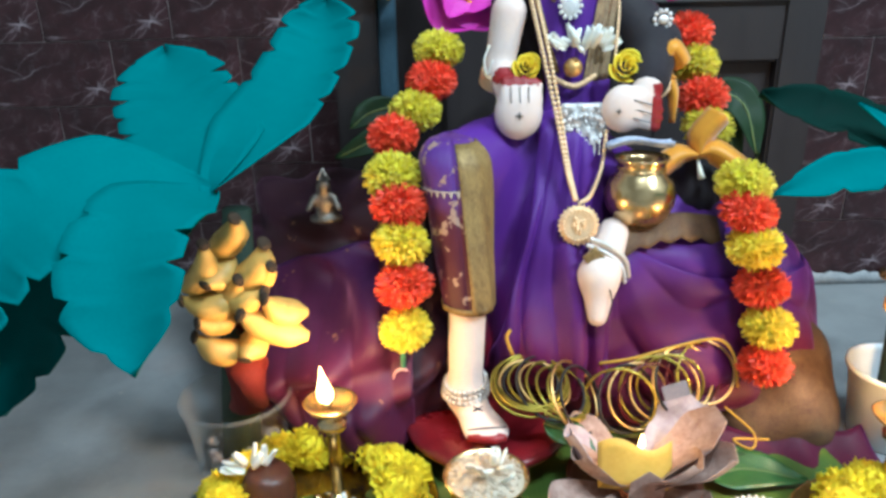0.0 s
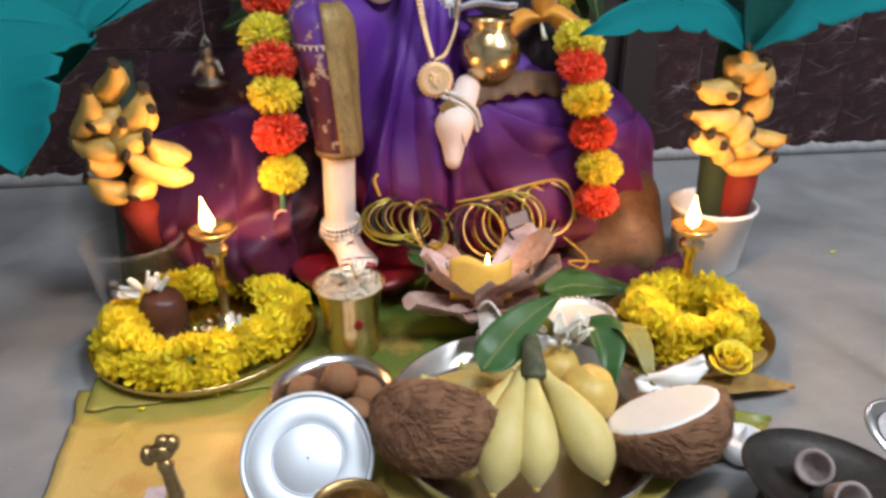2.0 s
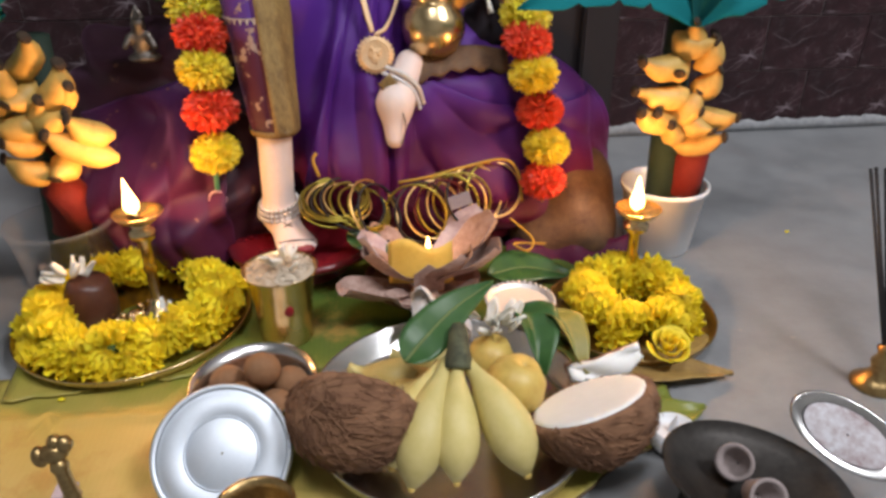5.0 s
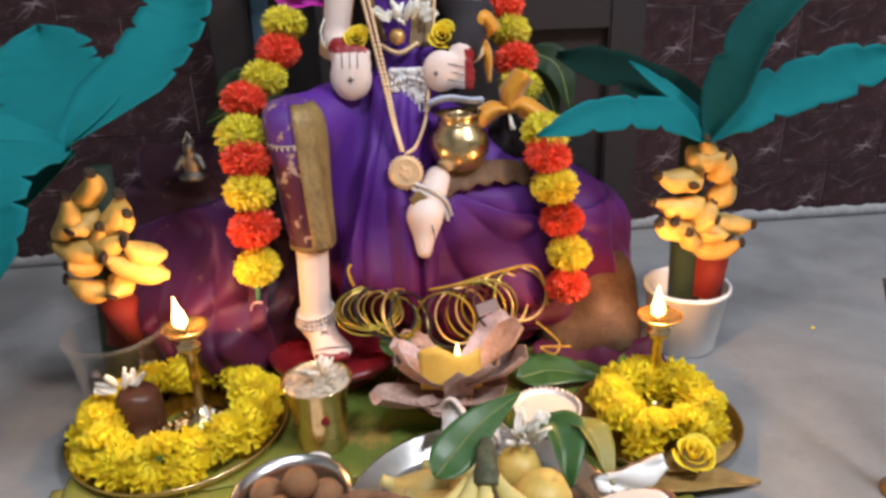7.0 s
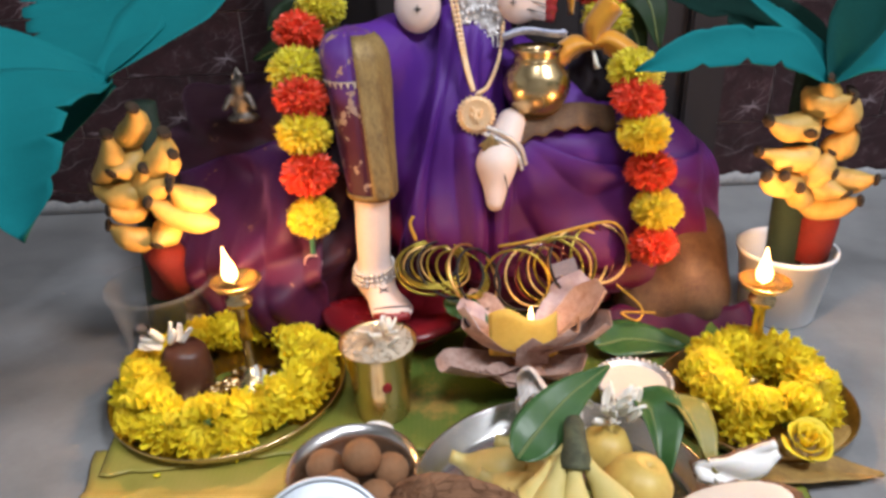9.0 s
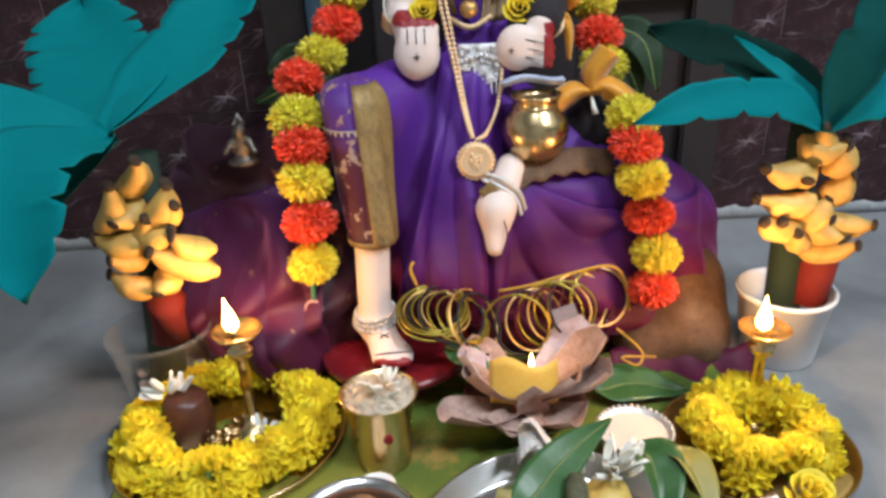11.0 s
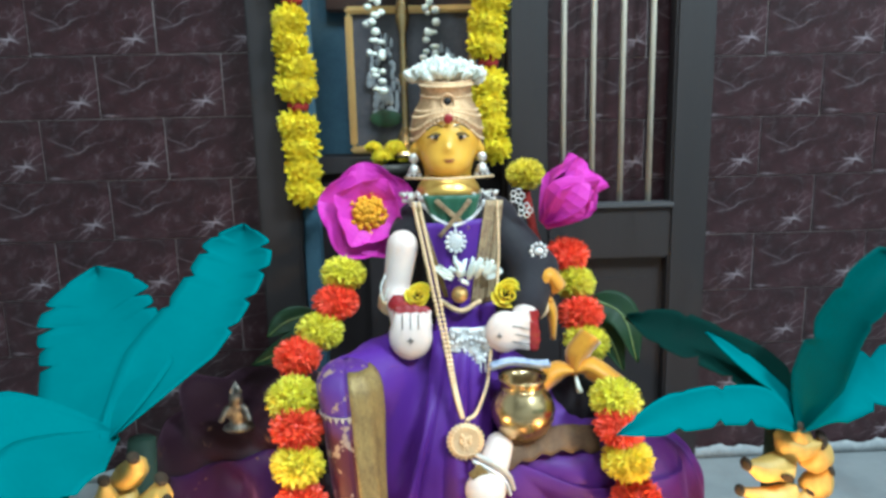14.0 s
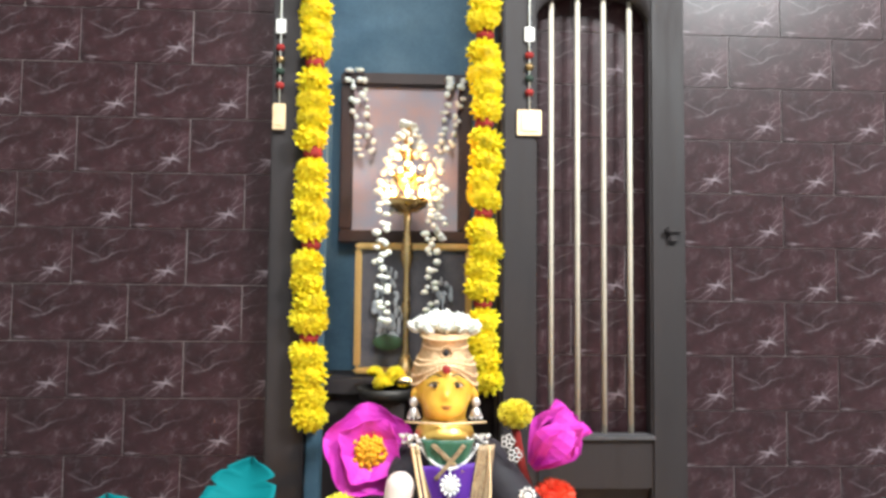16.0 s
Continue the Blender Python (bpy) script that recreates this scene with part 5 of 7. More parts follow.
for k in range(9):
    x = 0.134 + 0.046 * k / 8
    for j in range(5):
        b.add(ball((x, 0.751, 0.341 - 0.0035 * j - 0.006 * (1 - abs(k - 4) / 4)), 0.0018, 6, 4))
    b.add(ball((x, 0.7505, 0.362 + 0.006 * (1 - abs(k - 4) / 4)), 0.0028, 7, 5))
rnd = random.Random(4)
for k in range(90):
    u, v = rnd.uniform(-1, 1), rnd.random()
    b.add(ball((0.157 + 0.025 * u * math.sqrt(max(0.05, 1 - (1.25 * v - 0.45) ** 2)), 0.7515, 0.379 - 0.042 * v), rnd.uniform(0.0014, 0.003), 6, 4))
part("tassels", b, JEWEL, belt)
petal_cluster("tuberose_sprig", (0.157, 0.782, 0.432), 0.026, 22, PETALWHITE, "white tuberose blossoms tucked at the chest", "flowers", 12, 0.022, 0.010, 0.5)
clasp = thing("gold_clasp", "round gold bead clasp with a beaded arc", "ornament")
part("bead", Build().add(ball((0.146, 0.775, 0.416), 0.0105)), GOLD, clasp)
part("bead_arc", beads(Build(), spline([(0.125, 0.782, 0.405), (0.147, 0.772, 0.396), (0.170, 0.776, 0.406)], 14), 0.0036), PALEGOLD, clasp)


def rose(place, turn, r, m, label):
    t = thing("rose", label, "flower", pose(*place, *turn), group="yellow roses")
    for k in range(13):
        q = k / 12
        a0 = k * 137.5

        def f(u, v):
            a = radians(a0 + 95 * (u - 0.5))
            rr = r * (0.12 + 0.8 * q) * (0.7 + 0.35 * v) + 0.08 * r * v * math.sin(5 * u)
            return (rr * math.cos(a), rr * math.sin(a), r * (0.75 - 0.5 * q) * v * (1.1 - 0.25 * (2 * u - 1) ** 2) - 0.15 * r)
        part("petal", Build().add(sheet(f, 6, 3, 0.0006)), m, t)


ROSEPETAL = mat("yellow rose petal", (0.95, 0.72, 0.03), (0.88, 0.58, 0.02), 0.55, through=0.5)
rose((0.096, 0.772, 0.418), (70, 10, 0), 0.017, ROSEPETAL, "small yellow rose above the raised palm")
rose((0.204, 0.772, 0.416), (70, -8, 0), 0.020, ROSEPETAL, "yellow rose above the lowered palm")
rose((0.414, 0.408, 0.034), (20, 0, 0), 0.024, ROSEPETAL, "orange yellow rose at the edge of the plate")
brooch = thing("brooch", "round white stone brooch on the sleeve", "brooch")
b = Build().add(ball((0.246, 0.7935, 0.463), (0.006, 0.003, 0.005)))
for k in range(10):
    b.add(ball((0.246 + 0.0092 * math.cos(k * 0.628), 0.795, 0.463 + 0.0092 * math.sin(k * 0.628)), 0.0027, 7, 5))
part("stones", b, JEWEL, brooch)
chain_orn = thing("flower_ornament", "silver flower ornament on the shoulder", "ornament")
b = Build()
for cx, cz in ((0.222, 0.53), (0.232, 0.512)):
    for k in range(5):
        b.add(tube(ring_pts((cx + 0.006 * math.cos(k * 1.257), 0.812, cz + 0.006 * math.sin(k * 1.257)), 0.0035, 10, (90, 0, 0)), 0.0009, 5, True))
part("wire_flowers", b, JEWEL, chain_orn)
for c, r, tn, n, nm in (((0.068, 0.794, 0.41), 0.0195, (25, 10, 0), 4, "wrist"), ((0.232, 0.785, 0.405), 0.021, (40, -35, 0), 5, "wrist")):
    t = thing("arm_bangles", "stack of gold bangles on the doll's arm", "bangles", group="arm bangles")
    for k in range(n):
        q = pose(*c, *tn) @ Vector((0, 0, -0.0045 * k))
        part("bangle", Build().add(tube(ring_pts(tuple(q), r, 28, tn), 0.0019, 6, True)), PALEGOLD, t)
cuff = thing("thread_cuff", "white thread tied round the upper arm", "thread")
part("loop", Build().add(tube(spline([(0.056, 0.79, 0.44), (0.050, 0.785, 0.425), (0.053, 0.783, 0.41), (0.06, 0.783, 0.425)], 16), 0.0012, 5)), PETALWHITE, cuff)
for c, r, n, tn in (((0.0215, 0.658, 0.099), 0.0225, 26, (8, -6, 0)),):
    t = thing("anklet", "silver pearl anklet on the standing foot", "anklet")
    for j in range(3):
        tagged(part("bead_ring", beads(Build(), ring_pts((c[0], c[1], c[2] - 0.0055 * j), r + 0.0012 * j, n, tn), 0.0029), SILVER, t), kind="stuff")
t = thing("anklet", "silver pearl anklet on the folded foot", "anklet")
arc = spline([(0.158, 0.690, 0.247), (0.176, 0.681, 0.241), (0.192, 0.683, 0.226), (0.199, 0.69, 0.205)], 18)
tagged(part("bead_ring", beads(Build(), arc, 0.0034), SILVER, t), kind="stuff")
tagged(part("bead_ring", beads(Build(), [p + Vector((-0.004, -0.002, -0.006)) for p in arc], 0.0026), JEWEL, t), kind="stuff")
cuff2 = thing("gold_cuff", "gold brocade cuff round the folded foot", "cuff")
part("band", Build().add(sheet(lambda u, v: Vector((0.160, 0.684, 0.243)).lerp(Vector((0.192, 0.686, 0.205)), u) + Vector((-0.014 * v, -0.004 - 0.004 * math.sin(math.pi * u), -0.012 * v)), 14, 5, 0.0012)), ZARI, cuff2)

pot = thing("brass_pot", "small polished brass pot resting on the lap", "pot", pose(0.216, 0.730, 0.250) @ Matrix.Scale(1.03, 4))
part("body", Build().add(lathe([(0.001, 0.0), (0.018, 0.001), (0.029, 0.009), (0.0365, 0.025), (0.0375, 0.036), (0.034, 0.048), (0.026, 0.057), (0.0235, 0.062), (0.0255, 0.069), (0.0285, 0.073), (0.0275, 0.0745), (0.022, 0.068), (0.021, 0.06), (0.001, 0.055)], 48)), BRASS, pot)
part("neck_ring", Build().add(tube(ring_pts((0, 0, 0.0615), 0.0245, 32), 0.0016, 6, True)), BRASS, pot)
note = thing("banknote", "folded blue and white banknote tucked on the brass pot", "banknote")
part("fold", Build().add(sheet(lambda u, v: (0.178 + 0.07 * u, 0.722 + 0.02 * v, 0.334 + 0.006 * u + 0.007 * abs(((v * 2.5) % 1) * 2 - 1) + 0.004 * math.sin(5 * u)), 16, 14, 0.0008)), mat("blue white banknote", (0.62, 0.64, 0.72), (0.22, 0.27, 0.42), 0.7, coarse=60), note)


def ribbon(pts, w, m, parent, normal=(0, -1, 0.2), fold=0.3):
    sp = spline(pts, 21)
    no = Vector(normal).normalized()

    def f(u, v):
        i = min(20, int(round(u * 20)))
        d = (sp[min(i + 1, 20)] - sp[max(i - 1, 0)]).normalized()
        s = d.cross(no).normalized()
        e = 2 * v - 1
        wid = w * (0.35 + 0.65 * min(1, 2.2 * abs(u - 0.02)))
        return sp[i] + s * wid * e * 0.5 + no * fold * w * math.cos(2.5 * e)
    return part("ribbon", Build().add(sheet(f, 20, 6, 0.0007)), m, parent)


bow = thing("ribbon_bow", "saffron satin ribbon tied in a bow on a black purse", "ribbon")
c = (0.283, 0.752, 0.322)
ribbon([c, (0.262, 0.748, 0.322), (0.238, 0.742, 0.308)], 0.026, SAFFRON, bow)
ribbon([c, (0.302, 0.748, 0.326), (0.334, 0.738, 0.304)], 0.028, SAFFRON, bow)
ribbon([c, (0.287, 0.752, 0.342), (0.304, 0.750, 0.366)], 0.03, SAFFRON, bow)
ribbon([(0.263, 0.782, 0.352), (0.262, 0.785, 0.385), (0.252, 0.788, 0.41), (0.262, 0.79, 0.428)], 0.017, SAFFRON, bow)
ribbon([(0.262, 0.788, 0.40), (0.245, 0.785, 0.412), (0.256, 0.782, 0.434), (0.272, 0.787, 0.415)], 0.022, SAFFRON, bow)
part("knot", Build().add(ball(c, (0.006, 0.005, 0.006))), SAFFRON, bow)
purse = thing("black_purse", "round black velvet purse with a pale tassel", "purse")
part("bag", Build().add(skin(lambda p: soft_min(ellipsoid(p, (0.291, 0.785, 0.272), (0.036, 0.028, 0.034)), capsule(p, (0.286, 0.775, 0.30), (0.284, 0.765, 0.318), 0.014, 0.006), 0.01) + 0.0015 * np.sin(p[:, 0] * 400), (0.245, 0.74, 0.225), (0.34, 0.83, 0.335), 0.004, 1)), BLACKSILK, purse)
part("tassel", Build().add(tube([(0.284, 0.752, 0.318), (0.287, 0.748, 0.303), (0.289, 0.747, 0.296)], [0.0015, 0.003, 0.004], 8)), PETALWHITE, purse)
ybud = thing("yellow_flower_ball", "yellow tinsel ball standing behind the shoulder", "flower ball", pose(0.249, 0.92, 0.548))
part("flower_ball", POM["y"], None, ybud, at=Matrix.Scale(0.92, 4))
part("stem", Build().add(tube([(0, 0, -0.02), (0.01, -0.01, -0.08), (0.03, -0.03, -0.14)], 0.006, 8)), REDTHREAD, ybud)

# silver idol stays one plain shape
idol = Build().add(skin(lambda p: soft_min(soft_min(ellipsoid(p, (-0.14, 0.8, 0.262), (0.014, 0.01, 0.016)), ellipsoid(p, (-0.14, 0.797, 0.284), (0.009, 0.008, 0.010)), 0.006),
                   soft_min(ellipsoid(p, (-0.14, 0.8, 0.243), (0.021, 0.014, 0.007)), np.minimum(capsule(p, (-0.152, 0.794, 0.27), (-0.158, 0.788, 0.258), 0.0045, 0.004), capsule(p, (-0.128, 0.794, 0.27), (-0.122, 0.788, 0.258), 0.0045, 0.004)), 0.004), 0.005),
                   (-0.17, 0.78, 0.23), (-0.11, 0.82, 0.30), 0.0022, 1)).add(lathe([(0.001, 0.298), (0.008, 0.292), (0.009, 0.29), (0.001, 0.306)], 12), at=pose(-0.14, 0.799, 0))
tagged(part("silver_idol", idol, mat("tarnished silver", (0.34, 0.31, 0.28), (0.10, 0.09, 0.08), 0.4, 1.0, fine=300, coarse=120, bump=0.9)), "small dark silver idol on the draped seat", "idol")


def leaf_blade(pts, half, normal, fold=0.15, n=20):
    sp = spline(pts, n + 1)
    no = Vector(normal).normalized()

    def f(u, v):
        i = min(n, int(round(u * n)))
        d = (sp[min(i + 1, n)] - sp[max(i - 1, 0)]).normalized()
        s = d.cross(no).normalized()
        e = 2 * v - 1
        w = half * max(0.02, math.sin(math.pi * u ** 0.75)) ** 0.8
        return sp[i] + s * w * e + no * (fold * half * abs(e) + 0.03 * half * math.sin(20 * u))
    return sheet(f, n, 8, 0.0008)


def leaf_thing(pts, half, normal, label, m=None, fold=0.15):
    t = thing("leaf", label, "leaf")
    part("blade", Build().add(leaf_blade(pts, half, normal, fold)), m or LEAFGREEN, t)
    sp = spline(pts, 9)
    no = Vector(normal).normalized()
    part("midrib", Build().add(tube([p + no * 0.0008 for p in sp], [0.0018 - 0.00014 * k for k in range(9)], 6)), mat("leaf midrib", (0.16, 0.22, 0.07), None, 0.5), t)


leaf_thing([(-0.02, 0.90, 0.335), (-0.07, 0.885, 0.325), (-0.135, 0.87, 0.30)], 0.022, (0.1, -1, 0.5), "dark green betel leaf behind the garland", SHADELEAF)
leaf_thing([(-0.05, 0.91, 0.36), (-0.09, 0.90, 0.352), (-0.115, 0.885, 0.335)], 0.018, (0.1, -1, 0.4), "green betel leaf behind the garland", SHADELEAF)
leaf_thing([(0.33, 0.87, 0.38), (0.37, 0.85, 0.36), (0.385, 0.83, 0.30)], 0.024, (0.2, -1, 0.3), "dark green betel leaf beside the doll", SHADELEAF)
leaf_thing([(0.31, 0.88, 0.36), (0.35, 0.86, 0.335), (0.37, 0.84, 0.285)], 0.022, (0.0, -1, 0.3), "dark green betel leaf beside the purse", SHADELEAF)

# ---- recess behind the doorway ----
shelf = thing("recess_table", "dark wooden table in the recess", "table")
part("top", Build().add(box((0.10, 1.29, 0.545), (0.37, 0.155, 0.03), 0.003)), DARKWOOD, shelf)
part("front", Build().add(box((0.10, 1.24, 0.27), (0.36, 0.02, 0.52), 0.003)), DARKWOOD, shelf)


def picture(x0, x1, z0, z1, y, fm, label, wide, fill):
    t = thing("framed_picture", label, "picture")
    for c, s in ((((x0 + x1) / 2, y, z1 - wide / 2), (x1 - x0, 0.018, wide)), (((x0 + x1) / 2, y, z0 + wide / 2), (x1 - x0, 0.018, wide)),
                 ((x0 + wide / 2, y, (z0 + z1) / 2), (wide, 0.018, z1 - z0 - 2 * wide)), ((x1 - wide / 2, y, (z0 + z1) / 2), (wide, 0.018, z1 - z0 - 2 * wide))):
        part("frame_rail", Build().add(box(c, s, 0.004)), fm, t)
    part("print", Build().add(box(((x0 + x1) / 2, y + 0.006, (z0 + z1) / 2), (x1 - x0 - 2 * wide, 0.006, z1 - z0 - 2 * wide), 0)), fill, t, "faded print behind glass")
    return t


PRINT1 = mat("faded rose and blue print", (0.26, 0.32, 0.42), (0.5, 0.30, 0.26), 0.2, coarse=7, fine=30, bump=0)
PRINT2 = mat("dark print", (0.05, 0.05, 0.06), (0.10, 0.09, 0.10), 0.2, coarse=20, bump=0)
picture(-0.066, 0.216, 0.83, 1.2, 1.355, mat("dark picture frame", (0.045, 0.02, 0.016), (0.03, 0.014, 0.012), 0.4), "dark wood framed picture hung in the recess", 0.028, PRINT1)
p2 = picture(-0.022, 0.212, 0.565, 0.825, 1.26, GOLD, "gilt framed picture standing on the recess table", 0.013, PRINT2)
b, rnd = Build(), random.Random(17)
for k in range(120):
    cx, half, tall_ = ((0.045, 0.030, 0.075), (0.150, 0.026, 0.055))[k % 3 == 2]
    u, v = rnd.uniform(-1, 1), rnd.uniform(-1, 1)
    b.add(ball((cx + half * u * (1 - 0.4 * abs(v)), 1.2525, 0.695 + tall_ * v), (rnd.uniform(0.002, 0.007), 0.0014, rnd.uniform(0.004, 0.012)), 7, 5))
tagged(part("pale_shape", b, mat("silvery print figure", (0.50, 0.52, 0.55), (0.20, 0.22, 0.24), 0.4, coarse=50), p2, "silvery flecked shapes in the print"), kind="stuff")
part("green_patch", Build().add(ball((0.045, 1.2520, 0.628), (0.030, 0.002, 0.016))), mat("green print patch", (0.03, 0.10, 0.04), (0.05, 0.06, 0.03), 0.4, coarse=60), p2, "green patch in the print")
tray = thing("flower_tray", "dark tray of yellow marigolds in the recess", "tray", pose(0.045, 1.165, 0.532))
part("dish", Build().add(lathe([(0.001, 0.004), (0.045, 0.006), (0.05, 0.02), (0.053, 0.02), (0.047, 0.0), (0.001, 0.0)], 32)), IRON, tray)
part("stand", Build().add(box((0, 0.0, -0.268), (0.07, 0.05, 0.528), 0.003)), DARKWOOD, tray)
for k in range(8):
    o = part("marigold", MARI[k % 3], None, tray)
    o.matrix_basis = pose(0.028 * math.cos(k * 0.9) * (0.5 + 0.5 * (k % 2)) + 0.005, 0.026 * math.sin(k * 0.9), 0.03 + 0.014 * (k % 3 == 0), random.uniform(0, 60), 0, k * 50) @ Matrix.Scale(0.8, 4)

tall = thing("standing_oil_lamp", "tall brass oil lamp hung with jasmine strings", "oil lamp", pose(0.081, 1.20, 0.56))
part("base", Build().add(lathe([(0.001, 0), (0.05, 0.0), (0.052, 0.006), (0.035, 0.016), (0.016, 0.03), (0.009, 0.05), (0.001, 0.05)], 32)), BRASS, tall)
part("shaft", Build().add(lathe([(0.007, 0.04), (0.006, 0.12), (0.010, 0.135), (0.007, 0.15), (0.006, 0.21), (0.013, 0.235), (0.009, 0.265), (0.006, 0.29), (0.008, 0.32), (0.001, 0.33)], 20)), BRASS, tall)
dish = part("oil_bowl", Build().add(lathe([(0.001, 0.32), (0.02, 0.322), (0.045, 0.338), (0.05, 0.346), (0.046, 0.345), (0.02, 0.335), (0.001, 0.334)], 36)), BRASS, tall)
part("finial", Build().add(lathe([(0.01, 0.33), (0.008, 0.36), (0.03, 0.385), (0.033, 0.392), (0.01, 0.398), (0.008, 0.42), (0.018, 0.436), (0.02, 0.44), (0.007, 0.446), (0.011, 0.465), (0.007, 0.478), (0.002, 0.492), (0.0005, 0.493)], 28)), BRASS, tall)
b = Build()
for k in range(5):
    a = -math.pi / 2 + (k - 2) * 0.75
    b.add(lathe([(0.0005, 0), (0.004, 0.005), (0.0035, 0.012), (0.0005, 0.024)], 10), at=pose(0.038 * math.cos(a), 0.038 * math.sin(a), 0.346))
part("flame", b, FLAME, dish, "small lit wicks")
b = Build()
rnd = random.Random(5)
for k in range(84):
    a, q = k * 2.4, (k + 0.5) / 84
    r = 0.058 * (1 - q) ** 0.8 + 0.006
    b.add(ball((r * math.cos(a), r * math.sin(a), 0.352 + 0.145 * q + rnd.uniform(-0.006, 0.006)), (rnd.uniform(0.005, 0.009), 0.006, rnd.uniform(0.004, 0.007)), 7, 5))
for x, y, z0, z1 in ((-0.045, -0.03, 0.36, 0.10), (0.047, -0.03, 0.36, 0.12), (-0.02, 0.04, 0.4, 0.3), (0.06, -0.02, 0.44, 0.24)):
    for i in range(int((z0 - z1) / 0.016)):
        z = z0 - 0.016 * i
        for s in (-1, 1):
            b.add(ball((x + s * 0.006 + rnd.uniform(-0.007, 0.007), y + rnd.uniform(-0.004, 0.004), z + rnd.uniform(-0.008, 0.008)), (rnd.uniform(0.005, 0.010), 0.005, rnd.uniform(0.004, 0.007)), 7, 5))
tagged(part("jasmine_string", b, PETALWHITE, tall, "strings of white jasmine buds"), kind="stuff")
strings = thing("jasmine_strings", "white jasmine strings hung over the picture", "flowers")
b = Build()
for x, z0, z1 in ((-0.035, 1.2, 1.0), (0.185, 1.19, 1.02)):
    for i in range(int((z0 - z1) / 0.014)):
        for s in (-1, 1):
            b.add(ball((x + 0.012 * s + rnd.uniform(-0.006, 0.006) + 0.15 * (z0 - (z0 - 0.014 * i)) * (1 if x < 0 else -1), 1.338, z0 - 0.014 * i + rnd.uniform(-0.008, 0.008)), (rnd.uniform(0.005, 0.011), 0.005, rnd.uniform(0.004, 0.008)), 7, 5))
tagged(part("bud_string", b, PETALWHITE, strings), kind="stuff")
flame_light((0.081, 1.15, 0.95), 0.9)
for x, y in ((0.295, 1.074), (-0.143, 1.068)):
    t = thing("door_hanging", "beaded door hanging with a square gilt charm", "door hanging", group="door hangings")
    part("cord", Build().add(tube([(x, y, 1.4), (x, y, 1.04)], 0.0012, 5)), PETALWHITE, t)
    part("charm", Build().add(box((x, y, 1.03), (0.044 if x > 0 else 0.022, 0.003, 0.046), 0.001)).add(box((x, y - 0.002, 1.03), (0.030 if x > 0 else 0.012, 0.003, 0.032), 0.001)), PALEGOLD, t, "embossed gilt charm")
    part("tag", Build().add(box((x, y, 1.19), (0.017, 0.003, 0.026), 0.001)), SILVER, t, "small silver tag")
    for z, m in ((1.152, "r"), (1.131, "g"), (1.11, "d"), (1.085, "r")):
        part("bead", Build().add(ball((x, y, z), (0.008, 0.006, 0.0065), 10, 6)), {"r": REDTHREAD, "g": OLDBRASS, "d": STEMGREEN}[m], t)

# ---- on the floor: leaf mat and offerings ----
DRYLEAF = mat("dry ochre leaf", (0.42, 0.27, 0.07), (0.22, 0.13, 0.04), 0.6, coarse=26, bump=0.4)
mats = thing("banana_leaf_mat", "large yellowing banana leaf spread on the floor", "banana leaf")


def mat_leaf(x0, x1, front, back, seed, z):
    def f(u, v):
        x = x0 + (x1 - x0) * u
        rag = 0.006 * noise.noise((x * 18, seed, 0)) + 0.004 * noise.noise((x * 60, seed, 1))
        ya, yb = front(u) + rag, back(u) + 0.006 * noise.noise((x * 22, seed, 5))
        y = ya + (yb - ya) * v
        xr = x + 0.010 * noise.noise((seed, y * 14, 0)) * (1 - abs(2 * u - 1) ** 0.3 + 0.8) - 0.12 * (y - 0.245) * (1 - u)
        return (xr, y, z + 0.0022 * abs(noise.noise((x * 14, y * 14, seed))) + 0.004 * math.exp(-((y - 0.405 + 0.03 * u) / 0.006) ** 2) + 0.007 * max(0, abs(2 * u - 1) - 0.93) * 8 * 0.5)
    tops = [Vector(f(i / 90, 0)) + Vector((0, 0, 0.0005)) for i in range(91)]
    sides = [Vector(f(0, i / 40)) for i in range(41)], [Vector(f(1, i / 40)) for i in range(41)]
    if seed == 1:
        part("dry_edge", Build().add(tube(tops, [0.0011 + 0.0009 * abs(noise.noise((i * 0.3, seed, 2))) for i in range(91)], 6, flat=0.6)), LEAFEDGE, mats, "dry brown leaf edge")
    for line in sides:
        part("dry_edge", Build().add(tube(line, 0.0012, 6, flat=0.6)), LEAFEDGE, mats, "dry brown leaf edge")
    return sheet(f, 70, 50, 0.0016)


part("leaf", Build().add(mat_leaf(-0.210, 0.40, lambda u: 0.238 - 0.02 * math.sin(3 * u) + 0.08 * max(0, u - 0.72) / 0.28 + (0.05 if 0.072 < u < 0.088 else 0) + 0.016 * math.sin(9 * u), lambda u: 0.47 + 0.06 * u, 1, 0.004)), BANANALEAF, mats)
part("leaf", Build().add(mat_leaf(-0.200, 0.42, lambda u: 0.43 + 0.02 * math.sin(5 * u), lambda u: 0.655 + 0.03 * math.sin(2.5 * u), 2, 0.0075)), BANANALEAF, mats)
for pts, w, lab in (([(0.36, 0.44, 0.008), (0.43, 0.44, 0.010), (0.50, 0.475, 0.006)], 0.03, "torn yellow leaf end"), ([(0.33, 0.40, 0.008), (0.40, 0.40, 0.012), (0.475, 0.39, 0.005)], 0.024, "torn yellow leaf end"), ([(0.30, 0.36, 0.007), (0.36, 0.335, 0.012), (0.425, 0.345, 0.005)], 0.03, "torn green leaf end")):
    part("leaf_end", Build().add(leaf_blade(pts, w, (0, 0, 1), 0.2)), BANANALEAF if "green" in lab else DRYLEAF, mats, lab)
leaf_thing([(0.265, 0.585, 0.022), (0.31, 0.592, 0.026), (0.37, 0.585, 0.014)], 0.026, (0, -0.3, 1), "shaded green leaf beside the banknotes")
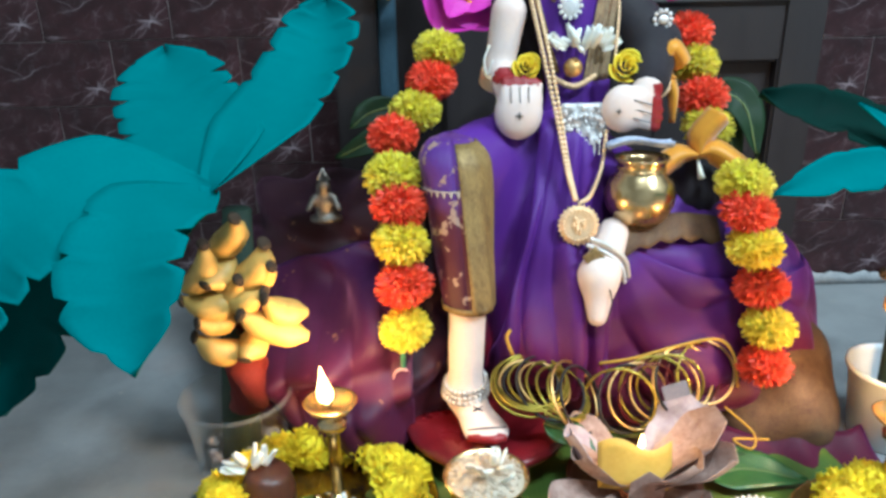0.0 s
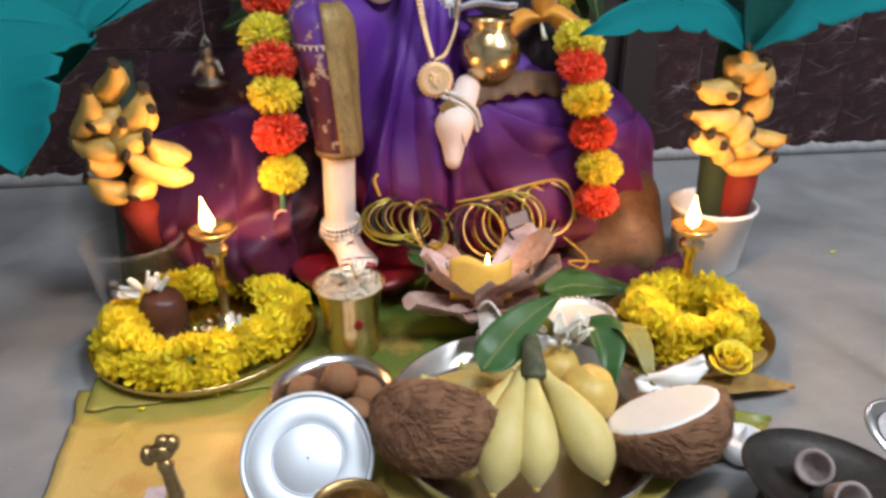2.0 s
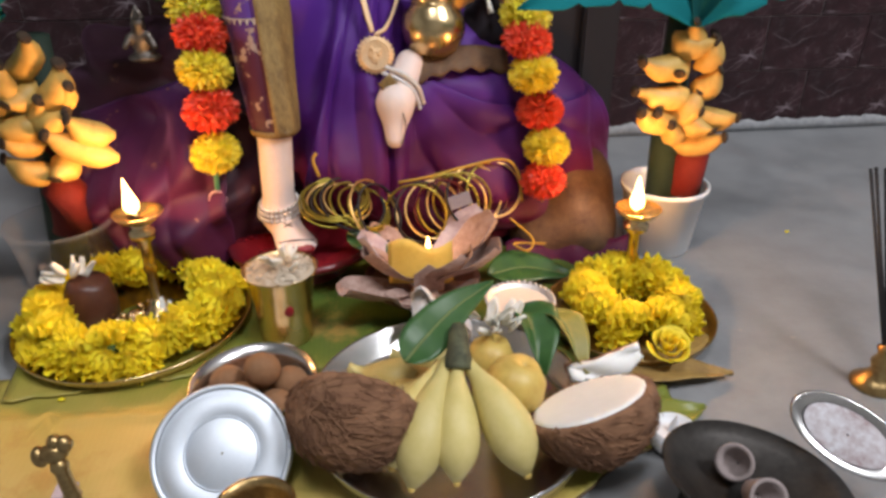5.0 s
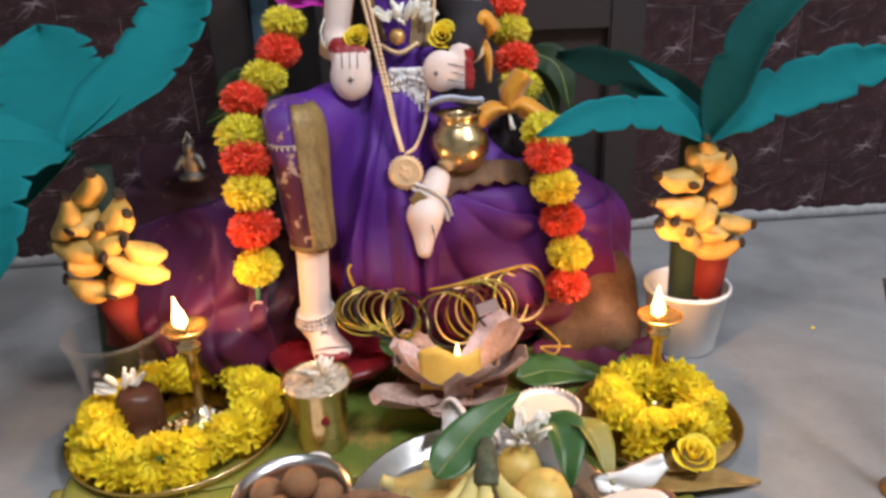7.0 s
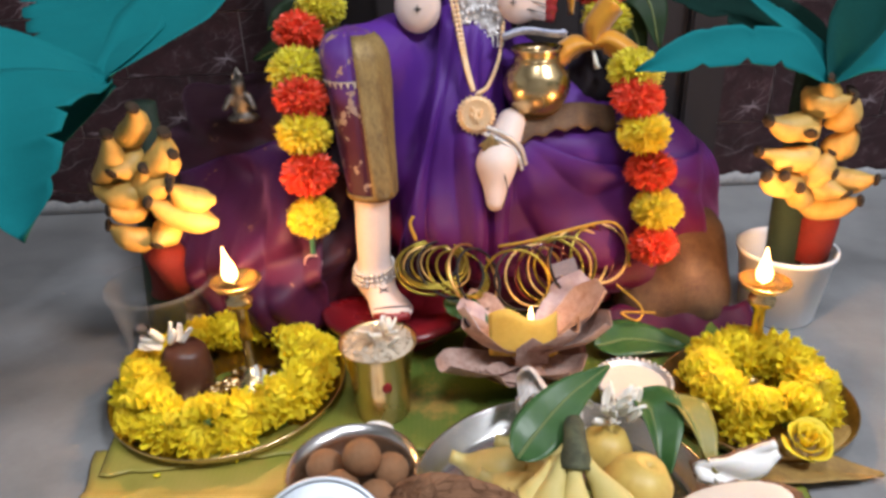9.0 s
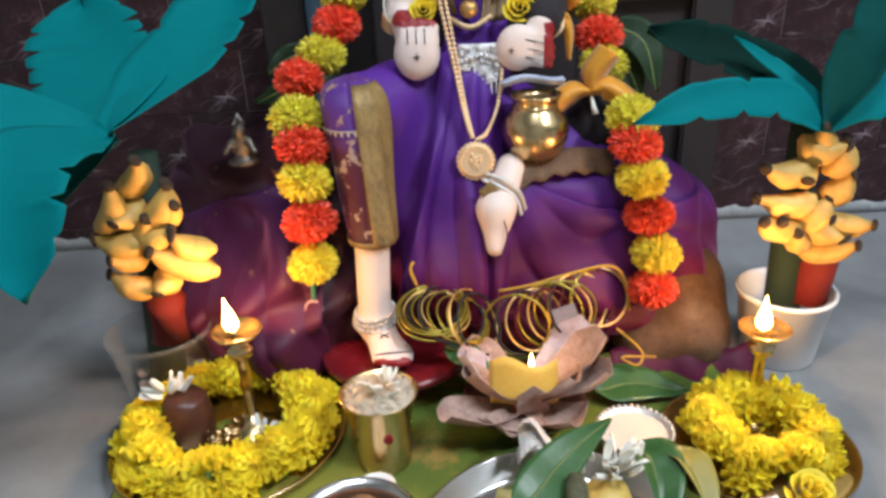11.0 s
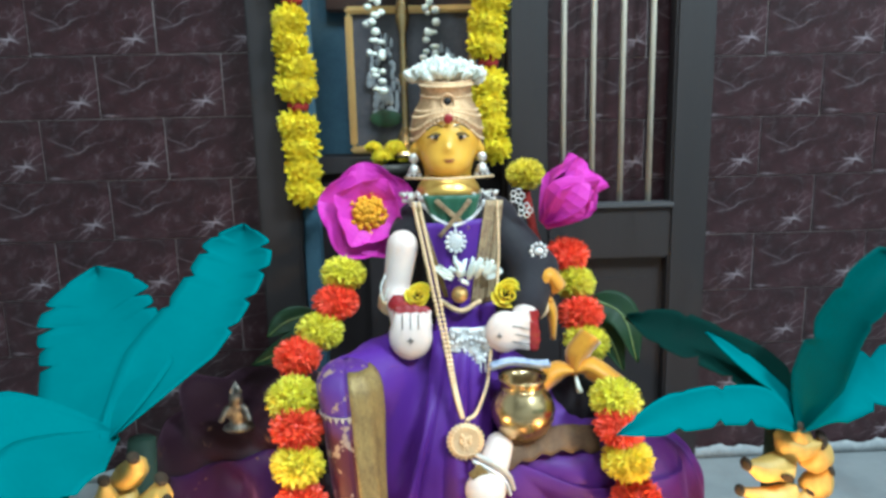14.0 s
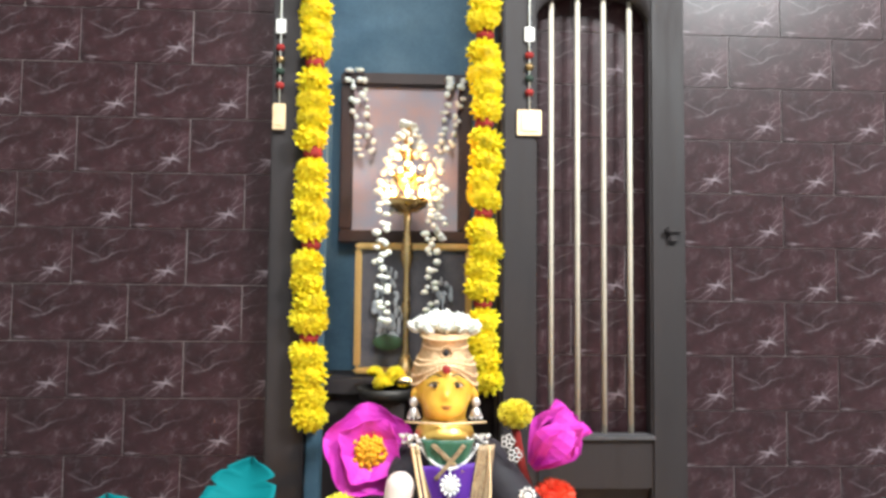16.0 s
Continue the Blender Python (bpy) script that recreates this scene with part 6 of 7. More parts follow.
leaf_thing([(0.10, 0.61, 0.075), (0.125, 0.598, 0.07), (0.15, 0.575, 0.055)], 0.016, (0.2, -0.6, 0.8), "dark green betel leaf in the banknote bowl")

plank = thing("low_stool", "round red lacquered low stool under the foot", "stool", pose(0.045, 0.665, 0))
part("top", Build().add(lathe([(0.001, 0.046), (0.055, 0.047), (0.085, 0.050), (0.092, 0.047), (0.09, 0.04), (0.06, 0.034), (0.001, 0.034)], 48)), REDLAC, plank)
part("foot", Build().add(lathe([(0.05, 0.036), (0.04, 0.02), (0.055, 0.009), (0.055, 0.008), (0.001, 0.008)], 32)), REDLAC, plank)
part("mark", Build().add(box((-0.012, -0.062, 0.0505), (0.012, 0.004, 0.002), 0.0005)).add(box((-0.012, -0.062, 0.051), (0.004, 0.012, 0.002), 0.0005)), TERRACOTTA, plank, "orange painted mark")


def flat_plate(name, x, y, r, m, label, rim=0.016, z=0.006):
    t = thing(name, label, "plate", pose(x, y, z))
    part("dish", Build().add(lathe([(0.001, 0.003), (r * 0.86, 0.003), (r * 0.92, 0.006), (r * 0.985, rim), (r, rim + 0.001), (r, rim - 0.001), (r * 0.935, 0.002), (r * 0.86, 0.0), (0.001, 0.0)], 64)), m, t)
    return t


flat_plate("brass_plate", -0.131, 0.553, 0.122, BRASS, "round brass plate on the banana leaf")
flat_plate("brass_plate", 0.404, 0.492, 0.092, OLDBRASS, "worn brass plate on the banana leaf")


def flower_ring(x, y, r, n, label, z, size, seed):
    g = thing("marigold_ring", label, "flowers", pose(x, y, z), group="plate marigolds")
    rnd = random.Random(seed)
    for k in range(n):
        a = 2 * math.pi * k / n
        for lift, rr in ((0.0, 1.0), (0.013, 0.93)):
            o = part("marigold", MARI[rnd.randrange(3)], None, g)
            o.matrix_basis = pose((r * rr + rnd.uniform(-0.006, 0.006)) * math.cos(a + lift * 9), (r * rr + rnd.uniform(-0.006, 0.006)) * math.sin(a + lift * 9), lift + rnd.uniform(0, 0.004),
                                  rnd.uniform(-5, 45) * -math.sin(a) + 22, rnd.uniform(-5, 45) * math.cos(a), rnd.uniform(0, 360)) @ Matrix.Scale(size * rnd.uniform(0.92, 1.08), 4)


flower_ring(-0.131, 0.553, 0.092, 15, "ring of fresh yellow marigolds round the brass plate", 0.022, 1.32, 4)
flower_ring(0.404, 0.497, 0.052, 9, "ring of fresh yellow marigolds on the small plate", 0.026, 1.32, 6)


def oil_lamp(x, y, z, h, label, light):
    t = thing("oil_lamp", label, "oil lamp", pose(x, y, z), group="lit oil lamps")
    part("base", Build().add(lathe([(0.001, 0), (0.03, 0.0), (0.031, 0.004), (0.022, 0.010), (0.012, 0.017), (0.0075, 0.026), (0.001, 0.026)], 32)), BRASS, t)
    part("stem", Build().add(lathe([(0.0065, 0.02), (0.0055, h * 0.45), (0.0075, h * 0.5), (0.0058, h * 0.55), (0.0065, h * 0.75), (0.013, h * 0.8), (0.014, h * 0.86), (0.009, h * 0.9), (0.012, h * 0.93), (0.001, h * 0.94)], 24)), BRASS, t)
    cup = part("oil_bowl", Build().add(lathe([(0.001, h * 0.93), (0.012, h * 0.94), (0.022, h * 0.985), (0.0255, h + 0.004), (0.024, h + 0.004), (0.018, h - 0.001), (0.001, h - 0.003)], 36)), BRASS, t)
    part("wick", Build().add(tube([(-0.002, 0, h), (-0.003, -0.003, h + 0.008)], 0.002, 6)), PETALWHITE, cup)
    part("flame", Build().add(lathe([(0.0006, 0.0), (0.0066, 0.005), (0.0078, 0.010), (0.0062, 0.018), (0.0032, 0.028), (0.0005, 0.040)], 14), at=pose(-0.003, -0.003, h + 0.003, 3, -4, 0)), FLAME, cup, "bright yellow flame")
    flame_light((x - 0.003, y - 0.004, z + h + 0.026), light)


oil_lamp(-0.109, 0.562, 0.009, 0.125, "tall brass oil lamp burning in the flower plate", 3.0)
oil_lamp(0.421, 0.543, 0.009, 0.108, "tall brass oil lamp burning in the small plate", 3.8)
nut = thing("betel_box", "dark brown wooden box topped with jasmine", "wooden box", pose(-0.182, 0.562, 0.01, 0, 8, 0))
part("body", Build().add(lathe([(0.001, 0), (0.026, 0.0), (0.029, 0.004), (0.027, 0.03), (0.022, 0.048), (0.018, 0.053), (0.001, 0.054)], 32)), BROWNNUT, nut)
petal_cluster("jasmine_sprig", (-0.188, 0.556, 0.060), 0.020, 8, PETALWHITE, "sprig of white jasmine on the brown box", "flowers", 21, 0.019, 0.009, 0.6)
clut = thing("copper_trinkets", "small heap of copper trinkets by the lamp foot", "trinkets")
b = Build()
rnd = random.Random(9)
for k in range(34):
    b.add(ball((-0.137 + rnd.gauss(0, 0.014), 0.548 + rnd.gauss(0, 0.01), 0.014 + 0.012 * rnd.random()), (rnd.uniform(0.003, 0.007), rnd.uniform(0.003, 0.006), rnd.uniform(0.002, 0.005)), 7, 5))
part("pieces", b, BRASS, clut)
petal_cluster("jasmine_sprig", (-0.098, 0.545, 0.018), 0.012, 9, PETALWHITE, "few white jasmine buds by the lamp", "flowers", 22, 0.014, 0.006)

tum = thing("rice_tumbler", "steel tumbler brimming with rice and jasmine", "tumbler", pose(0.034, 0.510, 0.008) @ Matrix.Diagonal((1, 1, 1.05, 1)))
part("cup", Build().add(lathe([(0.001, 0), (0.026, 0.0), (0.0275, 0.002), (0.0295, 0.04), (0.034, 0.072), (0.038, 0.078), (0.0385, 0.0795), (0.037, 0.079), (0.032, 0.07), (0.001, 0.07)], 48)), BRASS, tum)
part("rice", Build().add(lathe([(0.0345, 0.074), (0.028, 0.080), (0.015, 0.084), (0.001, 0.085)], 32)), GRAIN, tum, "uncooked rice")
b = Build()
rnd = random.Random(14)
for k in range(260):
    a, r = rnd.uniform(0, 6.28), 0.033 * math.sqrt(rnd.random())
    z = 0.0855 - 6 * r * r
    d = Vector((rnd.uniform(-1, 1), rnd.uniform(-1, 1), rnd.uniform(-0.3, 0.3))).normalized() * 0.0032
    c = Vector((r * math.cos(a), r * math.sin(a), z))
    b.add(tube([c - d, c, c + d], [0.0003, 0.0011, 0.0003], 5))
tagged(part("loose_rice", b, GRAIN, tum), kind="stuff")
part("red_mark", Build().add(ball((0.008, -0.0295, 0.046), (0.005, 0.0015, 0.006))), REDNAIL, tum, "red powder mark")
petal_cluster("jasmine_sprig", (0.040, 0.502, 0.096), 0.014, 10, PETALWHITE, "white jasmine blossoms on the rice", "flowers", 31, 0.016, 0.008, 0.9)

bowl = thing("banknote_bowl", "bowl of folded banknotes arranged like petals", "banknotes", pose(0.184, 0.566, 0.01))
part("liner", Build().add(lathe([(0.001, 0.0), (0.035, 0.002), (0.06, 0.02), (0.066, 0.03), (0.058, 0.022), (0.034, 0.006), (0.001, 0.004)], 32)), BROWNNUT, bowl, "dark leaf cup")
for k, (a, tilt, ln, m) in enumerate(((180, 40, 0.09, NOTEPALE), (218, 16, 0.11, NOTE), (255, 12, 0.075, NOTE), (300, 14, 0.08, NOTE), (335, 30, 0.10, NOTE), (2, 38, 0.105, NOTE), (34, 28, 0.105, NOTEPALE), (150, 32, 0.08, NOTE), (318, 34, 0.075, NOTE), (200, 30, 0.075, NOTE))):
    def f(u, v):
        e = 2 * v - 1
        w = 0.032 * (0.5 + 0.7 * u) * (1 if u < 0.72 else 1 - 0.72 * (u - 0.72) / 0.28)
        return (0.012 + ln * u, w * e, 0.012 * e * e + 0.010 * u * u + 0.002 * math.sin(7 * u + 2 * e))
    o = part("banknote", Build().add(sheet(f, 12, 8, 0.0006)), m, bowl, "folded banknote", smooth=False)
    o.matrix_basis = pose(0, 0, 0.006 + 0.0012 * k, 0, 0, a) @ pose(0, 0, 0, 0, -tilt, 0)
part("note_print", Build().add(box((0.078, 0.025, 0.088), (0.026, 0.0012, 0.016), 0.0002)), NOTEDARK, bowl, "printed patch of a banknote", at=pose(0, 0, 0, -12, -18, 0))
part("yellow_note", Build().add(sheet(lambda u, v: (-0.038 + 0.072 * u, -0.012 - 0.010 * math.sin(3 * u) + 0.012 * v, 0.028 + (0.044 + 0.006 * math.sin(7 * u)) * v + 0.004 * math.sin(4 * u)), 14, 5, 0.0007)), NOTEYELLOW, bowl, "glowing yellow folded note")
part("note_scrap", Build().add(sheet(lambda u, v: (-0.012 + 0.034 * u, -0.026 - 0.004 * v, 0.024 + 0.036 * v * (1 - 0.35 * abs(2 * u - 1))), 8, 6, 0.0006)), NOTE, bowl, "torn note corner", smooth=False)
# Unseen flame and its lamp, added so the yellow note glows.
flame_light((0.192, 0.578, 0.082), 0.09)
tagged(part("added_note_flame", Build().add(lathe([(0.0005, 0), (0.003, 0.004), (0.0025, 0.009), (0.0005, 0.018)], 10), at=pose(0.192, 0.575, 0.066)), FLAME), "added flame that lights the yellow note", "flame")

bang = thing("bangle_bundle", "bundle of gilt bangles tied with yellow thread", "bangles")
rnd = random.Random(2)
for k in range(14):
    m = (GREENGOLD, GREENGOLD, GOLD, INK, GREENGOLD)[k % 5]
    e = max(0, k - 5)
    part("bangle", Build().add(tube(ring_pts((0.086 + 0.0010 * k + 0.0052 * e, 0.636 - 0.0015 * e, 0.104 + 0.0012 * min(k, 5) - 0.002 * e), 0.0385 - 0.0034 * (k % 4), 40, (17 + 1.6 * e + rnd.uniform(-6, 6), rnd.uniform(-6, 6) + 6.8 * e, 0)), 0.0015, 7, True)), m, bang)
part("tie", Build().add(tube(spline([(0.072, 0.655, 0.13), (0.066, 0.66, 0.148), (0.07, 0.662, 0.157)], 10), 0.002, 6)), THREAD, bang, "yellow thread")
bang2 = thing("bangle_bundle", "row of glass and gilt bangles tied with yellow thread", "bangles")
for k in range(12):
    m = (GREENGOLD, INK, GOLD, MAROON, GREENGOLD, GOLD)[k % 6]
    tilt = (84, 70, 62)[k % 3] if k < 7 else 55
    part("bangle", Build().add(tube(ring_pts((0.185 + 0.009 * k + rnd.uniform(-0.004, 0.004), 0.630 + 0.003 * k, 0.086 + 0.0012 * k), 0.037 - 0.001 * (k % 4), 40, (tilt, 12 + rnd.uniform(-14, 14) + (30 if k > 6 else 0), rnd.uniform(-30, 20))), 0.0016, 7, True)), m, bang2)
part("tie", Build().add(tube(spline([(0.165, 0.655, 0.118), (0.20, 0.655, 0.123), (0.25, 0.665, 0.131), (0.295, 0.672, 0.135), (0.313, 0.665, 0.12), (0.318, 0.655, 0.085)], 30), 0.0018, 6)), THREAD, bang2, "yellow thread")
part("tie", Build().add(tube(spline([(0.30, 0.64, 0.07), (0.325, 0.62, 0.05), (0.315, 0.60, 0.045), (0.30, 0.61, 0.05), (0.34, 0.615, 0.045)], 30), 0.0014, 6)), THREAD, bang2, "loose yellow thread end")

milk = thing("silver_bowl", "small beaded silver bowl of creamy milk", "bowl", pose(0.281, 0.490, 0.009))
part("cup", Build().add(lathe([(0.001, 0), (0.018, 0), (0.02, 0.004), (0.03, 0.02), (0.035, 0.036), (0.0365, 0.038), (0.034, 0.037), (0.029, 0.026), (0.001, 0.022)], 48, 0.02, 18)), SILVER, milk)
part("milk", Build().add(lathe([(0.0325, 0.033), (0.001, 0.033)], 40)), MILK, milk, "creamy milk")
tagged(part("bead_rim", beads(Build(), ring_pts((0, 0, 0.038), 0.036, 36), 0.0022), SILVER, milk), kind="stuff")

flat_plate("steel_plate", 0.190, 0.356, 0.127, STEEL, "wide stainless steel plate of fruit and coconut", 0.028, 0.006)


def husk_field(c, r, cut, keep):
    c, cut = np.array(c), np.array(cut) / np.linalg.norm(cut)

    def f(p):
        q = p - c
        d = ellipsoid(p, c, r) + 0.0007 * np.sin(q[:, 0] * 260 + 3 * np.sin(q[:, 2] * 90)) + 0.0008 * np.sin(q[:, 2] * 120 + q[:, 0] * 60)
        d = np.maximum(d, q @ cut - keep)
        return np.maximum(d, -ellipsoid(p, c + cut * 0.006, tuple(x - 0.008 for x in r)))
    return f


def coconut(c, r, cut, label, seed):
    t = thing("coconut_half", label, "coconut", group="coconut halves")
    lo, hi = [c[k] - r[k] - 0.008 for k in range(3)], [c[k] + r[k] + 0.008 for k in range(3)]
    part("shell", Build().add(skin(husk_field(c, r, cut, 0.004), lo, hi, 0.003, 1)), COIR, t, "fibrous brown shell", smooth=True)
    n = np.array(cut) / np.linalg.norm(cut)

    def flesh(p):
        q = p - np.array(c)
        d = np.maximum(ellipsoid(p, c, tuple(x - 0.005 for x in r)), q @ n - 0.006)
        return np.maximum(d, -ellipsoid(p, np.array(c) + n * 0.038, (r[0] * 0.7, r[1] * 0.7, r[2] * 0.62)))
    part("flesh", Build().add(skin(flesh, lo, hi, 0.003, 2)), KERNEL, t, "white coconut flesh")
    rnd = random.Random(seed)
    b = Build()
    for _ in range(900):
        d = Vector((rnd.gauss(0, 1), rnd.gauss(0, 1), rnd.gauss(0, 1))).normalized()
        if d.dot(Vector(n)) > 0.0:
            continue
        s = (Vector((1, 0.1, -0.35)) + 0.5 * Vector((rnd.gauss(0, 1), rnd.gauss(0, 1), rnd.gauss(0, 1)))).normalized()
        s = (s - d * s.dot(d)).normalized()
        p = Vector([c[k] + d[k] * r[k] * 0.99 for k in range(3)])
        ln = rnd.uniform(0.008, 0.026)
        b.add(tube([p - s * ln * 0.5, p + d * 0.0012, p + s * ln * 0.5 + d * rnd.uniform(0.0, 0.004)], [0.0004, 0.0006, 0.0002], 4))
    tagged(part("fibre", b, COIR, t), kind="stuff")


coconut((0.107, 0.318, 0.064), (0.054, 0.050, 0.047), (0.25, 0.9, 0.3), "brown coconut half lying with its husk outwards", 1)
coconut((0.297, 0.303, 0.061), (0.054, 0.050, 0.050), (-0.30, 0.40, 0.87), "broken coconut half showing white flesh", 2)
PEEL = mat("pale yellow fruit skin", (0.62, 0.46, 0.12), (0.50, 0.33, 0.07), 0.4, coarse=30, fine=120, bump=0.12)
BUNCH = [banana_mesh("banana", GREENBANANA, 0.105, 0.0174, PEEL, True), banana_mesh("banana", GREENBANANA, 0.098, 0.0158, PEEL, True)]
bunch = thing("banana_bunch", "bunch of pale yellow green bananas on the plate", "bananas")
for k, (root, tip, m) in enumerate((((0.186, 0.347, 0.083), (0.146, 0.263, 0.032), 0), ((0.193, 0.343, 0.084), (0.182, 0.262, 0.034), 1), ((0.200, 0.346, 0.083), (0.240, 0.264, 0.034), 0), ((0.180, 0.352, 0.076), (0.132, 0.285, 0.034), 1))):
    d = Vector(tip) - Vector(root)
    part("banana", BUNCH[m], None, bunch, at=Matrix.Translation(root) @ d.to_track_quat("X", "Z").to_matrix().to_4x4() @ Matrix.Rotation(radians(180), 4, "X") @ Matrix.Diagonal((d.length / (0.105, 0.098)[m], 1, 1, 1)))
part("stalk", Build().add(tube(spline([(0.193, 0.338, 0.080), (0.195, 0.350, 0.092), (0.198, 0.374, 0.096)], 10), [0.013, 0.0125, 0.012, 0.011, 0.010, 0.0095, 0.009, 0.009, 0.0085, 0.007], 10)), mat("grey green banana stalk", (0.11, 0.12, 0.06), (0.03, 0.03, 0.02), 0.7, coarse=60), bunch, "dark grey green stalk")
for p, r, tn in (((0.243, 0.342, 0.054), (0.028, 0.030, 0.027), 0), ((0.232, 0.400, 0.040), (0.024, 0.028, 0.024), 20)):
    fr = thing("guava", "pale yellow guava on the plate", "fruit", pose(*p, 0, 20, tn), group="guavas")
    part("flesh", Build().add(lathe([(0.001, -r[2]), (r[0] * 0.6, -r[2] * 0.85), (r[0], -r[2] * 0.1), (r[0] * 0.85, r[2] * 0.5), (r[0] * 0.45, r[2] * 0.95), (0.004, r[2] * 0.9), (0.001, r[2] * 0.8)], 28)), PEEL, fr)
    part("calyx", Build().add(lathe([(0.001, 0), (0.004, 0.001), (0.003, 0.004), (0.001, 0.003)], 8), at=pose(0.0, -r[1] * 0.92, -0.004, 90)), BROWNNUT, fr)
loose = thing("cut_bananas", "ripe banana pieces at the back of the plate", "bananas")
for k, (p, a) in enumerate((((0.100, 0.405, 0.038), -18), ((0.122, 0.38, 0.042), -30), ((0.14, 0.425, 0.036), -12), ((0.155, 0.40, 0.042), -50))):
    part("banana", BUNCH[k % 2], None, loose, at=Matrix.Translation(p) @ pose(0, 0, 0, 10, 4, a) @ Matrix.Diagonal((0.62, 1, 1, 1)))
leaf_thing([(0.150, 0.345, 0.086), (0.168, 0.366, 0.093), (0.198, 0.398, 0.101), (0.240, 0.432, 0.106)], 0.020, (-0.15, -0.75, 0.65), "glossy dark green betel leaf across the plate")
leaf_thing([(0.262, 0.450, 0.060), (0.275, 0.420, 0.066), (0.272, 0.370, 0.036)], 0.024, (0.3, -0.5, 0.8), "folded green betel leaf by the silver bowl", fold=0.6)
leaf_thing([(0.292, 0.445, 0.058), (0.308, 0.418, 0.060), (0.314, 0.375, 0.030)], 0.020, (0.5, -0.4, 0.8), "yellowing betel leaf by the coconut", mat("yellow green leaf", (0.20, 0.21, 0.04), (0.30, 0.24, 0.05), 0.4), 0.5)
petal_cluster("jasmine_sprig", (0.240, 0.415, 0.066), 0.02, 22, PETALWHITE, "white jasmine sprig on the leaves", "flowers", 41, 0.022, 0.008)
CRUMPLED = mat("crumpled white paper", (0.72, 0.70, 0.68), (0.58, 0.55, 0.54), 0.7, coarse=30)
twist = thing("folded_paper", "crumpled white paper packet on the plate", "paper")
part("packet", Build().add(sheet(lambda u, v: (0.164 + 0.058 * u, 0.462 + 0.014 * math.sin(9 * v + 3 * u) - 0.01 * v, 0.034 + 0.046 * v * (1 - 0.5 * u) + 0.010 * math.sin(5 * u) + 0.008 * math.sin(11 * u * v)), 12, 10, 0.0008)), CRUMPLED, twist, smooth=False)

chip = thing("coconut_piece", "broken piece of white coconut flesh with brown rind", "coconut", pose(0.337, 0.372, 0.040, 62, -18, 0))
part("flesh", Build().add(sheet(lambda u, v: (0.034 * (2 * u - 1), 0.012 * (2 * v - 1) * (1 - 0.55 * (2 * u - 1) ** 2) + 0.008 * (2 * u - 1) ** 2, 0.003 * math.sin(9 * u + 5 * v)), 14, 6, 0.006)), KERNEL, chip)
part("rind", Build().add(sheet(lambda u, v: (0.0355 * (2 * u - 1), 0.013 * (2 * v - 1) * (1 - 0.55 * (2 * u - 1) ** 2) + 0.009 * (2 * u - 1) ** 2, -0.0055 + 0.003 * math.sin(9 * u + 5 * v)), 14, 6, 0.0025)), COIR, chip, "brown fibrous rind")
sweet = thing("sweet_bowl", "steel bowl of brown sweet balls", "bowl", pose(0.018, 0.382, 0.008))
part("cup", Build().add(lathe([(0.001, 0), (0.036, 0), (0.041, 0.004), (0.052, 0.03), (0.054, 0.042), (0.056, 0.043), (0.0535, 0.0445), (0.050, 0.03), (0.038, 0.006), (0.001, 0.004)], 48)), STEEL, sweet)
for k, (x, y, z) in enumerate(((-0.026, 0.016, 0.026), (0.004, 0.022, 0.028), (0.030, 0.008, 0.026), (-0.01, -0.01, 0.026), (0.02, -0.022, 0.025), (-0.034, -0.016, 0.024), (0.008, 0.004, 0.046))):
    o = tagged(part("sweet_ball", Build().add(ball((0, 0, 0), (0.0165, 0.016, 0.0155), 16, 10)), LADDU, at=pose(0.018 + x, 0.382 + y, 0.008 + z + 0.004)), "round brown sweet in the steel bowl", "sweet", "sweets")
lid = thing("dish_cover", "round stainless steel cover leaning on the bowl", "cover", look((0.001, 0.308, 0.038), (-0.011, 0.543, -0.224)))
# Pale blue of the reflected ceiling is mixed into the steel colour.
LIDSTEEL = mat("ceiling-tinted satin steel cover", (0.70, 0.76, 0.82), (0.62, 0.68, 0.74), 0.5, 1.0, fine=500, bump=0.05)
part("rim", Build().add(lathe([(0.0500, 0.0022), (0.0508, 0.0034), (0.0535, 0.0036), (0.0545, 0.0022), (0.0545, -0.006), (0.0525, -0.006), (0.052, 0.001), (0.0500, 0.0)], 64)), LIDSTEEL, lid)
part("groove", Build().add(tube(ring_pts((0, 0, 0.0026), 0.0285, 48), 0.0007, 6, True)), LIDSTEEL, lid)
part("disc", Build().add(lathe([(0.001, 0.002), (0.027, 0.0021), (0.0285, 0.0012), (0.030, 0.0021), (0.0470, 0.0022), (0.0482, 0.0014), (0.0505, 0.0022), (0.0505, 0.0), (0.001, -0.001)], 64)), LIDSTEEL, lid)
cup2 = thing("steel_tumbler", "small steel tumbler holding a little water", "tumbler", pose(0.038, 0.228, 0.007) @ Matrix.Scale(0.86, 4))
part("cup", Build().add(lathe([(0.001, 0), (0.022, 0), (0.0235, 0.002), (0.0265, 0.04), (0.030, 0.058), (0.0335, 0.0625), (0.0335, 0.064), (0.031, 0.0635), (0.0275, 0.055), (0.024, 0.02), (0.001, 0.018)], 48)), OLDBRASS, cup2)
part("water", Build().add(lathe([(0.0255, 0.034), (0.001, 0.034)], 32)), mat("still water", (0.12, 0.09, 0.06), None, 0.08, bump=0), cup2)
bell = thing("brass_bell", "worn brass prayer bell with a figured handle", "bell", pose(-0.080, 0.243, 0.006) @ Matrix.Scale(0.85, 4))
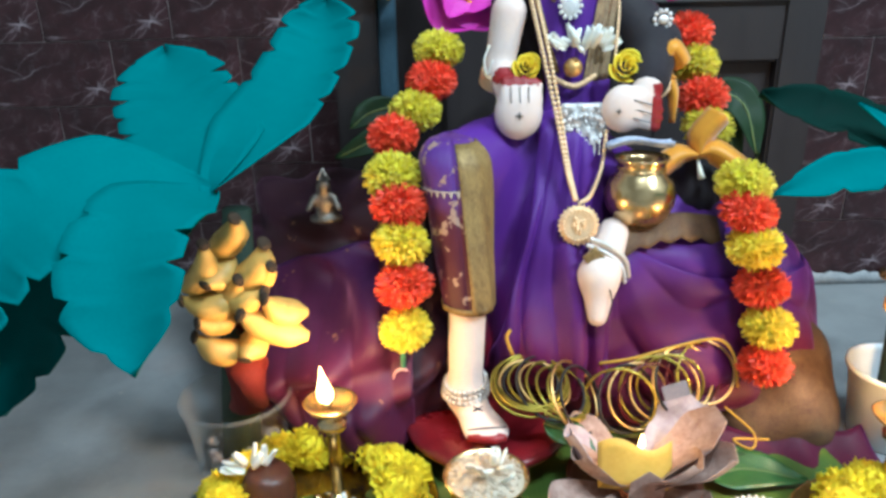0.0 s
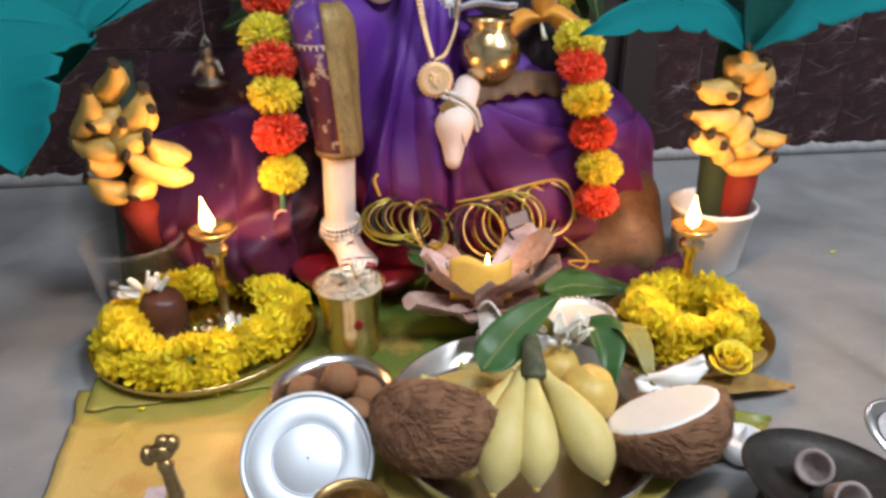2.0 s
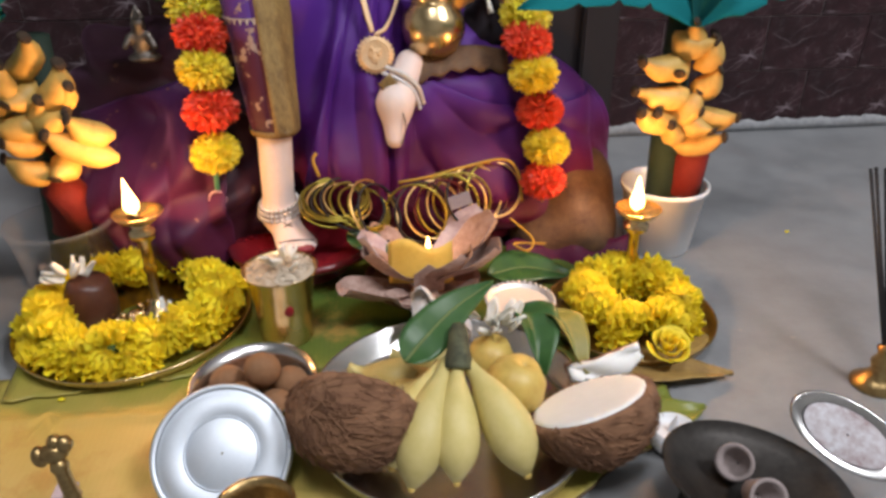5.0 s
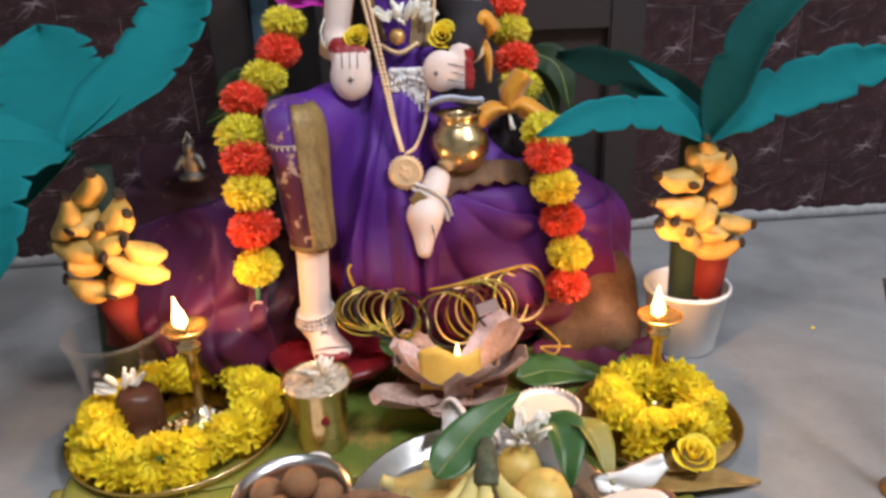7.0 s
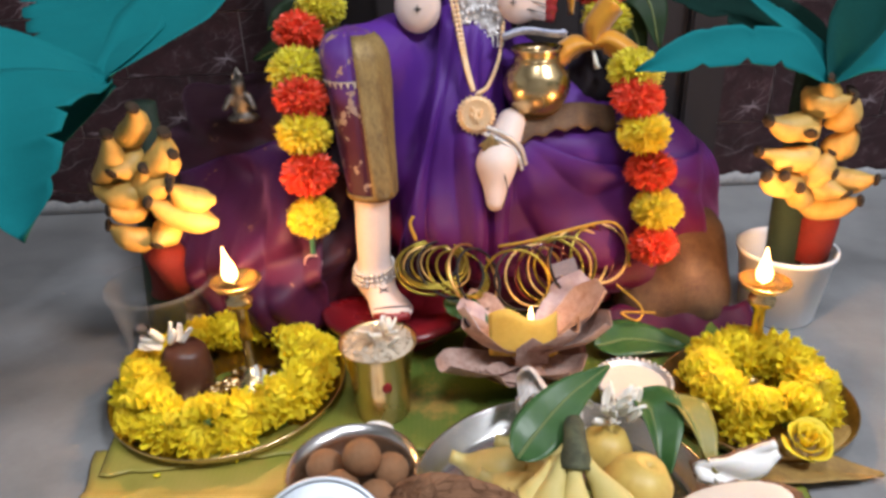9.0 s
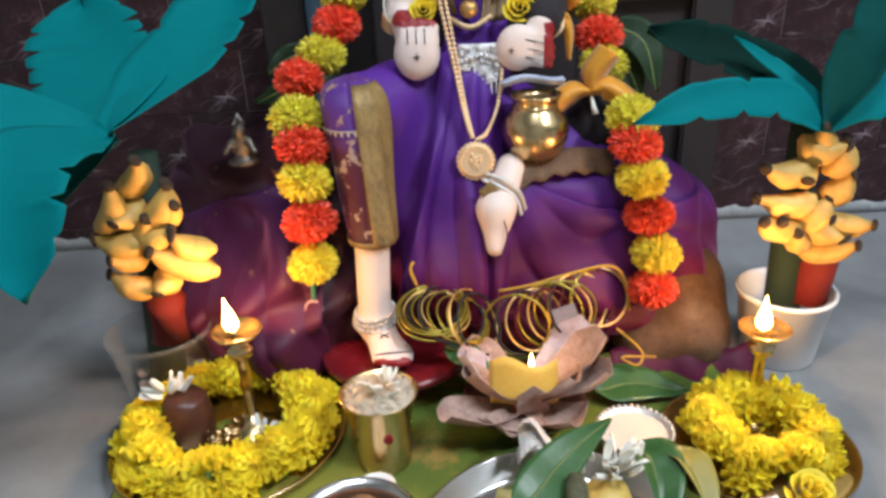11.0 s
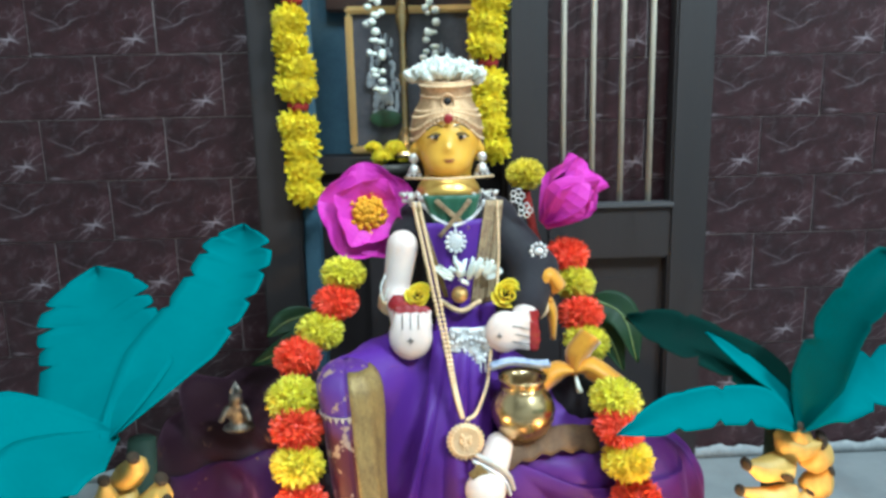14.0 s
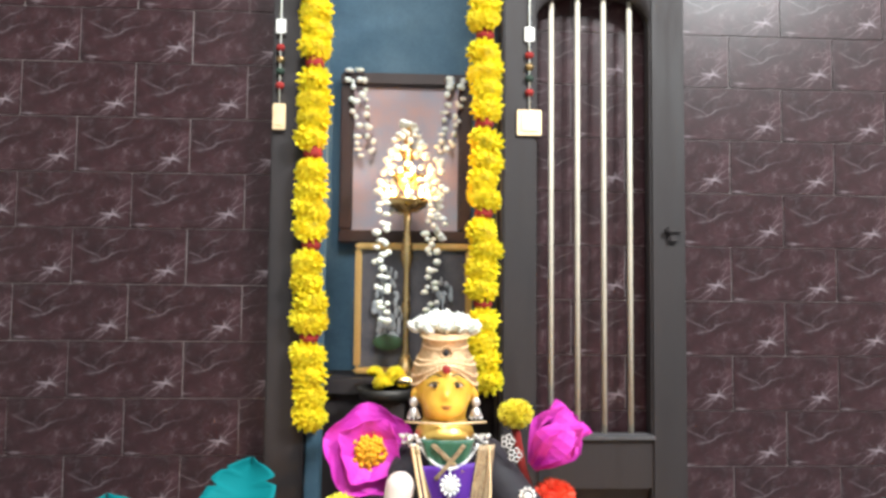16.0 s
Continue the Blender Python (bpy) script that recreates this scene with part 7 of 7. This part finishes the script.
part("cup", Build().add(lathe([(0.028, 0.0), (0.034, 0.0), (0.0345, 0.003), (0.029, 0.007), (0.0245, 0.014), (0.0225, 0.026), (0.0235, 0.029), (0.0235, 0.032), (0.021, 0.036), (0.018, 0.045), (0.010, 0.051), (0.001, 0.052)], 48)), OLDBRASS, bell)
hd = pose(0, 0, 0.049, -8, -9, 0) @ Matrix.Diagonal((1, 1, 1.02, 1))
grip = part("handle", Build().add(lathe([(0.008, 0.0), (0.0062, 0.006), (0.0056, 0.022), (0.0075, 0.026), (0.006, 0.03), (0.0056, 0.05), (0.0072, 0.054), (0.0055, 0.06), (0.001, 0.062)], 20), at=hd), OLDBRASS, bell)
part("figure", Build().add(ball((0, 0, 0.067), (0.012, 0.008, 0.008)), at=hd).add(ball((0.012, -0.002, 0.074), (0.006, 0.006, 0.007)), at=hd).add(ball((-0.011, 0, 0.066), (0.006, 0.007, 0.009)), at=hd).add(ball((0.004, 0.0, 0.076), (0.006, 0.006, 0.006)), at=hd), OLDBRASS, grip, "small cast animal finial")
scrap = thing("paper_scrap", "small white paper scrap on the leaf", "scrap")
part("sheet", Build().add(box((-0.126, 0.312, 0.009), (0.017, 0.016, 0.003), 0.0008)), NOTEPALE, scrap)

red = thing("terracotta_pot", "small lidded terracotta pot with a white mark", "pot", pose(0.286, 0.166, 0.0) @ Matrix.Scale(0.76, 4))
part("body", Build().add(lathe([(0.001, 0), (0.026, 0.0), (0.034, 0.01), (0.0365, 0.026), (0.034, 0.04), (0.030, 0.045), (0.001, 0.045)], 40)), TERRACOTTA, red)
cap = part("lid", Build().add(lathe([(0.033, 0.045), (0.033, 0.05), (0.026, 0.056), (0.008, 0.059), (0.001, 0.059)], 40)), TERRACOTTA, red)
part("knob", Build().add(ball((0, 0, 0.062), (0.006, 0.006, 0.005))), TERRACOTTA, cap)
part("mark", Build().add(ball((0.004, -0.036, 0.024), (0.006, 0.002, 0.006))), PETALWHITE, red, "white painted mark")
PAN = pose(0.386, 0.208, 0.051, -5, 5, -24) @ Matrix.Scale(0.78, 4)
pan = thing("incense_burner", "sooty black iron incense pan on bent legs", "incense burner", PAN)
part("pan", Build().add(lathe([(0.001, 0.0), (0.045, 0.002), (0.068, 0.010), (0.079, 0.019), (0.081, 0.018), (0.07, 0.006), (0.046, -0.003), (0.001, -0.005)], 48), at=Matrix.Diagonal((1.04, 0.98, 1.1, 1))), IRON, pan)
for sx, sy in ((0.010, -0.046), (0.045, 0.034), (-0.04, 0.03)):
    part("leg", Build().add(sheet(lambda u, v: (sx + 0.013 * (2 * v - 1), sy - 0.006 * math.sin(2.5 * u), -0.002 - 0.060 * u), 8, 3, 0.003)), IRON, pan)
part("handle", Build().add(tube([(0.075, -0.006, 0.012), (0.12, -0.012, 0.012), (0.18, -0.02, 0.012)], [0.008, 0.010, 0.011], 10, flat=0.5)), IRON, pan)
for p, tn in (((-0.010, 0.026, 0.010), (48, -34, 0)), ((-0.002, -0.012, 0.012), (54, 22, 0))):
    tagged(part("incense_cup", Build().add(lathe([(0.0115, 0.0), (0.0145, 0.014), (0.0165, 0.026), (0.0175, 0.028), (0.0135, 0.028), (0.0115, 0.018), (0.001, 0.008)], 24)), ASH, at=PAN @ pose(*p, *tn)), "burnt grey dhoop cup in the iron pan", "dhoop cup", "dhoop cups")
foil = thing("camphor_dish", "boat shaped steel dish with white camphor ash", "dish", pose(0.474, 0.240, 0.066, 42, 18, -42) @ Matrix.Scale(0.8, 4))
part("dish", Build().add(lathe([(0.001, 0.0), (0.018, 0.002), (0.034, 0.010), (0.038, 0.016), (0.036, 0.017), (0.028, 0.010), (0.001, 0.005)], 36), at=Matrix.Diagonal((1.45, 0.8, 1, 1))), STEEL, foil)
part("ash", Build().add(lathe([(0.028, 0.012), (0.015, 0.014), (0.001, 0.013)], 24), at=Matrix.Diagonal((1.45, 0.8, 1, 1))), mat("white camphor ash", (0.7, 0.72, 0.76), (0.33, 0.24, 0.24), 0.9, coarse=40, bump=0.6), foil)
part("neck", Build().add(tube([(0.0, 0.0, 0.002), (-0.01, -0.012, -0.03)], 0.006, 8)), IRON, foil)
inc = thing("incense_holder", "brass incense holder with black sticks", "incense holder", pose(0.610, 0.366, 0.0))
part("base", Build().add(lathe([(0.001, 0), (0.03, 0.0), (0.031, 0.004), (0.02, 0.010), (0.01, 0.02), (0.014, 0.03), (0.008, 0.038), (0.012, 0.046), (0.001, 0.05)], 28), at=Matrix.Diagonal((0.72, 0.72, 0.95, 1))), OLDBRASS, inc)
for dx, dy in ((-0.008, 0.075), (0.0, 0.078), (0.007, 0.074)):
    part("stick", Build().add(tube([(dx * 0.2, 0, 0.04), (dx + 0.012, dy + 0.018, 0.19)], 0.0018, 6)), INK, inc, "black incense stick")
for x, y, z in ((0.377, 0.308, 0.006), (0.030, 0.452, 0.008)):
    c = thing("tealight", "white tealight candle on the leaf", "candle", pose(x, y, z), group="tealights")
    part("cup", Build().add(lathe([(0.001, 0), (0.0185, 0), (0.019, 0.002), (0.019, 0.018), (0.0175, 0.018), (0.017, 0.014), (0.001, 0.014)], 32)), WHITEPLASTIC, c)
    part("wick_tip", Build().add(lathe([(0.005, 0.013), (0.0045, 0.019), (0.002, 0.026), (0.0005, 0.03)], 12)), WHITEPLASTIC, c)
knob = thing("iron_ladle", "dark iron ladle end on the floor", "ladle", pose(0.13, 0.165, 0.012))
part("bowl", Build().add(ball((0, 0, 0), (0.026, 0.02, 0.012))), IRON, knob)

# tubs that hold the paper plants
tub = thing("white_tub", "ribbed white plastic tub holding the plant", "tub", pose(0.512, 0.678, 0.0))
part("body", Build().add(lathe([(0.001, 0.003), (0.04, 0.003), (0.041, 0.0), (0.043, 0.003), (0.053, 0.085), (0.056, 0.086), (0.0565, 0.092), (0.053, 0.092), (0.0515, 0.084), (0.041, 0.006), (0.001, 0.006)], 48)), WHITEPLASTIC, tub)
clear = thing("clear_tub", "clear plastic tub with pebbles holding the plant", "tub", pose(-0.228, 0.652, 0.0))
part("body", Build().add(lathe([(0.001, 0.003), (0.043, 0.003), (0.047, 0.004), (0.057, 0.088), (0.06, 0.089), (0.06, 0.094), (0.056, 0.093), (0.045, 0.008), (0.001, 0.007)], 48)), CLEARPLASTIC, clear)
b = Build()
rnd = random.Random(8)
for k in range(26):
    a, r = rnd.uniform(0, 6.28), rnd.uniform(0.024, 0.036)
    b.add(ball((r * math.cos(a), r * math.sin(a), 0.014 + 0.02 * rnd.random()), (rnd.uniform(0.006, 0.011), rnd.uniform(0.006, 0.01), rnd.uniform(0.005, 0.008)), 8, 6))
tagged(part("pebbles", b, ASH, clear), kind="stuff")

# specks and fallen petals
crumbs = Build()
rnd = random.Random(77)
for k in range(10):
    x, y = 0.215 + rnd.gauss(0, 0.018), 0.205 + rnd.gauss(0, 0.006)
    crumbs.add(ball((x, y, 0.001), (rnd.uniform(0.001, 0.003), rnd.uniform(0.001, 0.002), 0.001), 6, 4))
tagged(part("crumbs", crumbs, INK), "dark crumbs scattered on the cement floor", "crumbs", kind="stuff")
flecks = Build()
for x, y in ((-0.25, 0.31), (0.515, 0.30), (0.71, 0.69), (-0.17, 0.43), (0.30, 0.225)):
    flecks.add(ball((x, y, 0.0015 if x > 0.5 or x < -0.2 else 0.008), (0.004, 0.0025, 0.0012), 6, 4))
tagged(part("fallen_petals", flecks, MARIGOLD), "few fallen yellow petals on the floor", "petals", kind="stuff")

# ragged plaster left along the foot of the tiles
def ragged(x0, x1):
    def f(u, v):
        x = x0 + (x1 - x0) * u
        return (x, WALL - 0.0078, 0.0008 + max(0.001, 0.022 + 0.008 * noise.noise((x * 26, 0, 0)) + 0.005 * noise.noise((x * 85, 3, 0))) * v)
    return sheet(f, 160, 2, 0.003)


tagged(part("baseboard", Build().add(ragged(0.58, 1.5)).add(ragged(-1.16, -0.16)), mat("chipped grey plaster", (0.36, 0.37, 0.38), (0.24, 0.25, 0.26), 0.9, coarse=60, bump=0.6)), "ragged white plaster along the foot of the tiles", "baseboard", kind="structure")

# ---- wall tiles ----
TW, TH = 0.2, 0.1
tile_me = Build().add(box((0, 0, 0), (TW - 0.0013, 0.008, TH - 0.0013), 0.0006)).mesh("tile", TILE, False)


def tile_field(x_low, x_high, joint, z_joint):
    """Running bond of tiles on the wall; joint: one vertical joint in the row above z_joint."""
    r0 = int(z_joint / TH)
    for row in range(-r0 - 1, 12):
        z0 = max(0.0, z_joint + row * TH)
        z1 = z_joint + (row + 1) * TH
        if z1 < 0.02:
            continue
        x = joint + (TW / 2 if row % 2 else 0)
        x -= TW * math.ceil((x - x_low) / TW)
        while x < x_high:
            a, c = max(x, x_low), min(x + TW, x_high)
            if c - a > 0.015:
                whole = c - a > TW - 0.001 and z1 - z0 > TH - 0.001
                o = new("tile", tile_me if whole else Build().add(box((0, 0, 0), (c - a - 0.0013, 0.008, z1 - z0 - 0.0013), 0.0006)).mesh("tile", TILE, False))
                o.parent = wall_back
                o.location = ((a + c) / 2, WALL + 0.0024 + random.uniform(-0.0003, 0.0003), (z0 + z1) / 2)
            x += TW


tile_field(-1.16, -0.158, -0.412, 0.637)
tile_field(0.305, 1.50, 0.782, 0.617)
